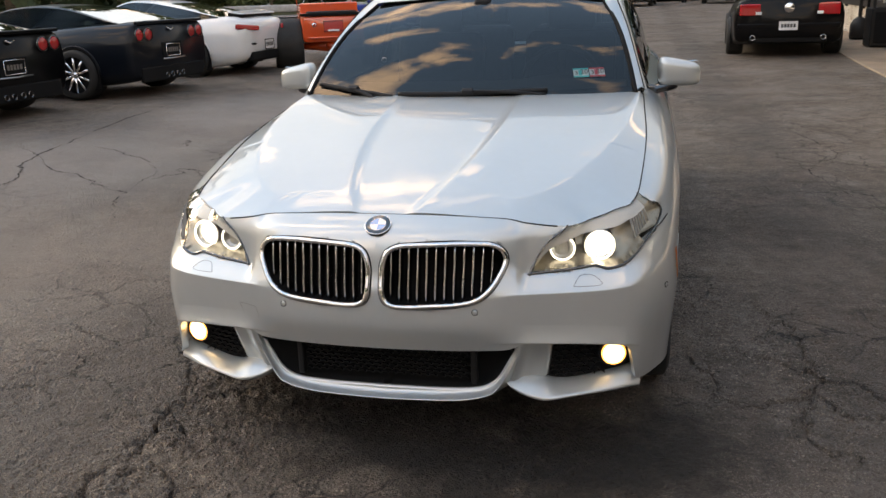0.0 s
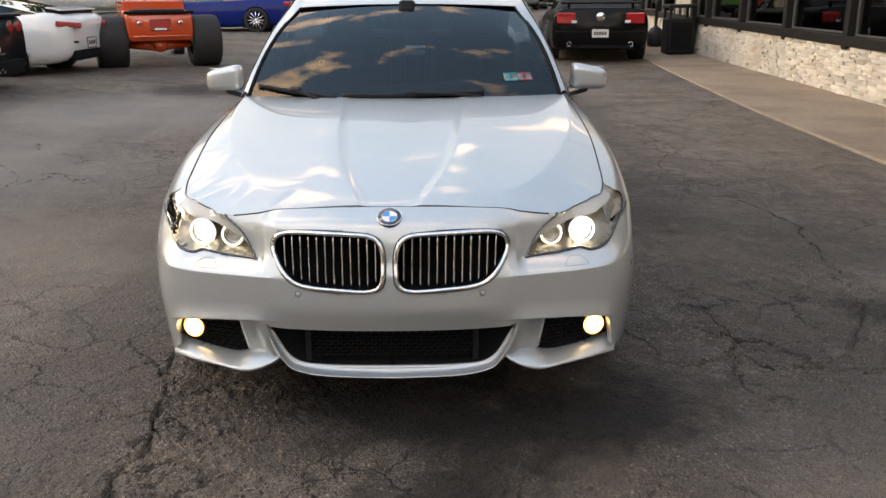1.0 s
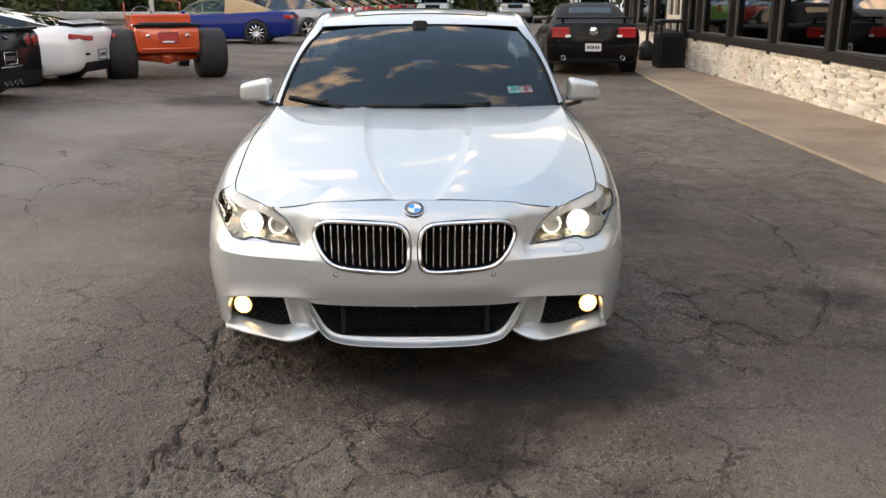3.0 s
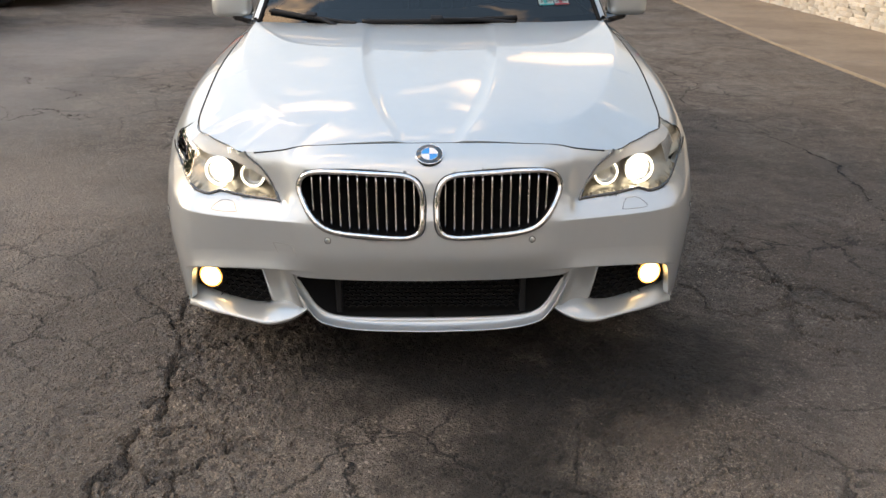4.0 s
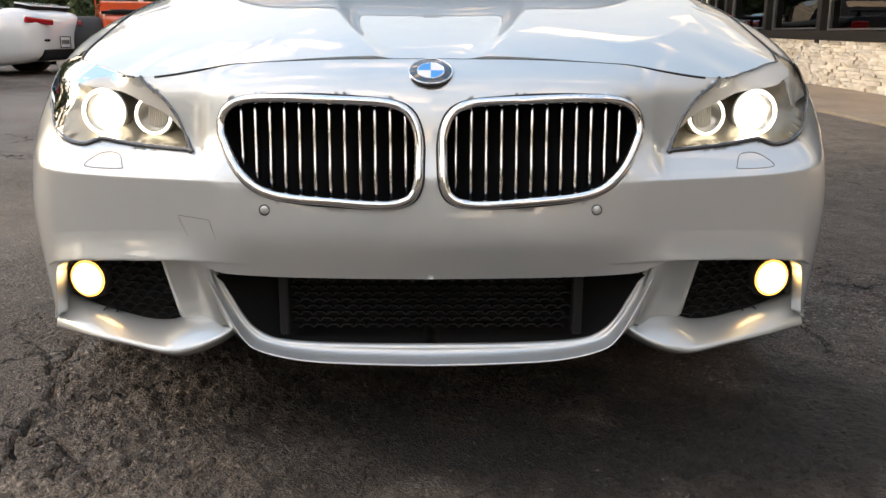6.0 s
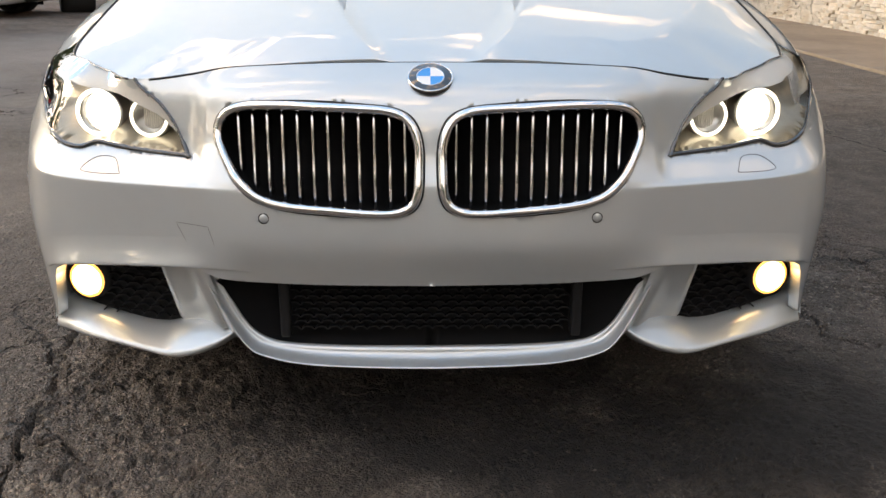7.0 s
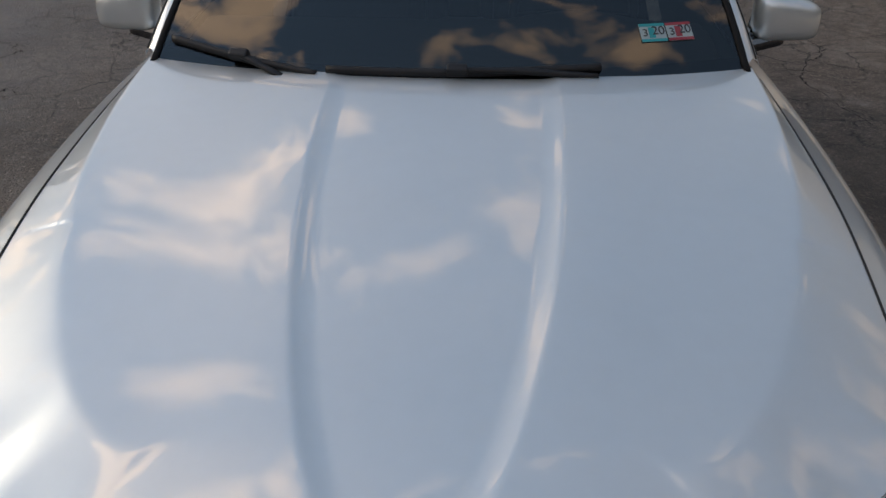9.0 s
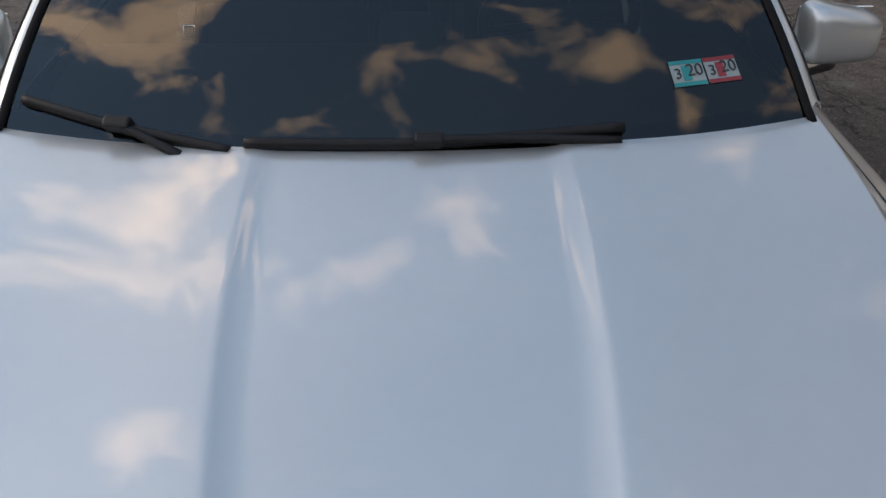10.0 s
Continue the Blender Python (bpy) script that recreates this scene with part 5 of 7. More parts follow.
        box_part("keystone", (0.016, 0.030, 0.0006), mat_s, stick, pose(-0.003, 0.0, 0.0008), 0)
        words("year", "20", 0.034, DARK_LETTER, stick, pose(0.014, 0.004, 0.0016))
        words("month", "3", 0.030, DARK_LETTER, stick, pose(-0.020, -0.001, 0.0016))
    m_at = screen(np.array([-0.575]), np.array([0.31]), -0.002)[0]
    mark = [Vector(m_at) + Vector((a, b * 0.6, b * 0.75)) for a, b in ((-0.009, -0.012), (0.009, -0.012), (0.010, 0.012), (-0.010, 0.012))]
    link("screen_mark", tube(mark, 0.0013, 4, True), LETTER, car, "small white square mark inside the glass")

    # ---- mirrors ----
    for s in (1, -1):
        mirror = empty("door_mirror")
        mirror.parent = car
        bm = bmesh.new()
        bmesh.ops.create_uvsphere(bm, u_segments=28, v_segments=18, radius=1.0)
        for v in bm.verts:
            x, y, z = v.co
            sq = lambda a, p: math.copysign(abs(a) ** p, a)
            X1, Y1, Z1 = sq(x, 0.45) * 0.096, sq(y, 0.7), sq(z, 0.45) * 0.060
            taper = 1.0 - 0.18 * (X1 / 0.1)
            v.co = (s * (0.930 + X1), 1.875 + (0.06 if Y1 > 0 else 0.062) * min(Y1, 0.4) - 0.02 * (X1 / 0.1) * -1, 1.020 + Z1 * taper + 0.012 * X1 / 0.1 * -1)
        bmesh.ops.recalc_face_normals(bm, faces=bm.faces)
        part("mirror_cap", bm, SILVER, mirror, "silver mirror cap")
        box_part("mirror_glass", (0.165, 0.006, 0.10), CHROME, mirror, pose(s * 0.93, 1.906, 1.02), 0.002)
        box_part("mirror_surround", (0.03, 0.06, 0.12), GLOSS_BLACK, mirror, pose(s * 0.856, 1.875, 1.026, 0, s * 10, 0), 0.012)
        box_part("mirror_base", (0.12, 0.085, 0.045), GLOSS_BLACK, mirror, pose(s * 0.868, 1.868, 0.956, 0, -s * 16, 0), 0.018)
        foot = smooth_line([(s * 0.79, 1.84, 0.955), (s * 0.84, 1.85, 0.955), (s * 0.90, 1.86, 0.965)], 6)
        link("mirror_foot", tube(foot, 0.018, 10, flat=0.9), GLOSS_BLACK, mirror)

    # ---- wheels ----
    for s in (1, -1):
        for y0, z0 in (ARCH_F, ARCH_R):
            wheel = empty("wheel", pose(s * 0.772, y0, z0, 0, 90, 0))
            wheel.parent = car
            link("tyre", lathe([(0.235, -0.10), (0.29, -0.118), (0.316, -0.105), (0.323, -0.06), (0.323, 0.06), (0.316, 0.105), (0.29, 0.118), (0.235, 0.10)], 40), RUBBER, wheel)
            link("rim", lathe([(0.235, -0.10), (0.24, -0.09), (0.22, -0.07), (0.22, 0.07), (0.24, 0.09), (0.235, 0.10)], 40), SATIN, wheel)
            for q in range(5):
                a = q * 2 * math.pi / 5
                link("spoke", tube([(0.03 * math.cos(a), 0.03 * math.sin(a), s * 0.07), (0.13 * math.cos(a), 0.13 * math.sin(a), s * 0.075), (0.235 * math.cos(a), 0.235 * math.sin(a), s * 0.085)], [0.035, 0.028, 0.032], 8, flat=0.5, up=(0, 0, 1)), SATIN, wheel)
            link("hub", lathe([(0, s * 0.085), (0.03, s * 0.083), (0.045, s * 0.06)], 20), SATIN, wheel)
            link("brake_disc", lathe([(0.05, -s * 0.02), (0.17, -s * 0.02), (0.17, s * 0.005), (0.05, s * 0.005)], 28), SATIN, wheel)
        for y0, z0 in (ARCH_F, ARCH_R):
            a = np.linspace(-0.25, math.pi + 0.25, 30)
            arc = np.stack([np.c_[np.full(30, s * xx), y0 - np.cos(a) * 0.365, z0 + np.sin(a) * 0.365] for xx in (0.55, 0.865)], 1)
            link("arch_liner", grid_mesh(arc), MATT_BLACK, car)

    # ---- cabin inside ----
    cabin = empty("cabin_interior")
    cabin.parent = car
    du, dv = np.meshgrid(np.linspace(-1, 1, 25), np.linspace(0, 1, 13), indexing="ij")
    dash = np.stack([du * 0.70, 1.50 + 0.62 * dv + 0.05 * du * du * (1 - dv), 0.945 + 0.05 * np.sin(np.pi * np.clip(dv * 1.05, 0, 1)) + 0.035 * np.exp(-((du + -0.52) / 0.22) ** 2) * np.exp(-((dv - 0.75) / 0.2) ** 2) - 0.45 * np.clip(dv - 0.86, 0, 1) * 2], -1)
    link("dashboard", grid_mesh(dash), DASH, cabin)
    wheel_c, tilt = Vector((0.37, 2.17, 0.955)), Matrix.Rotation(math.radians(-66), 4, "X")
    ring = [wheel_c + tilt @ Vector((0.188 * math.cos(a), 0.188 * math.sin(a), 0)) for a in np.linspace(0, 2 * math.pi, 40, endpoint=False)]
    wheel = empty("steering_wheel")
    wheel.parent = cabin
    link("wheel_rim", tube(ring, 0.016, 8, True), LEATHER, wheel)
    for a in (0.1, math.pi - 0.1, -math.pi / 2):
        link("wheel_spoke", tube([wheel_c, wheel_c + tilt @ Vector((0.18 * math.cos(a), 0.18 * math.sin(a), 0))], 0.022, 6, flat=0.5), DASH, wheel)
    link("wheel_hub", lathe([(0, 0.03), (0.05, 0.025), (0.075, 0.0)], 20, Matrix.Translation(wheel_c) @ tilt @ Matrix.Rotation(math.pi, 4, "X")), DASH, wheel)
    for x0, y0, wide in ((-0.37, 2.62, 0.50), (0.37, 2.62, 0.50), (-0.36, 3.48, 0.58), (0.36, 3.48, 0.58)):
        seat = empty("car_seat")
        seat.parent = cabin
        box_part("seat_back", (wide, 0.15, 0.68), LEATHER, seat, pose(x0, y0, 0.86, -18, 0, 0), 0.06, segments=4)
        box_part("seat_cushion", (wide, 0.52, 0.16), LEATHER, seat, pose(x0, y0 - 0.30, 0.52, 6, 0, 0), 0.06, segments=4)
        box_part("headrest", (0.27, 0.10, 0.20), LEATHER, seat, pose(x0, y0 + 0.13, 1.275 if y0 < 3 else 1.19, -12, 0, 0), 0.045, segments=4)
    box_part("console", (0.22, 1.2, 0.30), DASH, cabin, pose(0, 2.6, 0.55), 0.03)
    box_part("rear_mirror", (0.24, 0.035, 0.07), MATT_BLACK, cabin, pose(0.0, 2.06, 1.285, 8, 0, 0), 0.02, segments=3)
    box_part("mirror_mount", (0.09, 0.12, 0.10), MATT_BLACK, cabin, pose(0.0, 2.03, 1.335, 30, 0, 0), 0.02)
    box_part("parcel_shelf", (1.15, 0.5, 0.03), DASH, cabin, pose(0, 3.85, 1.0), 0.01)
    box_part("cabin_floor", (1.4, 2.6, 0.05), MATT_BLACK, cabin, pose(0, 2.7, 0.36), 0.01)
    box_part("firewall", (1.4, 0.05, 0.6), MATT_BLACK, cabin, pose(0, 1.62, 0.66), 0.01)
    link("headliner", grid_mesh(roof - (0, 0, 0.03)), DASH, cabin)
    return car


saloon = build_saloon()

# ---- showroom with stone base and dark-framed windows ----
STONE = material("ledge_stone", (0.72, 0.67, 0.585), 0.8, vary=0.14, scale=7, bump=0.9, bump_scale=38, piece=0.22, second=(0.56, 0.49, 0.39), second_scale=3.5)
MORTAR = material("mortar", (0.26, 0.23, 0.20), 0.9, vary=0.2)
FRAME = material("dark_bronze_frame", (0.018, 0.016, 0.015), 0.4, 0.2, vary=0.15, bump=0.04)
CONCRETE = material("tan_concrete", (0.27, 0.205, 0.145), 0.85, vary=0.12, scale=1.3, bump=0.3, bump_scale=120, second=(0.20, 0.15, 0.105), second_scale=0.8)
KERB = material("pale_kerb", (0.36, 0.29, 0.21), 0.85, vary=0.15, bump=0.3)
FASCIA = material("beige_fascia", (0.42, 0.36, 0.27), 0.7, vary=0.06, bump=0.1)
INSIDE = material("showroom_wall", (0.10, 0.095, 0.09), 0.8, vary=0.2, scale=0.8)
SHOP_GLASS = glass("showroom_glass", (0.55, 0.6, 0.58), ior=1.9)
WALL_X, SILL_Z, HEAD_Z, ROOF_Z = 5.60, 0.66, 2.42, 3.5
Y_NEAR, Y_FAR = -16.0, 22.6
POSTS = [21.4, 19.6, 17.9, 16.55, 15.5, 13.45, 11.35, 9.2, 7.05, 4.9, 2.75, 0.6, -1.6, -3.8, -6.0, -8.2, -10.4, -12.6, -14.8]


def slab(x0, x1, y0, y1, z0, z1, steps=12, lift=True):
    """A block that follows the rise of the lot."""
    ys = np.linspace(y0, y1, steps)
    g = ground_z(np.full(steps, max(x0, 0)), ys) if lift else np.zeros(steps)
    ring = [(x0, z0), (x0, z1), (x1, z1), (x1, z0)]
    P = np.array([[(x, y, z + (gz if k in (1, 2) else gz)) for k, (x, z) in enumerate(ring)] for y, gz in zip(ys, g)])
    verts, faces, n = P.reshape(-1, 3), [], steps
    for i in range(n - 1):
        for k in range(4):
            faces.append((i * 4 + k, i * 4 + (k + 1) % 4, (i + 1) * 4 + (k + 1) % 4, (i + 1) * 4 + k))
    faces += [(0, 3, 2, 1), tuple((n - 1) * 4 + k for k in range(4))]
    return mesh_of(verts, faces)


def build_showroom():
    walk_me = slab(3.95, WALL_X + 0.02, Y_NEAR, 26, -0.2, 0.020, 40)
    kerb = slab(3.934, 3.947, Y_NEAR, 26, -0.2, 0.024, 40)
    for one in (walk_me, kerb):
        for v in one.vertices:
            if v.co.x < 4.2:
                v.co.x += 0.045 * max(0.0, v.co.y - 8.0)
    tagged(link("pavement", walk_me, CONCRETE, smooth=False), "tan concrete walk along the showroom", "pavement", kind="structure")
    tagged(link("kerb", kerb, KERB, smooth=False), "pale worn kerb edge of the concrete walk", "kerb", kind="structure")
    for y in (11.2, 6.4, 1.6, 16.0):
        z = float(ground_z(4.5, y)) + 0.0215
        bm = bmesh.new()
        box(bm, 3.95 + 0.045 * max(0.0, y - 8.0), WALL_X - 0.03, y - 0.008, y + 0.008, z - 0.01, z + 0.0005)
        tagged(part("walk_joint", bm, MORTAR, None, smooth=False), "dark joint across the concrete walk", "joint", kind="structure")

    base = tagged(empty("wall_stone_base"), "low wall of split ledge stone under the windows", "wall", kind="structure")
    link("backing", slab(WALL_X + 0.03, WALL_X + 0.28, Y_NEAR, Y_FAR, -0.3, SILL_Z, 30), MORTAR, base, smooth=False)
    rng = np.random.default_rng(11)
    shapes = []
    for length in (0.12, 0.17, 0.22, 0.29, 0.38):
        for _ in range(4):
            bm = bmesh.new()
            h = 0.046
            box(bm, 0, 0.05, -length / 2, length / 2, -h / 2, h / 2)
            bmesh.ops.subdivide_edges(bm, edges=[e for e in bm.edges if abs(e.verts[0].co.y - e.verts[1].co.y) > 0.01], cuts=1)
            for v in bm.verts:
                v.co += Vector((rng.normal(0, 0.006) if v.co.x < 0.01 else 0, rng.normal(0, 0.002), rng.normal(0, 0.0020)))
            me = bpy.data.meshes.new("stone")
            bm.to_mesh(me)
            bm.free()
            me.materials.append(STONE)
            shapes.append((length, me, np.array([v.co for v in me.vertices]), [tuple(f.vertices) for f in me.polygons]))
    far_verts, far_faces, made = [], [], 0
    for r in range(13):
        y = Y_NEAR + 14 + rng.random() * 0.2
        while y < Y_FAR - 0.2:
            length, me, vs, fs = shapes[rng.integers(0, len(shapes))]
            yc = y + length / 2
            z = float(ground_z(5, yc)) + 0.046 + 0.0485 * r
            # some courses split into two thin stones
            cuts = ((0.0, 1.0),) if rng.random() < 0.75 else ((-0.0122, 0.46), (0.0122, 0.46))
            for dz, tall in cuts:
                x = WALL_X + rng.uniform(-0.028, 0.012)
                if 6.9 < yc < 11.2 and made < 300:
                    ob = new("stone", me)
                    ob.parent = base
                    ob.location, ob.scale = (x, yc, z + dz), (1, 1, tall)
                    made += 1
                else:
                    k = len(far_verts)
                    far_verts.extend(vs * (1, 1, tall) + (x, yc, z + dz))
                    far_faces.extend(tuple(k + i for i in f) for f in fs)
            y += length + 0.004
    tagged(link("stones_beyond", mesh_of(far_verts, far_faces), STONE, base, smooth=False), kind="stuff")

    frame = tagged(empty("window_front"), "dark bronze window frames with large reflecting panes", "window", kind="structure")
    link("sill_band", slab(WALL_X - 0.045, WALL_X + 0.2, Y_NEAR, Y_FAR, SILL_Z, SILL_Z + 0.125, 30), FRAME, frame, smooth=False)
    link("head_band", slab(WALL_X - 0.03, WALL_X + 0.2, Y_NEAR, Y_FAR, HEAD_Z, HEAD_Z + 0.14, 30), FRAME, frame, smooth=False)
    for a, b in zip(POSTS, POSTS[1:]):
        g = float(ground_z(5, a))
        door = a == 17.9
        box_part("post", (0.20, 0.13, HEAD_Z - SILL_Z + 0.1), FRAME, frame, pose(WALL_X + 0.06, a, (SILL_Z + HEAD_Z) / 2 + g), 0.008, segments=1)
        if door:
            pale = material("pale_aluminium", (0.62, 0.57, 0.48), 0.4, 0.2, vary=0.08)
            leaf_door = tagged(empty("door_entrance"), "glazed entrance door in a pale aluminium frame", "door", kind="structure")
            for yy in (a - 0.13, b + 0.13, (a + b) / 2):
                box_part("door_stile", (0.07, 0.09, 2.16), pale, leaf_door, pose(WALL_X - 0.01, yy, 1.13 + g), 0.01)
            for zz in (0.16, 1.05, 2.18):
                box_part("door_rail", (0.06, a - b - 0.30, 0.10), pale, leaf_door, pose(WALL_X - 0.008, (a + b) / 2, zz + g), 0.01)
        pane = bmesh.new()
        z0, z1 = SILL_Z + 0.12 + g, HEAD_Z + 0.01 + float(ground_z(5, b))
        pts = [(WALL_X + 0.10, a - 0.06, z0), (WALL_X + 0.10, b + 0.06, z0 - 0.015), (WALL_X + 0.10, b + 0.06, z1), (WALL_X + 0.10, a - 0.06, z1)]
        front = [pane.verts.new(p) for p in pts]
        rear = [pane.verts.new((p[0] + 0.008, p[1], p[2])) for p in pts]
        pane.faces.new(front)
        pane.faces.new(rear[::-1])
        part("pane", pane, SHOP_GLASS, frame, smooth=False)
        for yy in (a - 0.075, b + 0.075):
            box_part("pane_bead", (0.03, 0.025, HEAD_Z - SILL_Z - 0.1), SATIN if not door else FASCIA, frame, pose(WALL_X + 0.085, yy, (SILL_Z + HEAD_Z) / 2 + 0.06 + g), 0.003, segments=1)
        box_part("pane_bead", (0.03, a - b - 0.17, 0.025), SATIN, frame, pose(WALL_X + 0.085, (a + b) / 2, SILL_Z + 0.14 + g), 0.003, segments=1)
    box_part("end_post", (0.26, 0.2, 2.9), FRAME, frame, pose(WALL_X + 0.1, Y_FAR, 1.45), 0.01)
    room = tagged(empty("wall_showroom"), "plain showroom walls behind the windows", "wall", kind="structure")
    box_part("back_wall", (0.2, Y_FAR - Y_NEAR, 3.6), INSIDE, room, pose(WALL_X + 7, (Y_NEAR + Y_FAR) / 2, 1.8), 0)
    box_part("end_wall", (7.0, 0.2, 3.6), INSIDE, room, pose(WALL_X + 3.6, Y_FAR - 0.1, 1.8), 0)
    box_part("end_wall", (7.0, 0.2, 3.6), INSIDE, room, pose(WALL_X + 3.6, Y_NEAR + 0.1, 1.8), 0)
    box_part("floor_slab", (7.0, Y_FAR - Y_NEAR, 0.1), CONCRETE, room, pose(WALL_X + 3.7, (Y_NEAR + Y_FAR) / 2, 0.15), 0)
    roof = tagged(empty("roof_showroom"), "flat roof with a beige fascia", "roof", kind="structure")
    box_part("fascia", (0.3, Y_FAR - Y_NEAR + 0.2, 0.95), FASCIA, roof, pose(WALL_X + 0.03, (Y_NEAR + Y_FAR) / 2, HEAD_Z + 0.14 + 0.62), 0.02)
    box_part("roof_deck", (7.4, Y_FAR - Y_NEAR + 0.2, 0.2), FASCIA, roof, pose(WALL_X + 3.6, (Y_NEAR + Y_FAR) / 2, ROOF_Z + 0.1), 0)
    sign = empty("window_sign", pose(WALL_X + 0.06, 14.4, 1.92, 90, 0, -90))
    tagged(sign, "small red sign hung inside the showroom window", "sign")
    red = material("red_neon", (0.5, 0.03, 0.03), 0.4, emit=(1, 0.08, 0.06), strength=0.6)
    for k in range(4):
        box_part("sign_bar", (0.07, 0.14, 0.01), red, sign, pose(-0.15 + 0.1 * k, 0, 0), 0.004)
    for y, z in ((16.75, 1.75), (20.7, 2.2)):
        note = box_part("paper_notice", (0.006, 0.14, 0.22), BADGE_WHITE, None, pose(WALL_X + 0.085, y, z), 0)
        tagged(note, "white paper notice stuck on the glass", "notice")


build_showroom()


def build_bin():
    z = float(ground_z(5, 16.1)) + 0.036
    bin_ = tagged(empty("litter_bin", pose(5.22, 16.2, z)), "square black litter bin with a raised lid, on the walk", "bin")
    box_part("body", (0.56, 0.56, 0.72), BLACK_PLASTIC, bin_, pose(0, 0, 0.36), 0.03)
    for sx in (-1, 1):
        for sy in (-1, 1):
            box_part("corner_post", (0.05, 0.05, 0.24), BLACK_PLASTIC, bin_, pose(sx * 0.24, sy * 0.24, 0.83), 0.008)
    box_part("lid", (0.60, 0.60, 0.07), BLACK_PLASTIC, bin_, pose(0, 0, 0.965), 0.03)
    box_part("door_panel", (0.44, 0.02, 0.56), MATT_BLACK, bin_, pose(0, -0.283, 0.36), 0.008)
    z = float(ground_z(5, 18.2)) + 0.036
    ash = tagged(empty("ash_stand", pose(5.25, 18.3, z)), "dark pot-shaped ash stand with a slim neck", "ash stand")
    link("pot", lathe([(0, 0), (0.17, 0.0), (0.19, 0.05), (0.18, 0.30), (0.13, 0.40), (0.04, 0.46)], 20), BLACK_PLASTIC, ash)
    link("neck", lathe([(0.04, 0.44), (0.035, 0.95), (0.045, 1.0), (0, 1.03)], 14), BLACK_PLASTIC, ash)


build_bin()


# ---- parked cars ----
DIM_GLASS = glass("dim_glass", (0.16, 0.19, 0.18), ior=1.09)
def wheel_for(parent, x, y, r, w, rim_mat, side, spokes=5, rim=0.72):
    wheel = empty("wheel", pose(x, y, r, 0, 90, 0))
    wheel.parent = parent
    link("tyre", lathe([(r * rim, -w / 2), (r * 0.9, -w * 0.54), (r * 0.98, -w * 0.46), (r, -w * 0.3), (r, w * 0.3), (r * 0.98, w * 0.46), (r * 0.9, w * 0.54), (r * rim, w / 2)], 32), RUBBER, wheel)
    link("rim", lathe([(r * rim, -w * 0.45), (r * rim * 0.93, -w * 0.3), (r * rim * 0.93, w * 0.3), (r * rim, w * 0.45)], 32), rim_mat, wheel)
    link("brake_disc", lathe([(0.03, -0.01), (r * 0.5, -0.01), (r * 0.5, 0.01), (0.03, 0.01)], 20), SATIN, wheel)
    link("wheel_well", lathe([(0.02, side * w * 0.30), (r * rim, side * w * 0.30)], 20), MATT_BLACK, wheel)
    for q in range(spokes):
        a = q * 2 * math.pi / spokes
        link("spoke", tube([(0.02 * math.cos(a), 0.02 * math.sin(a), side * w * 0.40), (r * rim * 0.97 * math.cos(a), r * rim * 0.97 * math.sin(a), side * w * 0.44)], [r * 0.12 * min(1, 5.5 / spokes), r * 0.09 * min(1, 5.5 / spokes)], 6, flat=0.6), rim_mat, wheel)
    link("hub", lathe([(0, side * w * 0.46), (r * 0.13, side * w * 0.44), (r * 0.17, side * w * 0.2)], 14), rim_mat, wheel)
    return wheel


def section_loft(stations, ring):
    """stations: (y, half width, low z, belt z); ring: (share of width, share of height) from the bottom's middle to the top's middle."""
    ring = np.array(ring)
    pts = []
    for y, w, z0, z1 in stations:
        half = np.c_[ring[:, 0] * w, np.full(len(ring), y), z0 + ring[:, 1] * (z1 - z0)]
        pts.append(np.concatenate([half, (half * (-1, 1, 1))[::-1][1:]]))
    P = np.array(pts)
    me = grid_mesh(P)
    bm = bmesh.new()
    bm.from_mesh(me)
    bmesh.ops.remove_doubles(bm, verts=bm.verts, dist=1e-5)
    bmesh.ops.holes_fill(bm, edges=[e for e in bm.edges if e.is_boundary])
    bmesh.ops.recalc_face_normals(bm, faces=bm.faces)
    return bm


def dense(stations, n):
    s = np.array(stations, float)
    q = np.linspace(0, len(s) - 1, n)
    return np.stack([pchip(np.arange(len(s)), s[:, i], q) for i in range(4)], -1)


BODY_RING = [(0, 0), (0.45, 0), (0.88, 0.0), (0.955, 0.05), (0.985, 0.20), (1.0, 0.42), (0.995, 0.62), (0.965, 0.80), (0.90, 0.93), (0.80, 0.985), (0.5, 1.0), (0, 1.01)]


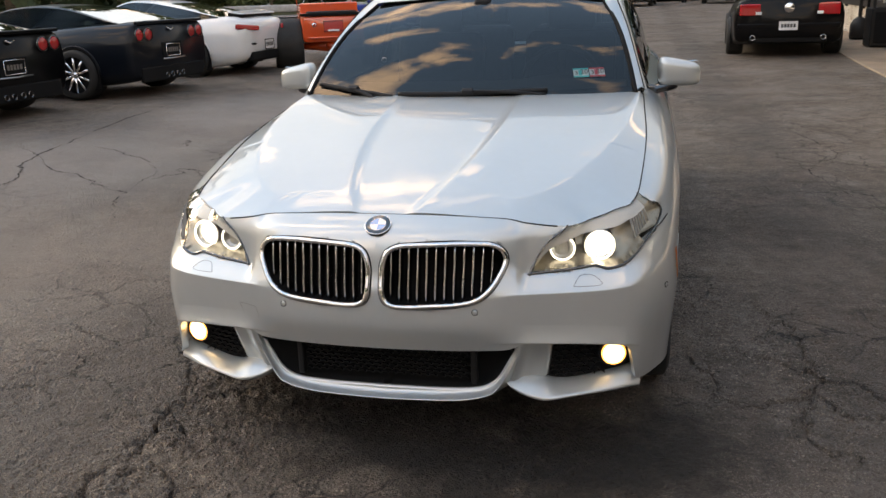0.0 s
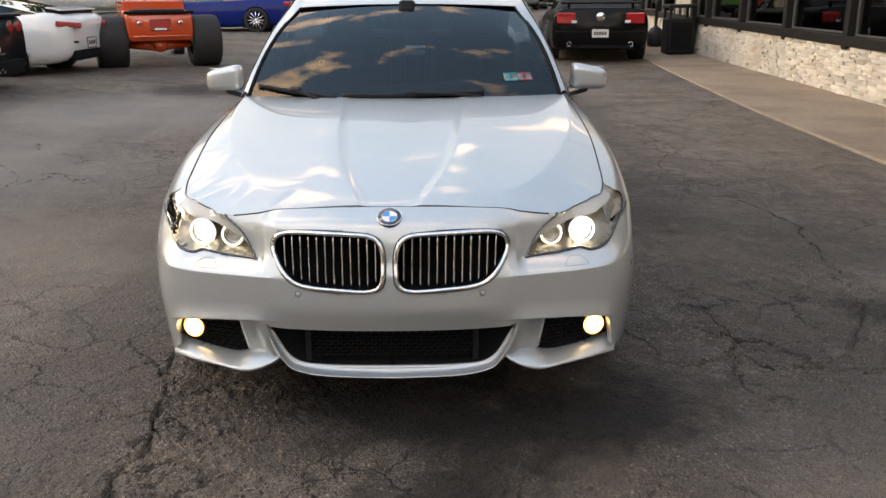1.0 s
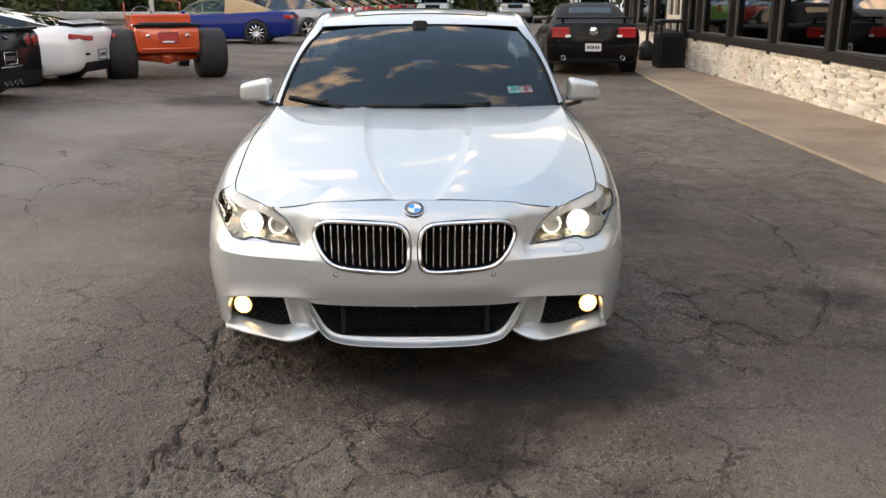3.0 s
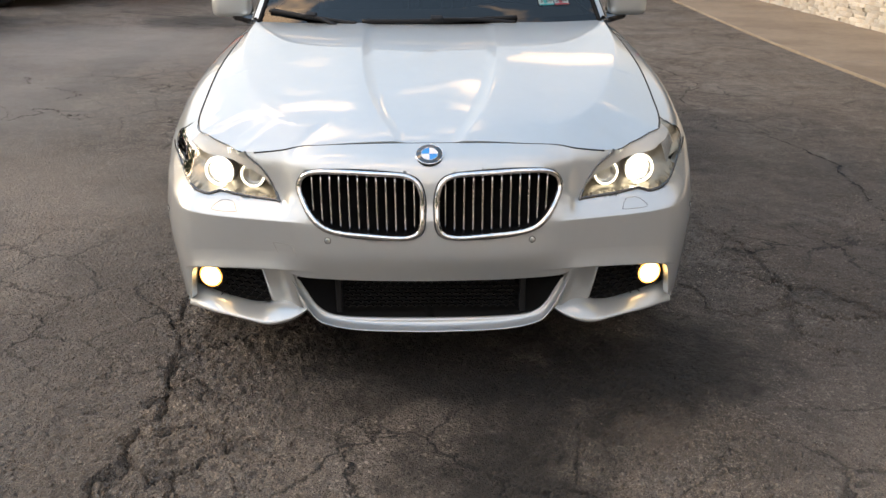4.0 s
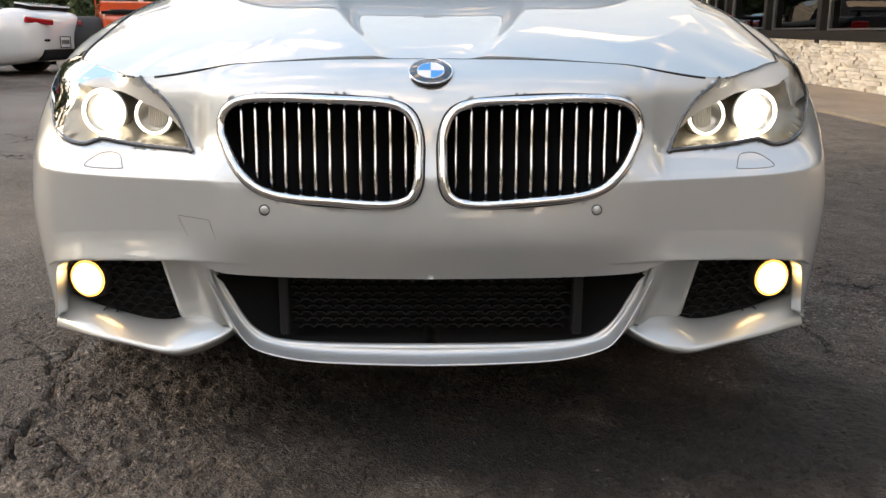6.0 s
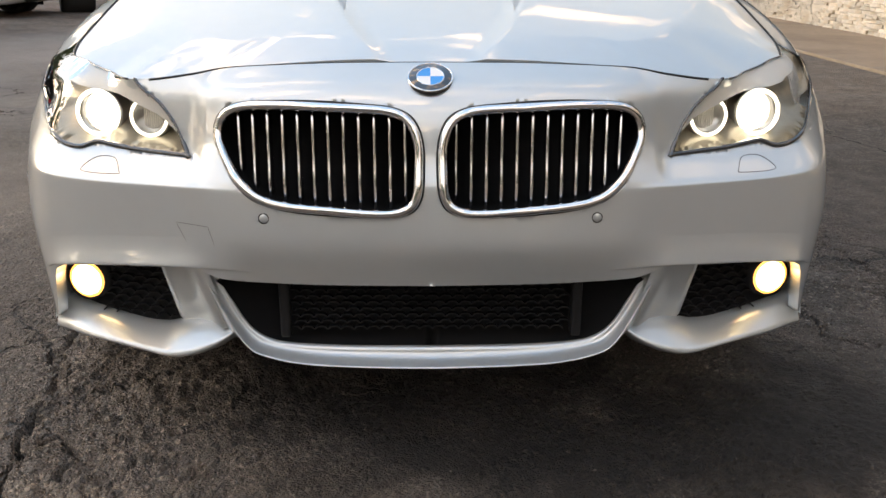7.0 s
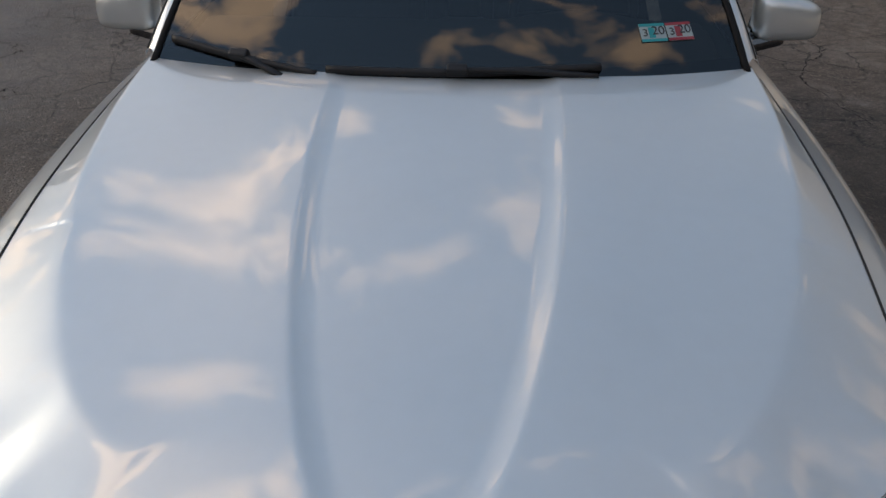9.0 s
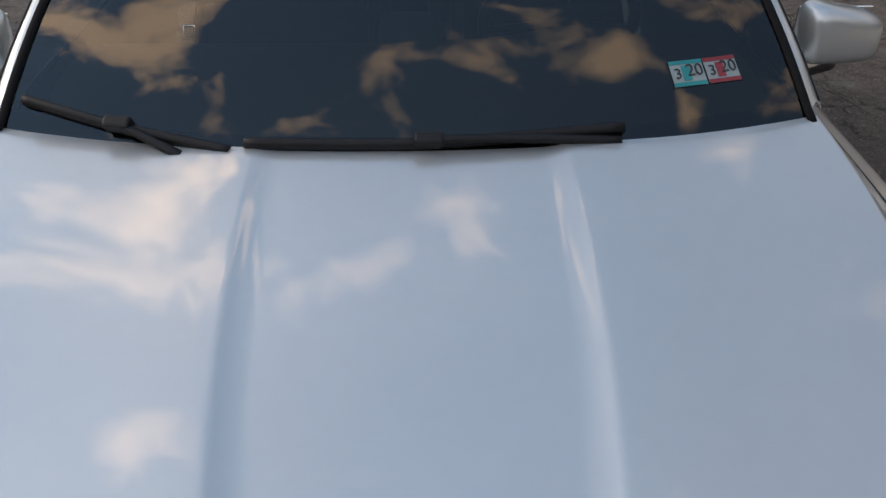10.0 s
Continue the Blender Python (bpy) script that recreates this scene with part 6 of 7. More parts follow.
def parked_car(name, label, m, body, cabin, colour, glass_mat, roof_mat=None, axles=(0.95, 3.6), r=0.34, tyre=0.24, rim_mat=None, spokes=5, track=0.80, group="", soft=False):
    """A parked car with its tail at the origin and its nose along y. body: stations of the lower body;
    cabin: (y, half width, z) at the tail glass base, roof's rear, roof's front and windscreen base."""
    car = tagged(empty(name, m), label, "car", group=group)
    bm = section_loft(dense(body, 46), BODY_RING)
    part("body", bm, colour, car)
    (y0, w0, z0), (y1, w1, z1), (y2, w2, z2), (y3, w3, z3) = cabin
    ys = [y0, y1, (y1 + y2) / 2, y2, y3]
    ws, zs = [w0, w1, (w1 + w2) / 2 + 0.01, w2, w3], [z0, z1, (z1 + z2) / 2 + 0.02, z2, z3]
    q = np.linspace(y0, y3, 33)
    W, Zt = pchip(ys, ws, q), pchip(ys, zs, q)
    belt_y, belt_z = np.array([s[0] for s in body]), np.array([s[3] for s in body])
    Zb = np.interp(q, belt_y, belt_z) - 0.04
    belt_w = np.interp(q, belt_y, [s[1] for s in body]) * 0.84
    lean = np.clip((Zt - Zb) / max(Zt.max() - Zb.mean(), 0.1), 0, 1)
    Wt = belt_w + (W - belt_w) * lean
    rows = []
    for i in range(len(q)):
        half = [(Wt[i] * a, q[i], Zt[i] - (Zt[i] - Zb[i]) * 0.06 * a ** 3) for a in (0, 0.4, 0.75, 0.93)]
        half += [(Wt[i] + (belt_w[i] - Wt[i]) * t, q[i], Zt[i] - (Zt[i] - Zb[i]) * (0.10 + 0.9 * t)) for t in (0.0, 0.33, 0.66, 1.0)]
        half = np.array(half)
        rows.append(np.concatenate([(half * (-1, 1, 1))[::-1], half[1:]]))
    P = np.array(rows)
    # upper strip over the roof is panel, the rest is glass
    idx = np.arange(P.shape[0] * P.shape[1]).reshape(P.shape[:2])
    quads = np.stack([idx[:-1, :-1], idx[1:, :-1], idx[1:, 1:], idx[:-1, 1:]], -1)
    flat = P.reshape(-1, 3)
    is_roof = np.zeros(quads.shape[:2], bool)
    for i in range(quads.shape[0]):
        yc = (q[i] + q[i + 1]) / 2
        for j in range(quads.shape[1]):
            upper = 3 <= j <= 10
            rail = j in (3, 10)
            is_roof[i, j] = (y1 - 0.02 < yc < y2 + 0.02 and upper) or rail or (soft and yc < y1 + 0.3)
    for mask, part_name, mat in ((is_roof, "roof", roof_mat or colour), (~is_roof, "glasshouse", glass_mat)):
        f = quads[mask]
        used, inv = np.unique(f, return_inverse=True)
        link(part_name, mesh_of(flat[used], inv.reshape(-1, 4)), mat, car)
    mid_y = (y1 + y2) / 2
    for s in (1, -1):
        for y in axles:
            a = np.linspace(0.0, math.pi, 18)
            wb = float(np.interp(y, belt_y, [st[1] for st in body]))
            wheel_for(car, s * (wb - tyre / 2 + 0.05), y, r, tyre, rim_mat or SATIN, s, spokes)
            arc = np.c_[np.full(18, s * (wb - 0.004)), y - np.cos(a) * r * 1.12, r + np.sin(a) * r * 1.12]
            # flat black disc in place of the shade inside the uncut wheel arch
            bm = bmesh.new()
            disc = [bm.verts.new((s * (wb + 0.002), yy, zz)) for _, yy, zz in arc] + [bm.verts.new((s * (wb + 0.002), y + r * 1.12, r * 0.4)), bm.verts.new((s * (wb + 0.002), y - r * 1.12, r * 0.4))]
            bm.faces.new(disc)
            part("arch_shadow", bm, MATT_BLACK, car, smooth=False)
            link("arch_lip", tube(arc, 0.014, 6), colour, car)
        mirror = box_part("door_mirror", (0.20, 0.10, 0.12), colour, car, pose(s * (belt_w.max() + 0.17), y3 - 0.25, float(np.interp(y3, belt_y, belt_z)) + 0.06), 0.04)
        link("door_gap", tube([(s * (np.interp(yy, belt_y, [st[1] for st in body]) * f + 0.001), yy, zz) for yy, zz, f in ((mid_y, 0.35, 1.0), (mid_y - 0.02, 0.60, 1.0), (mid_y - 0.05, 0.80, 0.975))], 0.004, 5), GAP, car)
    return car


def slanted(car, size, at, mat, name, label="", tilt=0, turn=0, bevel=0.02, roll=0):
    return box_part(name, size, mat, car, pose(*at, tilt, roll, turn), bevel, label)


def plate(car, y, z, tilt=0, dark=True):
    holder = empty("number_plate", pose(0, y, z, 90 + tilt, 0, 0))
    holder.parent = car
    box_part("plate", (0.31, 0.155, 0.008), BADGE_WHITE if not dark else MATT_BLACK, holder, pose(0, 0, 0), 0.003)
    for k in range(5):
        box_part("bar", (0.034, 0.06, 0.003), DARK_LETTER if not dark else SATIN, holder, pose(-0.10 + 0.05 * k, 0.0, 0.006), 0)
    link("plate_frame", tube([(-0.16, -0.08, 0.004), (0.16, -0.08, 0.004), (0.16, 0.08, 0.004), (-0.16, 0.08, 0.004)], 0.008, 5, True), CHROME if dark else GLOSS_BLACK, holder)


def at(x, y, turn, dz=0.0):
    return pose(x, y, float(ground_z(x, y)) + dz, 0, 0, turn)


DARK_BLUE_GREY = paint("charcoal_paint", (0.005, 0.007, 0.011), 0.0, 0.28, 0.14, 0.15)
NEAR_BLACK = paint("black_paint", (0.003, 0.003, 0.0035), 0.0, 0.30, 0.10, 0.12)
WHITE_PAINT = paint("white_paint", (0.74, 0.75, 0.76), 0.0, 0.4)
BLUE_PAINT = paint("deep_blue_paint", (0.003, 0.016, 0.16), 0.0, 0.30, 0.15, 0.15)
ORANGE = paint("orange_paint", (0.72, 0.085, 0.014), 0.0, 0.4)
GREY_PAINT = paint("grey_paint", (0.20, 0.21, 0.22), 0.4, 0.35)
RED_PAINT = paint("red_paint", (0.45, 0.02, 0.015), 0.0, 0.4)
LIME = paint("lime_paint", (0.16, 0.42, 0.05), 0.0, 0.4)
TAN_CLOTH = material("tan_canvas", (0.42, 0.30, 0.17), 0.85, vary=0.06, bump=0.2, bump_scale=300)
BLACK_CLOTH = material("black_canvas", (0.016, 0.016, 0.017), 0.85, vary=0.15, bump=0.25, bump_scale=200)


def coupe_dark(m, colour, label):
    """A low American sports coupe with four round tail lights and a flat, wide tail."""
    body = [(0.0, 0.86, 0.30, 0.98), (0.06, 0.90, 0.24, 1.0), (0.5, 0.95, 0.18, 0.99), (1.0, 0.96, 0.16, 0.96), (1.9, 0.90, 0.15, 0.90), (2.9, 0.90, 0.15, 0.86), (3.6, 0.92, 0.16, 0.80), (4.2, 0.86, 0.20, 0.66), (4.42, 0.70, 0.26, 0.50)]
    cabin = [(0.25, 0.60, 0.98), (1.45, 0.52, 1.24), (2.15, 0.54, 1.24), (3.05, 0.68, 0.88)]
    car = parked_car("sports_coupe", label, m, body, cabin, colour, DIM_GLASS, axles=(0.88, 3.55), r=0.335, tyre=0.30, rim_mat=CHROME, spokes=10, track=0.80, group="dark sports coupes")
    slanted(car, (1.60, 0.03, 0.045), (0, -0.012, 0.985), colour, "tail_spoiler")
    slanted(car, (1.50, 0.05, 0.20), (0, 0.01, 0.30), MATT_BLACK, "lower_valance")
    for s in (1, -1):
        for x in (0.52, 0.72):
            mm = pose(s * x, -0.006, 0.83, 90, 0, 0)
            link("tail_light", lathe([(0, 0.022), (0.06, 0.018), (0.078, 0.008), (0.08, -0.03)], 24, mm), RED_LENS, car, "round red tail light")
            link("light_ring", lathe([(0.080, 0.012), (0.088, 0.014), (0.092, -0.02)], 24, mm), GLOSS_BLACK, car)
        for x in (0.07, 0.19):
            mm = pose(s * x, -0.03, 0.27, 90, 0, 0)
            link("exhaust_tip", lathe([(0.026, -0.10), (0.036, 0.0), (0.033, 0.0), (0.026, -0.05)], 18, mm), GLOSS_BLACK, car)
    slanted(car, (0.46, 0.03, 0.22), (0, 0.002, 0.60), MATT_BLACK, "plate_recess", bevel=0.01)
    plate(car, -0.020, 0.60)
    link("plate_lip", tube([(-0.26, -0.03, 0.49), (0, -0.035, 0.485), (0.26, -0.03, 0.49)], 0.010, 6), SATIN, car)
    link("badge", tube([(-0.07, -0.012, 0.90), (0, -0.014, 0.87), (0.07, -0.012, 0.90)], 0.012, 5), CHROME, car)
    return car


coupe_dark(at(-5.72, 9.05, 86), DARK_BLUE_GREY, "charcoal low sports coupe with round red tail lights")
coupe_dark(at(-6.30, 6.50, 86), NEAR_BLACK, "black low sports coupe with round red tail lights")


def coupe_white(m):
    body = [(0.0, 0.58, 0.42, 0.78), (0.035, 0.71, 0.34, 0.87), (0.13, 0.82, 0.26, 0.94), (0.40, 0.90, 0.20, 0.985), (0.95, 0.92, 0.16, 0.96), (1.9, 0.88, 0.15, 0.88), (2.8, 0.87, 0.15, 0.86), (3.5, 0.88, 0.16, 0.85), (4.2, 0.80, 0.20, 0.68), (4.49, 0.62, 0.26, 0.50)]
    cabin = [(0.50, 0.60, 0.985), (1.55, 0.55, 1.22), (2.25, 0.52, 1.30), (3.10, 0.66, 0.90)]
    car = parked_car("sports_coupe", "white rear-engined sports coupe with slim red tail lights", m, body, cabin, WHITE_PAINT, glass("grey_glass", (0.22, 0.25, 0.26), ior=1.3), axles=(0.98, 3.43), r=0.335, tyre=0.29, track=0.78)
    slanted(car, (1.12, 0.26, 0.09), (0, 0.30, 0.985), MATT_BLACK, "engine_grille", tilt=8)
    slanted(car, (1.22, 0.26, 0.022), (0, 0.27, 1.035), WHITE_PAINT, "tail_spoiler", tilt=10, bevel=0.012)
    for s in (1, -1):
        slanted(car, (0.46, 0.05, 0.085), (s * 0.640, 0.040, 0.800), RED_LENS, "tail_light", "slim red tail light", turn=s * 27, roll=-s * 5)
        slanted(car, (0.22, 0.03, 0.035), (s * 0.60, 0.020, 0.53), MATT_BLACK, "side_vent", turn=s * 27)
        for x in (0.36, 0.45):
            mm = pose(s * x, 0.02, 0.30, 90, 0, 0)
            link("exhaust_tip", lathe([(0.030, -0.10), (0.045, 0.0), (0.040, 0.0), (0.03, -0.05)], 18, mm), CHROME, car)
    slanted(car, (1.25, 0.16, 0.17), (0, 0.075, 0.325), MATT_BLACK, "diffuser", bevel=0.04)
    plate(car, -0.012, 0.50, dark=False)
    return car


coupe_white(at(-5.55, 12.0, 87, -0.03))


def hot_rod(m):
    """An open orange hot rod with huge rear tyres, seen from behind."""
    rod = tagged(empty("hot_rod", m), "open orange hot rod with huge black rear tyres", "car")
    for s in (1, -1):
        wheel_for(rod, s * 0.79, 0.42, 0.45, 0.46, SATIN, s, 8, 0.52)
        wheel_for(rod, s * 0.70, 3.0, 0.30, 0.20, SATIN, s, 8, 0.6)
    body = [(0.02, 0.52, 0.50, 0.90), (0.06, 0.55, 0.48, 0.93), (0.55, 0.57, 0.46, 0.96), (0.62, 0.57, 0.46, 0.98)]
    part("bed", section_loft(dense(body, 10), [(0, 0), (0.9, 0), (0.97, 0.06), (1.0, 0.2), (1.0, 0.8), (0.99, 0.94), (0.95, 1.0), (0, 1.0)]), ORANGE, rod)
    slanted(rod, (1.16, 0.07, 0.05), (0, 0.03, 0.955), MATT_BLACK, "bed_rail", bevel=0.012)
    slanted(rod, (0.86, 0.6, 0.04), (0, 0.32, 0.985), BLACK_CLOTH, "bed_cover", bevel=0.015)
    for s in (1, -1):
        slanted(rod, (0.06, 1.05, 0.52), (s * 0.50, 1.22, 0.86), ORANGE, "cab_side", bevel=0.025)
        slanted(rod, (0.06, 1.2, 0.10), (s * 0.30, 2.4, 0.46), ORANGE, "frame_rail")
        mm = pose(s * 0.34, 0.005, 0.78, 90, 0, 0)
        link("tail_light", lathe([(0, 0.03), (0.025, 0.03), (0.042, 0.02), (0.045, 0.0)], 18, mm), CHROME, rod, "round chrome tail light")
        link("lamp_lens", lathe([(0, 0.034), (0.022, 0.031)], 14, mm), RED_LENS, rod)
        link("screen_post", tube([(s * 0.52, 1.72, 1.08), (s * 0.52, 1.68, 1.36)], 0.009, 6), ORANGE, rod)
        link("axle_arm", tube([(s * 0.30, 0.42, 0.42), (s * 0.34, 1.2, 0.44)], 0.03, 6), ORANGE, rod)
    slanted(rod, (1.06, 0.06, 0.50), (0, 0.72, 0.90), ORANGE, "cab_back", bevel=0.025)
    slanted(rod, (1.0, 0.05, 0.50), (0, 1.76, 0.82), ORANGE, "dash_panel", bevel=0.02)
    link("screen_top", tube([(-0.52, 1.66, 1.50), (0.52, 1.68, 1.36)], 0.009, 6), ORANGE, rod)
    slanted(rod, (0.96, 0.5, 0.30), (0, 1.0, 0.75), BLACK_CLOTH, "seat", bevel=0.06)
    slanted(rod, (0.56, 1.0, 0.52), (0, 2.35, 0.76), ORANGE, "bonnet", bevel=0.06)
    link("axle", tube([(-0.55, 0.40, 0.40), (0, 0.40, 0.40), (0.55, 0.40, 0.40)], [0.05, 0.12, 0.05], 12), ORANGE, rod)
    link("axle_head", lathe([(0, 0.14), (0.09, 0.12), (0.13, 0.04), (0.13, -0.08)], 18, pose(0.0, 0.30, 0.40, 90, 0, 0)), ORANGE, rod)
    link("bumper_bar", tube([(-0.46, -0.02, 0.56), (0.46, -0.02, 0.56)], 0.018, 8), ORANGE, rod)
    ring = [Vector((-0.22, 1.50, 1.12)) + Matrix.Rotation(math.radians(-35), 3, "X") @ Vector((0.19 * math.cos(a), 0, 0.19 * math.sin(a))) for a in np.linspace(0, 2 * math.pi, 24, endpoint=False)]
    link("steering_wheel", tube(ring, 0.014, 6, True), GLOSS_BLACK, rod)
    slanted(rod, (0.34, 0.012, 0.18), (0, 0.005, 0.75), RED_PAINT, "plate", bevel=0.004)
    link("plate_frame", tube([(-0.17, -0.006, 0.66), (0.17, -0.006, 0.66), (0.17, -0.006, 0.84), (-0.17, -0.006, 0.84)], 0.007, 5, True), GLOSS_BLACK, rod)
    slanted(rod, (0.20, 0.012, 0.03), (0.0, -0.004, 0.68), LETTER, "bar", bevel=0)
    return rod


hot_rod(at(-4.62, 12.75, 25, -0.02))

body = [(0.0, 0.72, 0.34, 0.86), (0.06, 0.82, 0.28, 0.95), (0.6, 0.92, 0.2, 1.0), (1.2, 0.945, 0.17, 0.98), (2.2, 0.93, 0.16, 0.93), (3.4, 0.93, 0.16, 0.90), (4.2, 0.92, 0.18, 0.85), (4.7, 0.84, 0.22, 0.70), (4.91, 0.60, 0.28, 0.55)]
blue = parked_car("convertible", "deep blue grand touring convertible with a tan canvas roof", at(-4.25, 25.0, 92), body, [(0.75, 0.55, 1.0), (1.7, 0.55, 1.34), (2.6, 0.56, 1.36), (3.45, 0.7, 0.95)], BLUE_PAINT, glass("pale_green_glass", (0.7, 0.8, 0.65)), TAN_CLOTH, axles=(1.06, 4.0), r=0.36, tyre=0.27, rim_mat=CHROME, spokes=12, track=0.81, soft=True)
for s in (1, -1):
    slanted(blue, (0.30, 0.34, 0.12), (s * 0.70, 0.15, 0.82), RED_LENS, "tail_light", "red tail light", turn=s * 20)


def muscle_convertible(m):
    body = [(0.0, 0.80, 0.38, 0.98), (0.05, 0.90, 0.30, 1.02), (0.6, 0.935, 0.22, 1.03), (1.15, 0.94, 0.19, 1.02), (2.2, 0.93, 0.18, 0.98), (3.2, 0.93, 0.18, 0.95), (3.9, 0.93, 0.2, 0.92), (4.5, 0.86, 0.24, 0.80), (4.75, 0.70, 0.3, 0.6)]
    cabin = [(0.55, 0.58, 1.03), (1.25, 0.56, 1.37), (2.2, 0.56, 1.39), (3.05, 0.70, 0.98)]
    car = parked_car("convertible", "black muscle convertible with a canvas roof and blocky red tail lights", m, body, cabin, NEAR_BLACK, TINT, BLACK_CLOTH, axles=(1.12, 3.84), r=0.345, tyre=0.28, track=0.80, soft=True)
    slanted(car, (1.50, 0.14, 0.035), (0, 0.12, 1.115), NEAR_BLACK, "tail_spoiler")
    for s in (1, -1):
        slanted(car, (0.05, 0.10, 0.10), (s * 0.6, 0.14, 1.06), NEAR_BLACK, "spoiler_foot")
        slanted(car, (0.36, 0.05, 0.20), (s * 0.64, 0.0, 0.84), RED_LENS, "tail_light", "blocky red tail light", turn=-s * 8)
        slanted(car, (0.10, 0.01, 0.05), (s * 0.50, -0.030, 0.775), LETTER, "reversing_lens", turn=-s * 8)
        mm = pose(s * 0.58, 0.0, 0.36, 90, 0, 0)
        link("exhaust_tip", lathe([(0.030, -0.10), (0.045, 0.03), (0.040, 0.03), (0.03, -0.05)], 18, mm), CHROME, car)
    link("round_badge", lathe([(0, 0.02), (0.07, 0.018), (0.085, 0.0)], 24, pose(0, -0.004, 0.86, 90, 0, 0)), CHROME, car)
    slanted(car, (1.7, 0.05, 0.10), (0, 0.022, 0.56), NEAR_BLACK, "bumper_step", bevel=0.024)
    slanted(car, (1.3, 0.06, 0.14), (0, 0.045, 0.34), MATT_BLACK, "lower_valance")
    plate(car, -0.018, 0.56, dark=False)
    box_part("rear_screen", (0.85, 0.012, 0.30), GLOSS_BLACK, car, pose(0, 0.86, 1.20, -64 + 20, 0, 0), 0.02)
    return car


muscle_convertible(at(3.22, 14.25, -4))

# ---- the row behind, and the cars that face it ----
SALOON = [(0.0, 0.74, 0.34, 0.92), (0.06, 0.84, 0.28, 1.0), (0.6, 0.91, 0.2, 1.04), (1.2, 0.925, 0.18, 1.02), (2.2, 0.92, 0.17, 0.98), (3.4, 0.92, 0.17, 0.94), (4.1, 0.90, 0.19, 0.86), (4.55, 0.80, 0.23, 0.72), (4.75, 0.60, 0.28, 0.56)]
LOW = [(0.45, 0.6, 1.03), (1.3, 0.56, 1.40), (2.4, 0.57, 1.42), (3.3, 0.70, 0.96)]
TALL = [(0.0, 0.80, 0.42, 1.10), (0.06, 0.90, 0.34, 1.18), (0.6, 0.96, 0.28, 1.2), (1.2, 0.97, 0.26, 1.18), (2.2, 0.97, 0.25, 1.15), (3.4, 0.97, 0.25, 1.12), (4.1, 0.95, 0.27, 1.06), (4.6, 0.90, 0.32, 0.95), (4.8, 0.80, 0.4, 0.75)]
TALL_CABIN = [(0.12, 0.72, 1.2), (0.45, 0.68, 1.80), (2.5, 0.68, 1.84), (3.35, 0.80, 1.16)]


def tail_lights(car, tall=False):
    for s in (1, -1):
        slanted(car, (0.14, 0.10, 0.36), (s * 0.76, 0.03, 0.88), RED_LENS, "tail_light", "red tail light", turn=-s * 12)
    plate(car, -0.015, 0.62, dark=False)


def head_lights(car, z=0.78, front=4.72):
    for s in (1, -1):
        slanted(car, (0.34, 0.10, 0.14), (s * 0.62, front - 0.09, z), LAMP_WHITE, "headlight", "pale headlight", turn=s * 14)
    slanted(car, (0.8, 0.06, 0.2), (0, front + 0.0, z - 0.06), MATT_BLACK, "front_grille")


for x, y, turn, colour, label, tall in (
    (-3.3, 30.0, 78, GREY_PAINT, "dark grey coupe with upright red tail lights in the parked row", False),
    (-2.9, 33.2, 78, WHITE_PAINT, "white coupe in the parked row", False),
    (-2.5, 36.6, 78, RED_PAINT, "red saloon in the parked row", False),
    (-2.1, 40.0, 78, LIME, "lime green coupe in the parked row", False),
    (-1.8, 43.6, 78, RED_PAINT, "bright red hatchback in the parked row", False),
    (-1.5, 47.2, 78, NEAR_BLACK, "black saloon in the parked row", False),
    (-1.2, 51.0, 78, SILVER, "silver saloon in the parked row", False),
    (-5.6, 40.5, 80, NEAR_BLACK, "boxy black off-roader behind the parked row", True),
):
    one = parked_car("off_roader" if tall else "parked_saloon", label, at(x, y, turn), TALL if tall else SALOON, TALL_CABIN if tall else LOW, colour, TINT, r=0.40 if tall else 0.34, track=0.82, group="cars in the row behind")
    tail_lights(one)
for x, y, turn, colour, label, tall in (
    (0.4, 50.5, 176, SILVER, "silver tall off-roader facing the lane", True),
    (5.0, 51.5, 176, GREY_PAINT, "grey sport utility car facing the lane", True),
    (9.1, 47.5, 172, SILVER, "pale sport utility car facing the lane", True),
    (10.3, 42.5, 170, WHITE_PAINT, "white saloon facing the lane", False),
    (12.2, 39.5, 168, GREY_PAINT, "light grey saloon facing the lane", False),
):
    one = parked_car("off_roader" if tall else "parked_saloon", label, at(x, y, turn), TALL if tall else SALOON, TALL_CABIN if tall else LOW, colour, DIM_GLASS, r=0.40 if tall else 0.34, track=0.82, group="cars facing the lane")
    head_lights(one, 0.98 if tall else 0.74, 4.72)


# ---- trees, verge, poles ----
LEAF = material("leaf", (0.075, 0.105, 0.038), 0.6, vary=0.35, scale=0.6, second=(0.11, 0.125, 0.04), second_scale=0.25)
LEAF_DARK = material("dark_leaf", (0.042, 0.066, 0.028), 0.65, vary=0.35, scale=0.5, second=(0.06, 0.08, 0.03), second_scale=0.2)
BARK = material("bark", (0.10, 0.075, 0.055), 0.9, vary=0.3, scale=4, bump=0.6, bump_scale=20)
GRASS = material("verge_grass", (0.085, 0.095, 0.035), 0.9, vary=0.3, scale=1.0, bump=0.5, bump_scale=30, second=(0.16, 0.13, 0.07), second_scale=0.3)
ROAD = material("pale_road", (0.22, 0.205, 0.19), 0.85, vary=0.1, scale=0.7, bump=0.1)
GALV = material("galvanised_steel", (0.42, 0.43, 0.44), 0.45, 0.6, vary=0.15)
WOODPOLE = material("pole_wood", (0.17, 0.14, 0.11), 0.9, vary=0.2, bump=0.4)


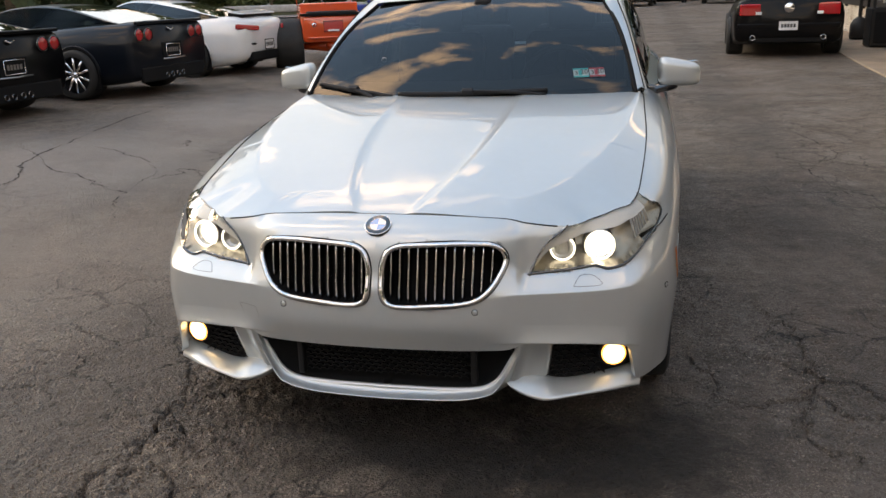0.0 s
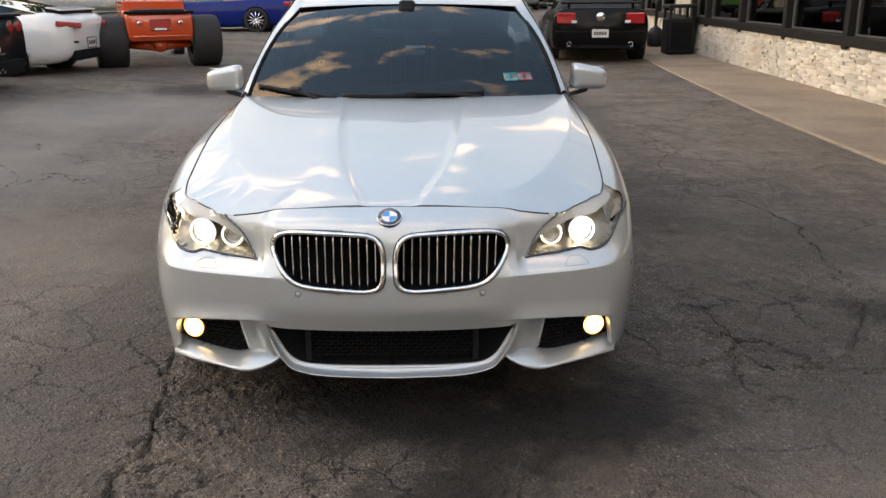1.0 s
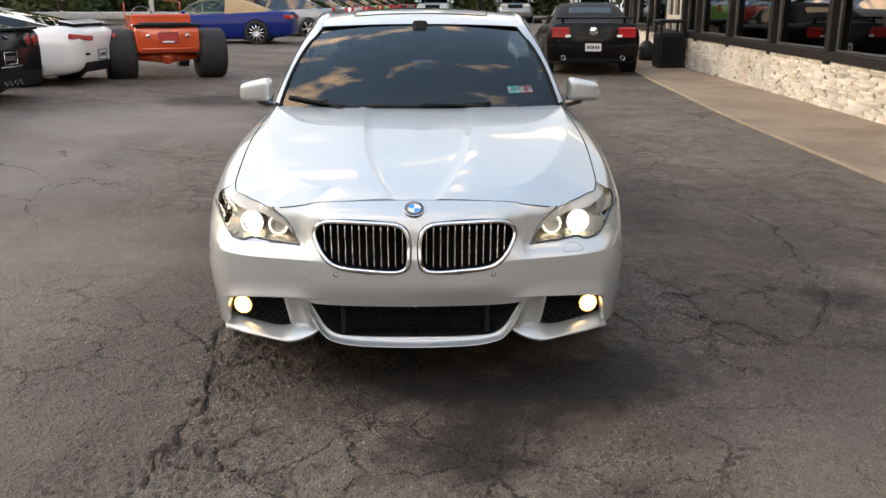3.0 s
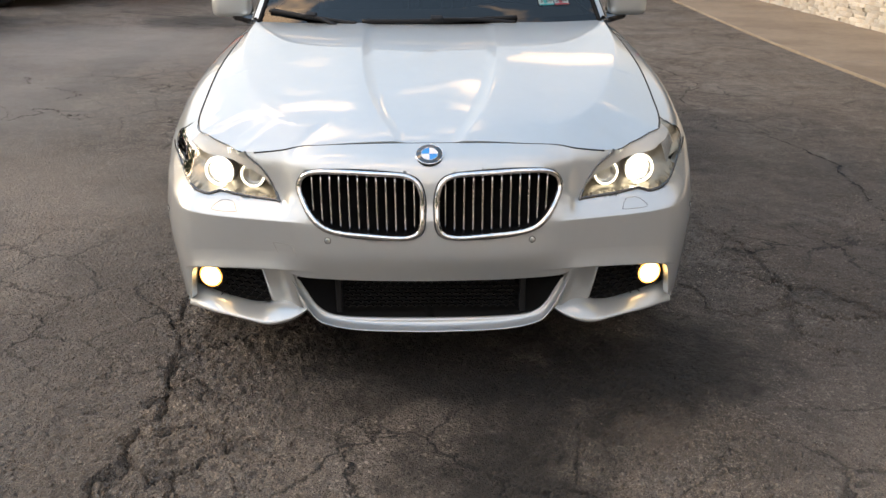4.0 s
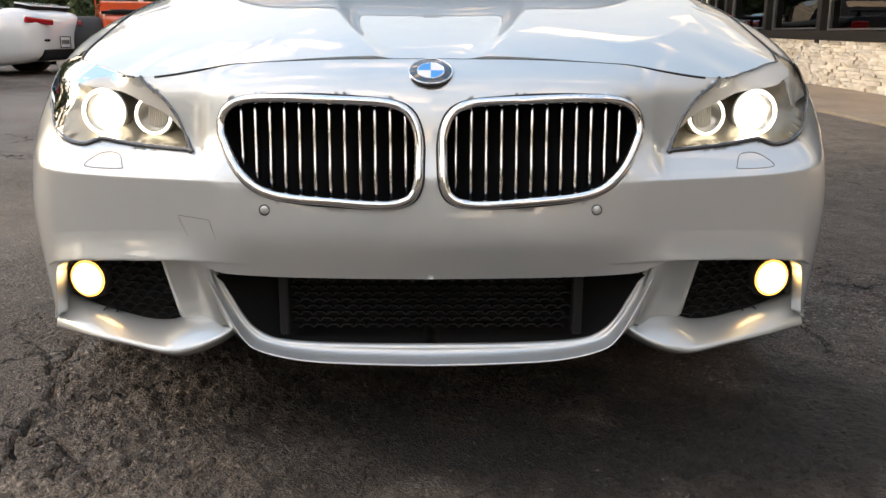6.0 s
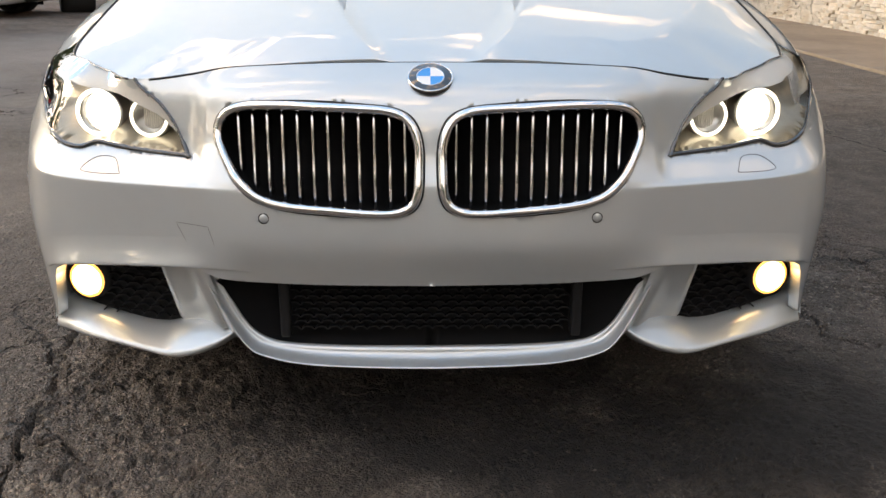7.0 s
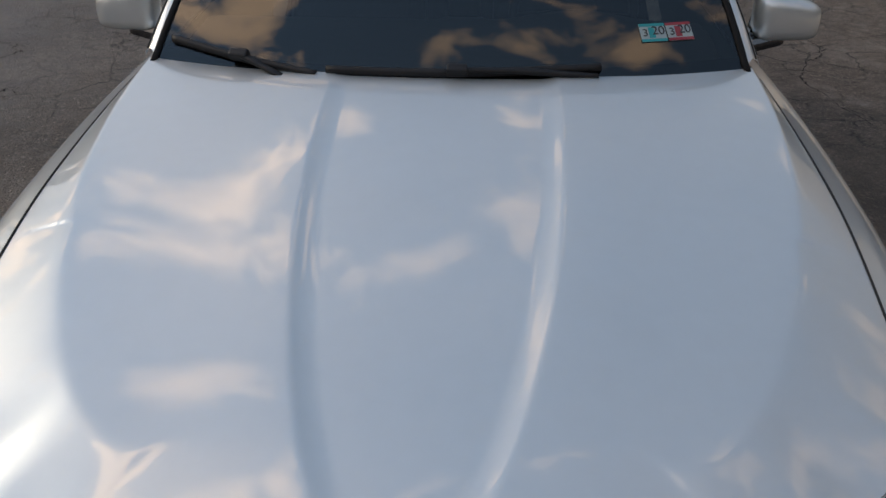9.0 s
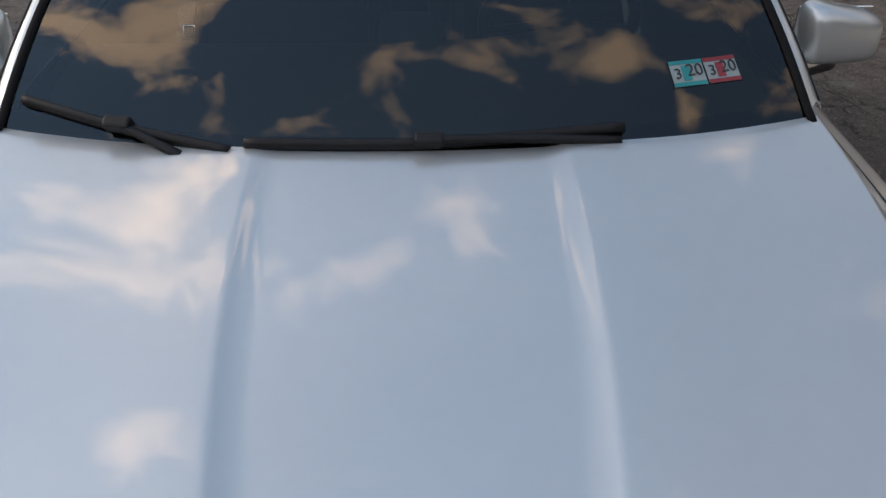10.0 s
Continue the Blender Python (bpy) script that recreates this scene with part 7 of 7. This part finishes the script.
def leaf_cloud(rng, blobs, count, size):
    """Many small leaf sheets, gathered in clumps of uneven size."""
    blobs = np.array(blobs)
    share = blobs[:, 3] ** 2
    b = blobs[rng.choice(len(blobs), count, p=share / share.sum())]
    unit = lambda v: v / np.linalg.norm(v, axis=1)[:, None]
    d = unit(rng.normal(size=(count, 3)))
    c = b[:, :3] + d * (b[:, 3] * (0.55 + 0.5 * rng.random(count)))[:, None] * (1, 1, 0.8)
    a = unit(rng.normal(size=(count, 3)))
    e = rng.normal(size=(count, 3))
    e = unit(e - a * (e * a).sum(1)[:, None])
    s = (size * (0.5 + rng.random(count)))[:, None]
    verts = np.stack([c - a * s, c + e * s * 0.5, c + a * s, c - e * s * 0.5], 1).reshape(-1, 3)
    return mesh_of(verts, np.arange(count * 4).reshape(-1, 4))


def build_tree(x, y, height, spread, seed, leaf, count=1500, size=0.30, base=0.25):
    rng = np.random.default_rng(seed)
    tree = tagged(empty("tree", pose(x, y, float(ground_z(x, y)) - 0.05)), "tall leafy green tree at the edge of the lot, seen or added", "tree", group="trees behind the lot")
    lean = rng.normal(0, 0.03, 2)
    trunk = [(lean[0] * z, lean[1] * z, z) for z in np.linspace(0, height * 0.8, 8)]
    link("trunk", tube(trunk, np.linspace(0.025 * height, 0.005 * height, 8), 8), BARK, tree)
    blobs = []
    for k in range(13):
        f = base + (1 - base) * (k + 0.5) / 13
        a = rng.random() * 6.28
        rad = spread * (0.25 + 0.65 * rng.random()) * math.sin(math.pi * min(1, 0.25 + 0.75 * (1 - f))) 
        p = (rad * math.cos(a), rad * math.sin(a), height * f)
        blobs.append((*p, spread * (0.28 + 0.25 * rng.random())))
        if k % 2 == 0:
            s = trunk[min(7, int(8 * f * 0.75))]
            link("limb", tube([s, ((s[0] + p[0]) / 2, (s[1] + p[1]) / 2, (s[2] + p[2]) / 2 + 0.2), p], [0.012 * height, 0.008 * height, 0.003 * height], 6), BARK, tree)
    link("crown", leaf_cloud(rng, blobs, count, size), leaf, tree, smooth=False)


def build_distance():
    rng = np.random.default_rng(5)
    for k in range(34):
        x = -62 + k * 3.6 + rng.normal(0, 1.0)
        y = 74 + 8 * math.sin(k * 1.7) + rng.normal(0, 2) - (12 if x < -25 else 0)
        build_tree(x, y, 15 + 5 * rng.random(), 5.2 + rng.random() * 1.5, 100 + k, LEAF_DARK if k % 3 else LEAF, 6500, 0.30, 0.06)
    for k, (x, y, h, sp) in enumerate(((14, 62, 8.5, 5.0), (19.5, 58, 8.0, 4.6), (9.5, 66, 7.5, 4.2), (25, 52, 9, 5), (-16, 52, 5.5, 3.2), (-22, 50, 6, 3.5), (-30, 48, 6, 4))):
        build_tree(x, y, h, sp, 300 + k, LEAF, 5000, 0.16, 0.12)
    # wood edge beside the lot, out of view but mirrored in paint and glass
    for k in range(16):
        build_tree(-34 + rng.normal(0, 2), -30 + k * 6 + rng.normal(0, 1), 12 + 4 * rng.random(), 5, 400 + k, LEAF_DARK, 700, 0.6, 0.1)
    # added row, never in view, that blocks low sky light from the saloon's front
    for k in range(14):
        build_tree(-33 + k * 5 + rng.normal(0, 1), -25 - 4 * math.sin(k) + rng.normal(0, 1), 7.5 + 2 * rng.random(), 4.2, 440 + k, LEAF_DARK, 800, 0.6, 0.1)
    woods = [(rng.uniform(-75, 70), rng.uniform(86, 94), rng.uniform(1, 14), rng.uniform(3.5, 6.0)) for _ in range(110)]
    tagged(link("far_woods", leaf_cloud(rng, woods, 16000, 0.9), LEAF_DARK, smooth=False), "dark distant woods behind the trees", "woods", kind="stuff")
    bushes = [(rng.uniform(-45, 40), rng.uniform(64, 70), rng.uniform(0.3, 1.4), rng.uniform(1.0, 2.2)) for _ in range(60)]
    ob = link("undergrowth", leaf_cloud(rng, bushes, 9000, 0.25), LEAF_DARK, smooth=False)
    tagged(ob, "dark undergrowth below the trees", "shrubs", kind="stuff")
    verge = mesh_of([(-120, 46, 0.52), (-14, 46, 0.50), (-9, 60, 0.54), (60, 62, 0.54), (140, 62, 0.54), (140, 200, 1.5), (-120, 200, 1.5)], [(0, 1, 2, 3, 4, 5, 6)])
    tagged(link("verge", verge, GRASS, smooth=False), "rough grass bank below the trees", "verge", kind="structure")
    road = mesh_of([(-120, 38, 0.505), (-16, 39, 0.50), (-16, 44, 0.505), (-120, 44.5, 0.51)], [(0, 1, 2, 3)])
    tagged(link("road", road, ROAD, smooth=False), "pale road beyond the guard rail", "road", kind="structure")
    road = mesh_of([(2, 57, 0.50), (30, 60, 0.5), (30, 68, 0.58), (-4, 66, 0.58)], [(0, 1, 2, 3)])
    tagged(link("side_road", road, ROAD, smooth=False), "pale side road climbing to the trees", "road", kind="structure")
    rail = tagged(empty("guard_rail"), "galvanised steel guard rail along the road", "guard rail")
    ys = np.linspace(-60, -7.5, 30)
    wave = [(0.0, 0.0), (0.03, 0.05), (0.0, 0.10), (0.03, 0.15), (0.0, 0.20), (0.03, 0.26), (0.0, 0.31)]
    P = np.array([[(x, 36.5 + 0.02 * (x + 7) - d, 0.95 + h - 0.15) for d, h in wave] for x in ys])
    link("beam", grid_mesh(P), GALV, rail)
    for x in np.arange(-58, -7, 3.8):
        box_part("post", (0.12, 0.10, 0.75), GALV, rail, pose(x, 36.65 + 0.02 * (x + 7), 0.80), 0.01, segments=1)
    for x, y, h, r, mat, label in ((-12.1, 36.0, 9, 0.11, GALV, "grey steel lamp post"), (-8.6, 40.0, 9, 0.16, WOODPOLE, "weathered wooden utility pole"), (-4.9, 60, 9, 0.13, GALV, "grey steel lamp post"), (-2.2, 56, 9, 0.10, WOODPOLE, "weathered wooden utility pole"), (5.6, 58, 8, 0.12, GALV, "grey steel lamp post"), (8.0, 48, 8, 0.09, GALV, "grey steel lamp post"), (15.5, 60, 9, 0.14, WOODPOLE, "weathered wooden utility pole")):
        pole = link("pole", lathe([(r, 0), (r * 0.8, h), (0, h)], 12, Matrix.Translation((x, y, float(ground_z(x, y))))), mat)
        tagged(pole, label, "pole", group="poles behind the lot")
    for x, y in ((-10.3, 37.5), (-6.2, 40.5)):
        sign = tagged(empty("road_sign", pose(x, y, float(ground_z(x, y)))), "small road sign seen on its thin post", "sign", group="road signs")
        link("post", lathe([(0.03, 0), (0.03, 2.4), (0, 2.4)], 8), GALV, sign)
        box_part("board", (0.55, 0.02, 0.16), material("sign_green", (0.03, 0.16, 0.08), 0.5), sign, pose(0, -0.03, 2.3), 0.005)
    board = tagged(empty("billboard", pose(2.1, 52.5, float(ground_z(2, 52)))), "white board with pale blue lettering on a dark post", "sign")
    link("post", lathe([(0.14, 0), (0.14, 5.2), (0, 5.2)], 12, Matrix.Translation((0.9, 0.1, 0))), MATT_BLACK, board)
    box_part("panel", (2.7, 0.12, 1.4), BADGE_WHITE, board, pose(-0.6, 0, 4.35), 0.02)
    link("panel_edge", tube([(-1.95, -0.05, 3.65), (0.75, -0.05, 3.65), (0.75, -0.05, 5.05), (-1.95, -0.05, 5.05)], 0.05, 4, True), MATT_BLACK, board)
    words("lettering", "GRANITE", 0.5, material("sign_blue", (0.10, 0.42, 0.62), 0.5), board, pose(-0.6, -0.075, 4.1, 90, 0, 0))
    box_part("bar", (2.2, 0.01, 0.22), material("sign_blue_bar", (0.10, 0.42, 0.62), 0.5), board, pose(-0.6, -0.07, 4.65), 0)


build_distance()
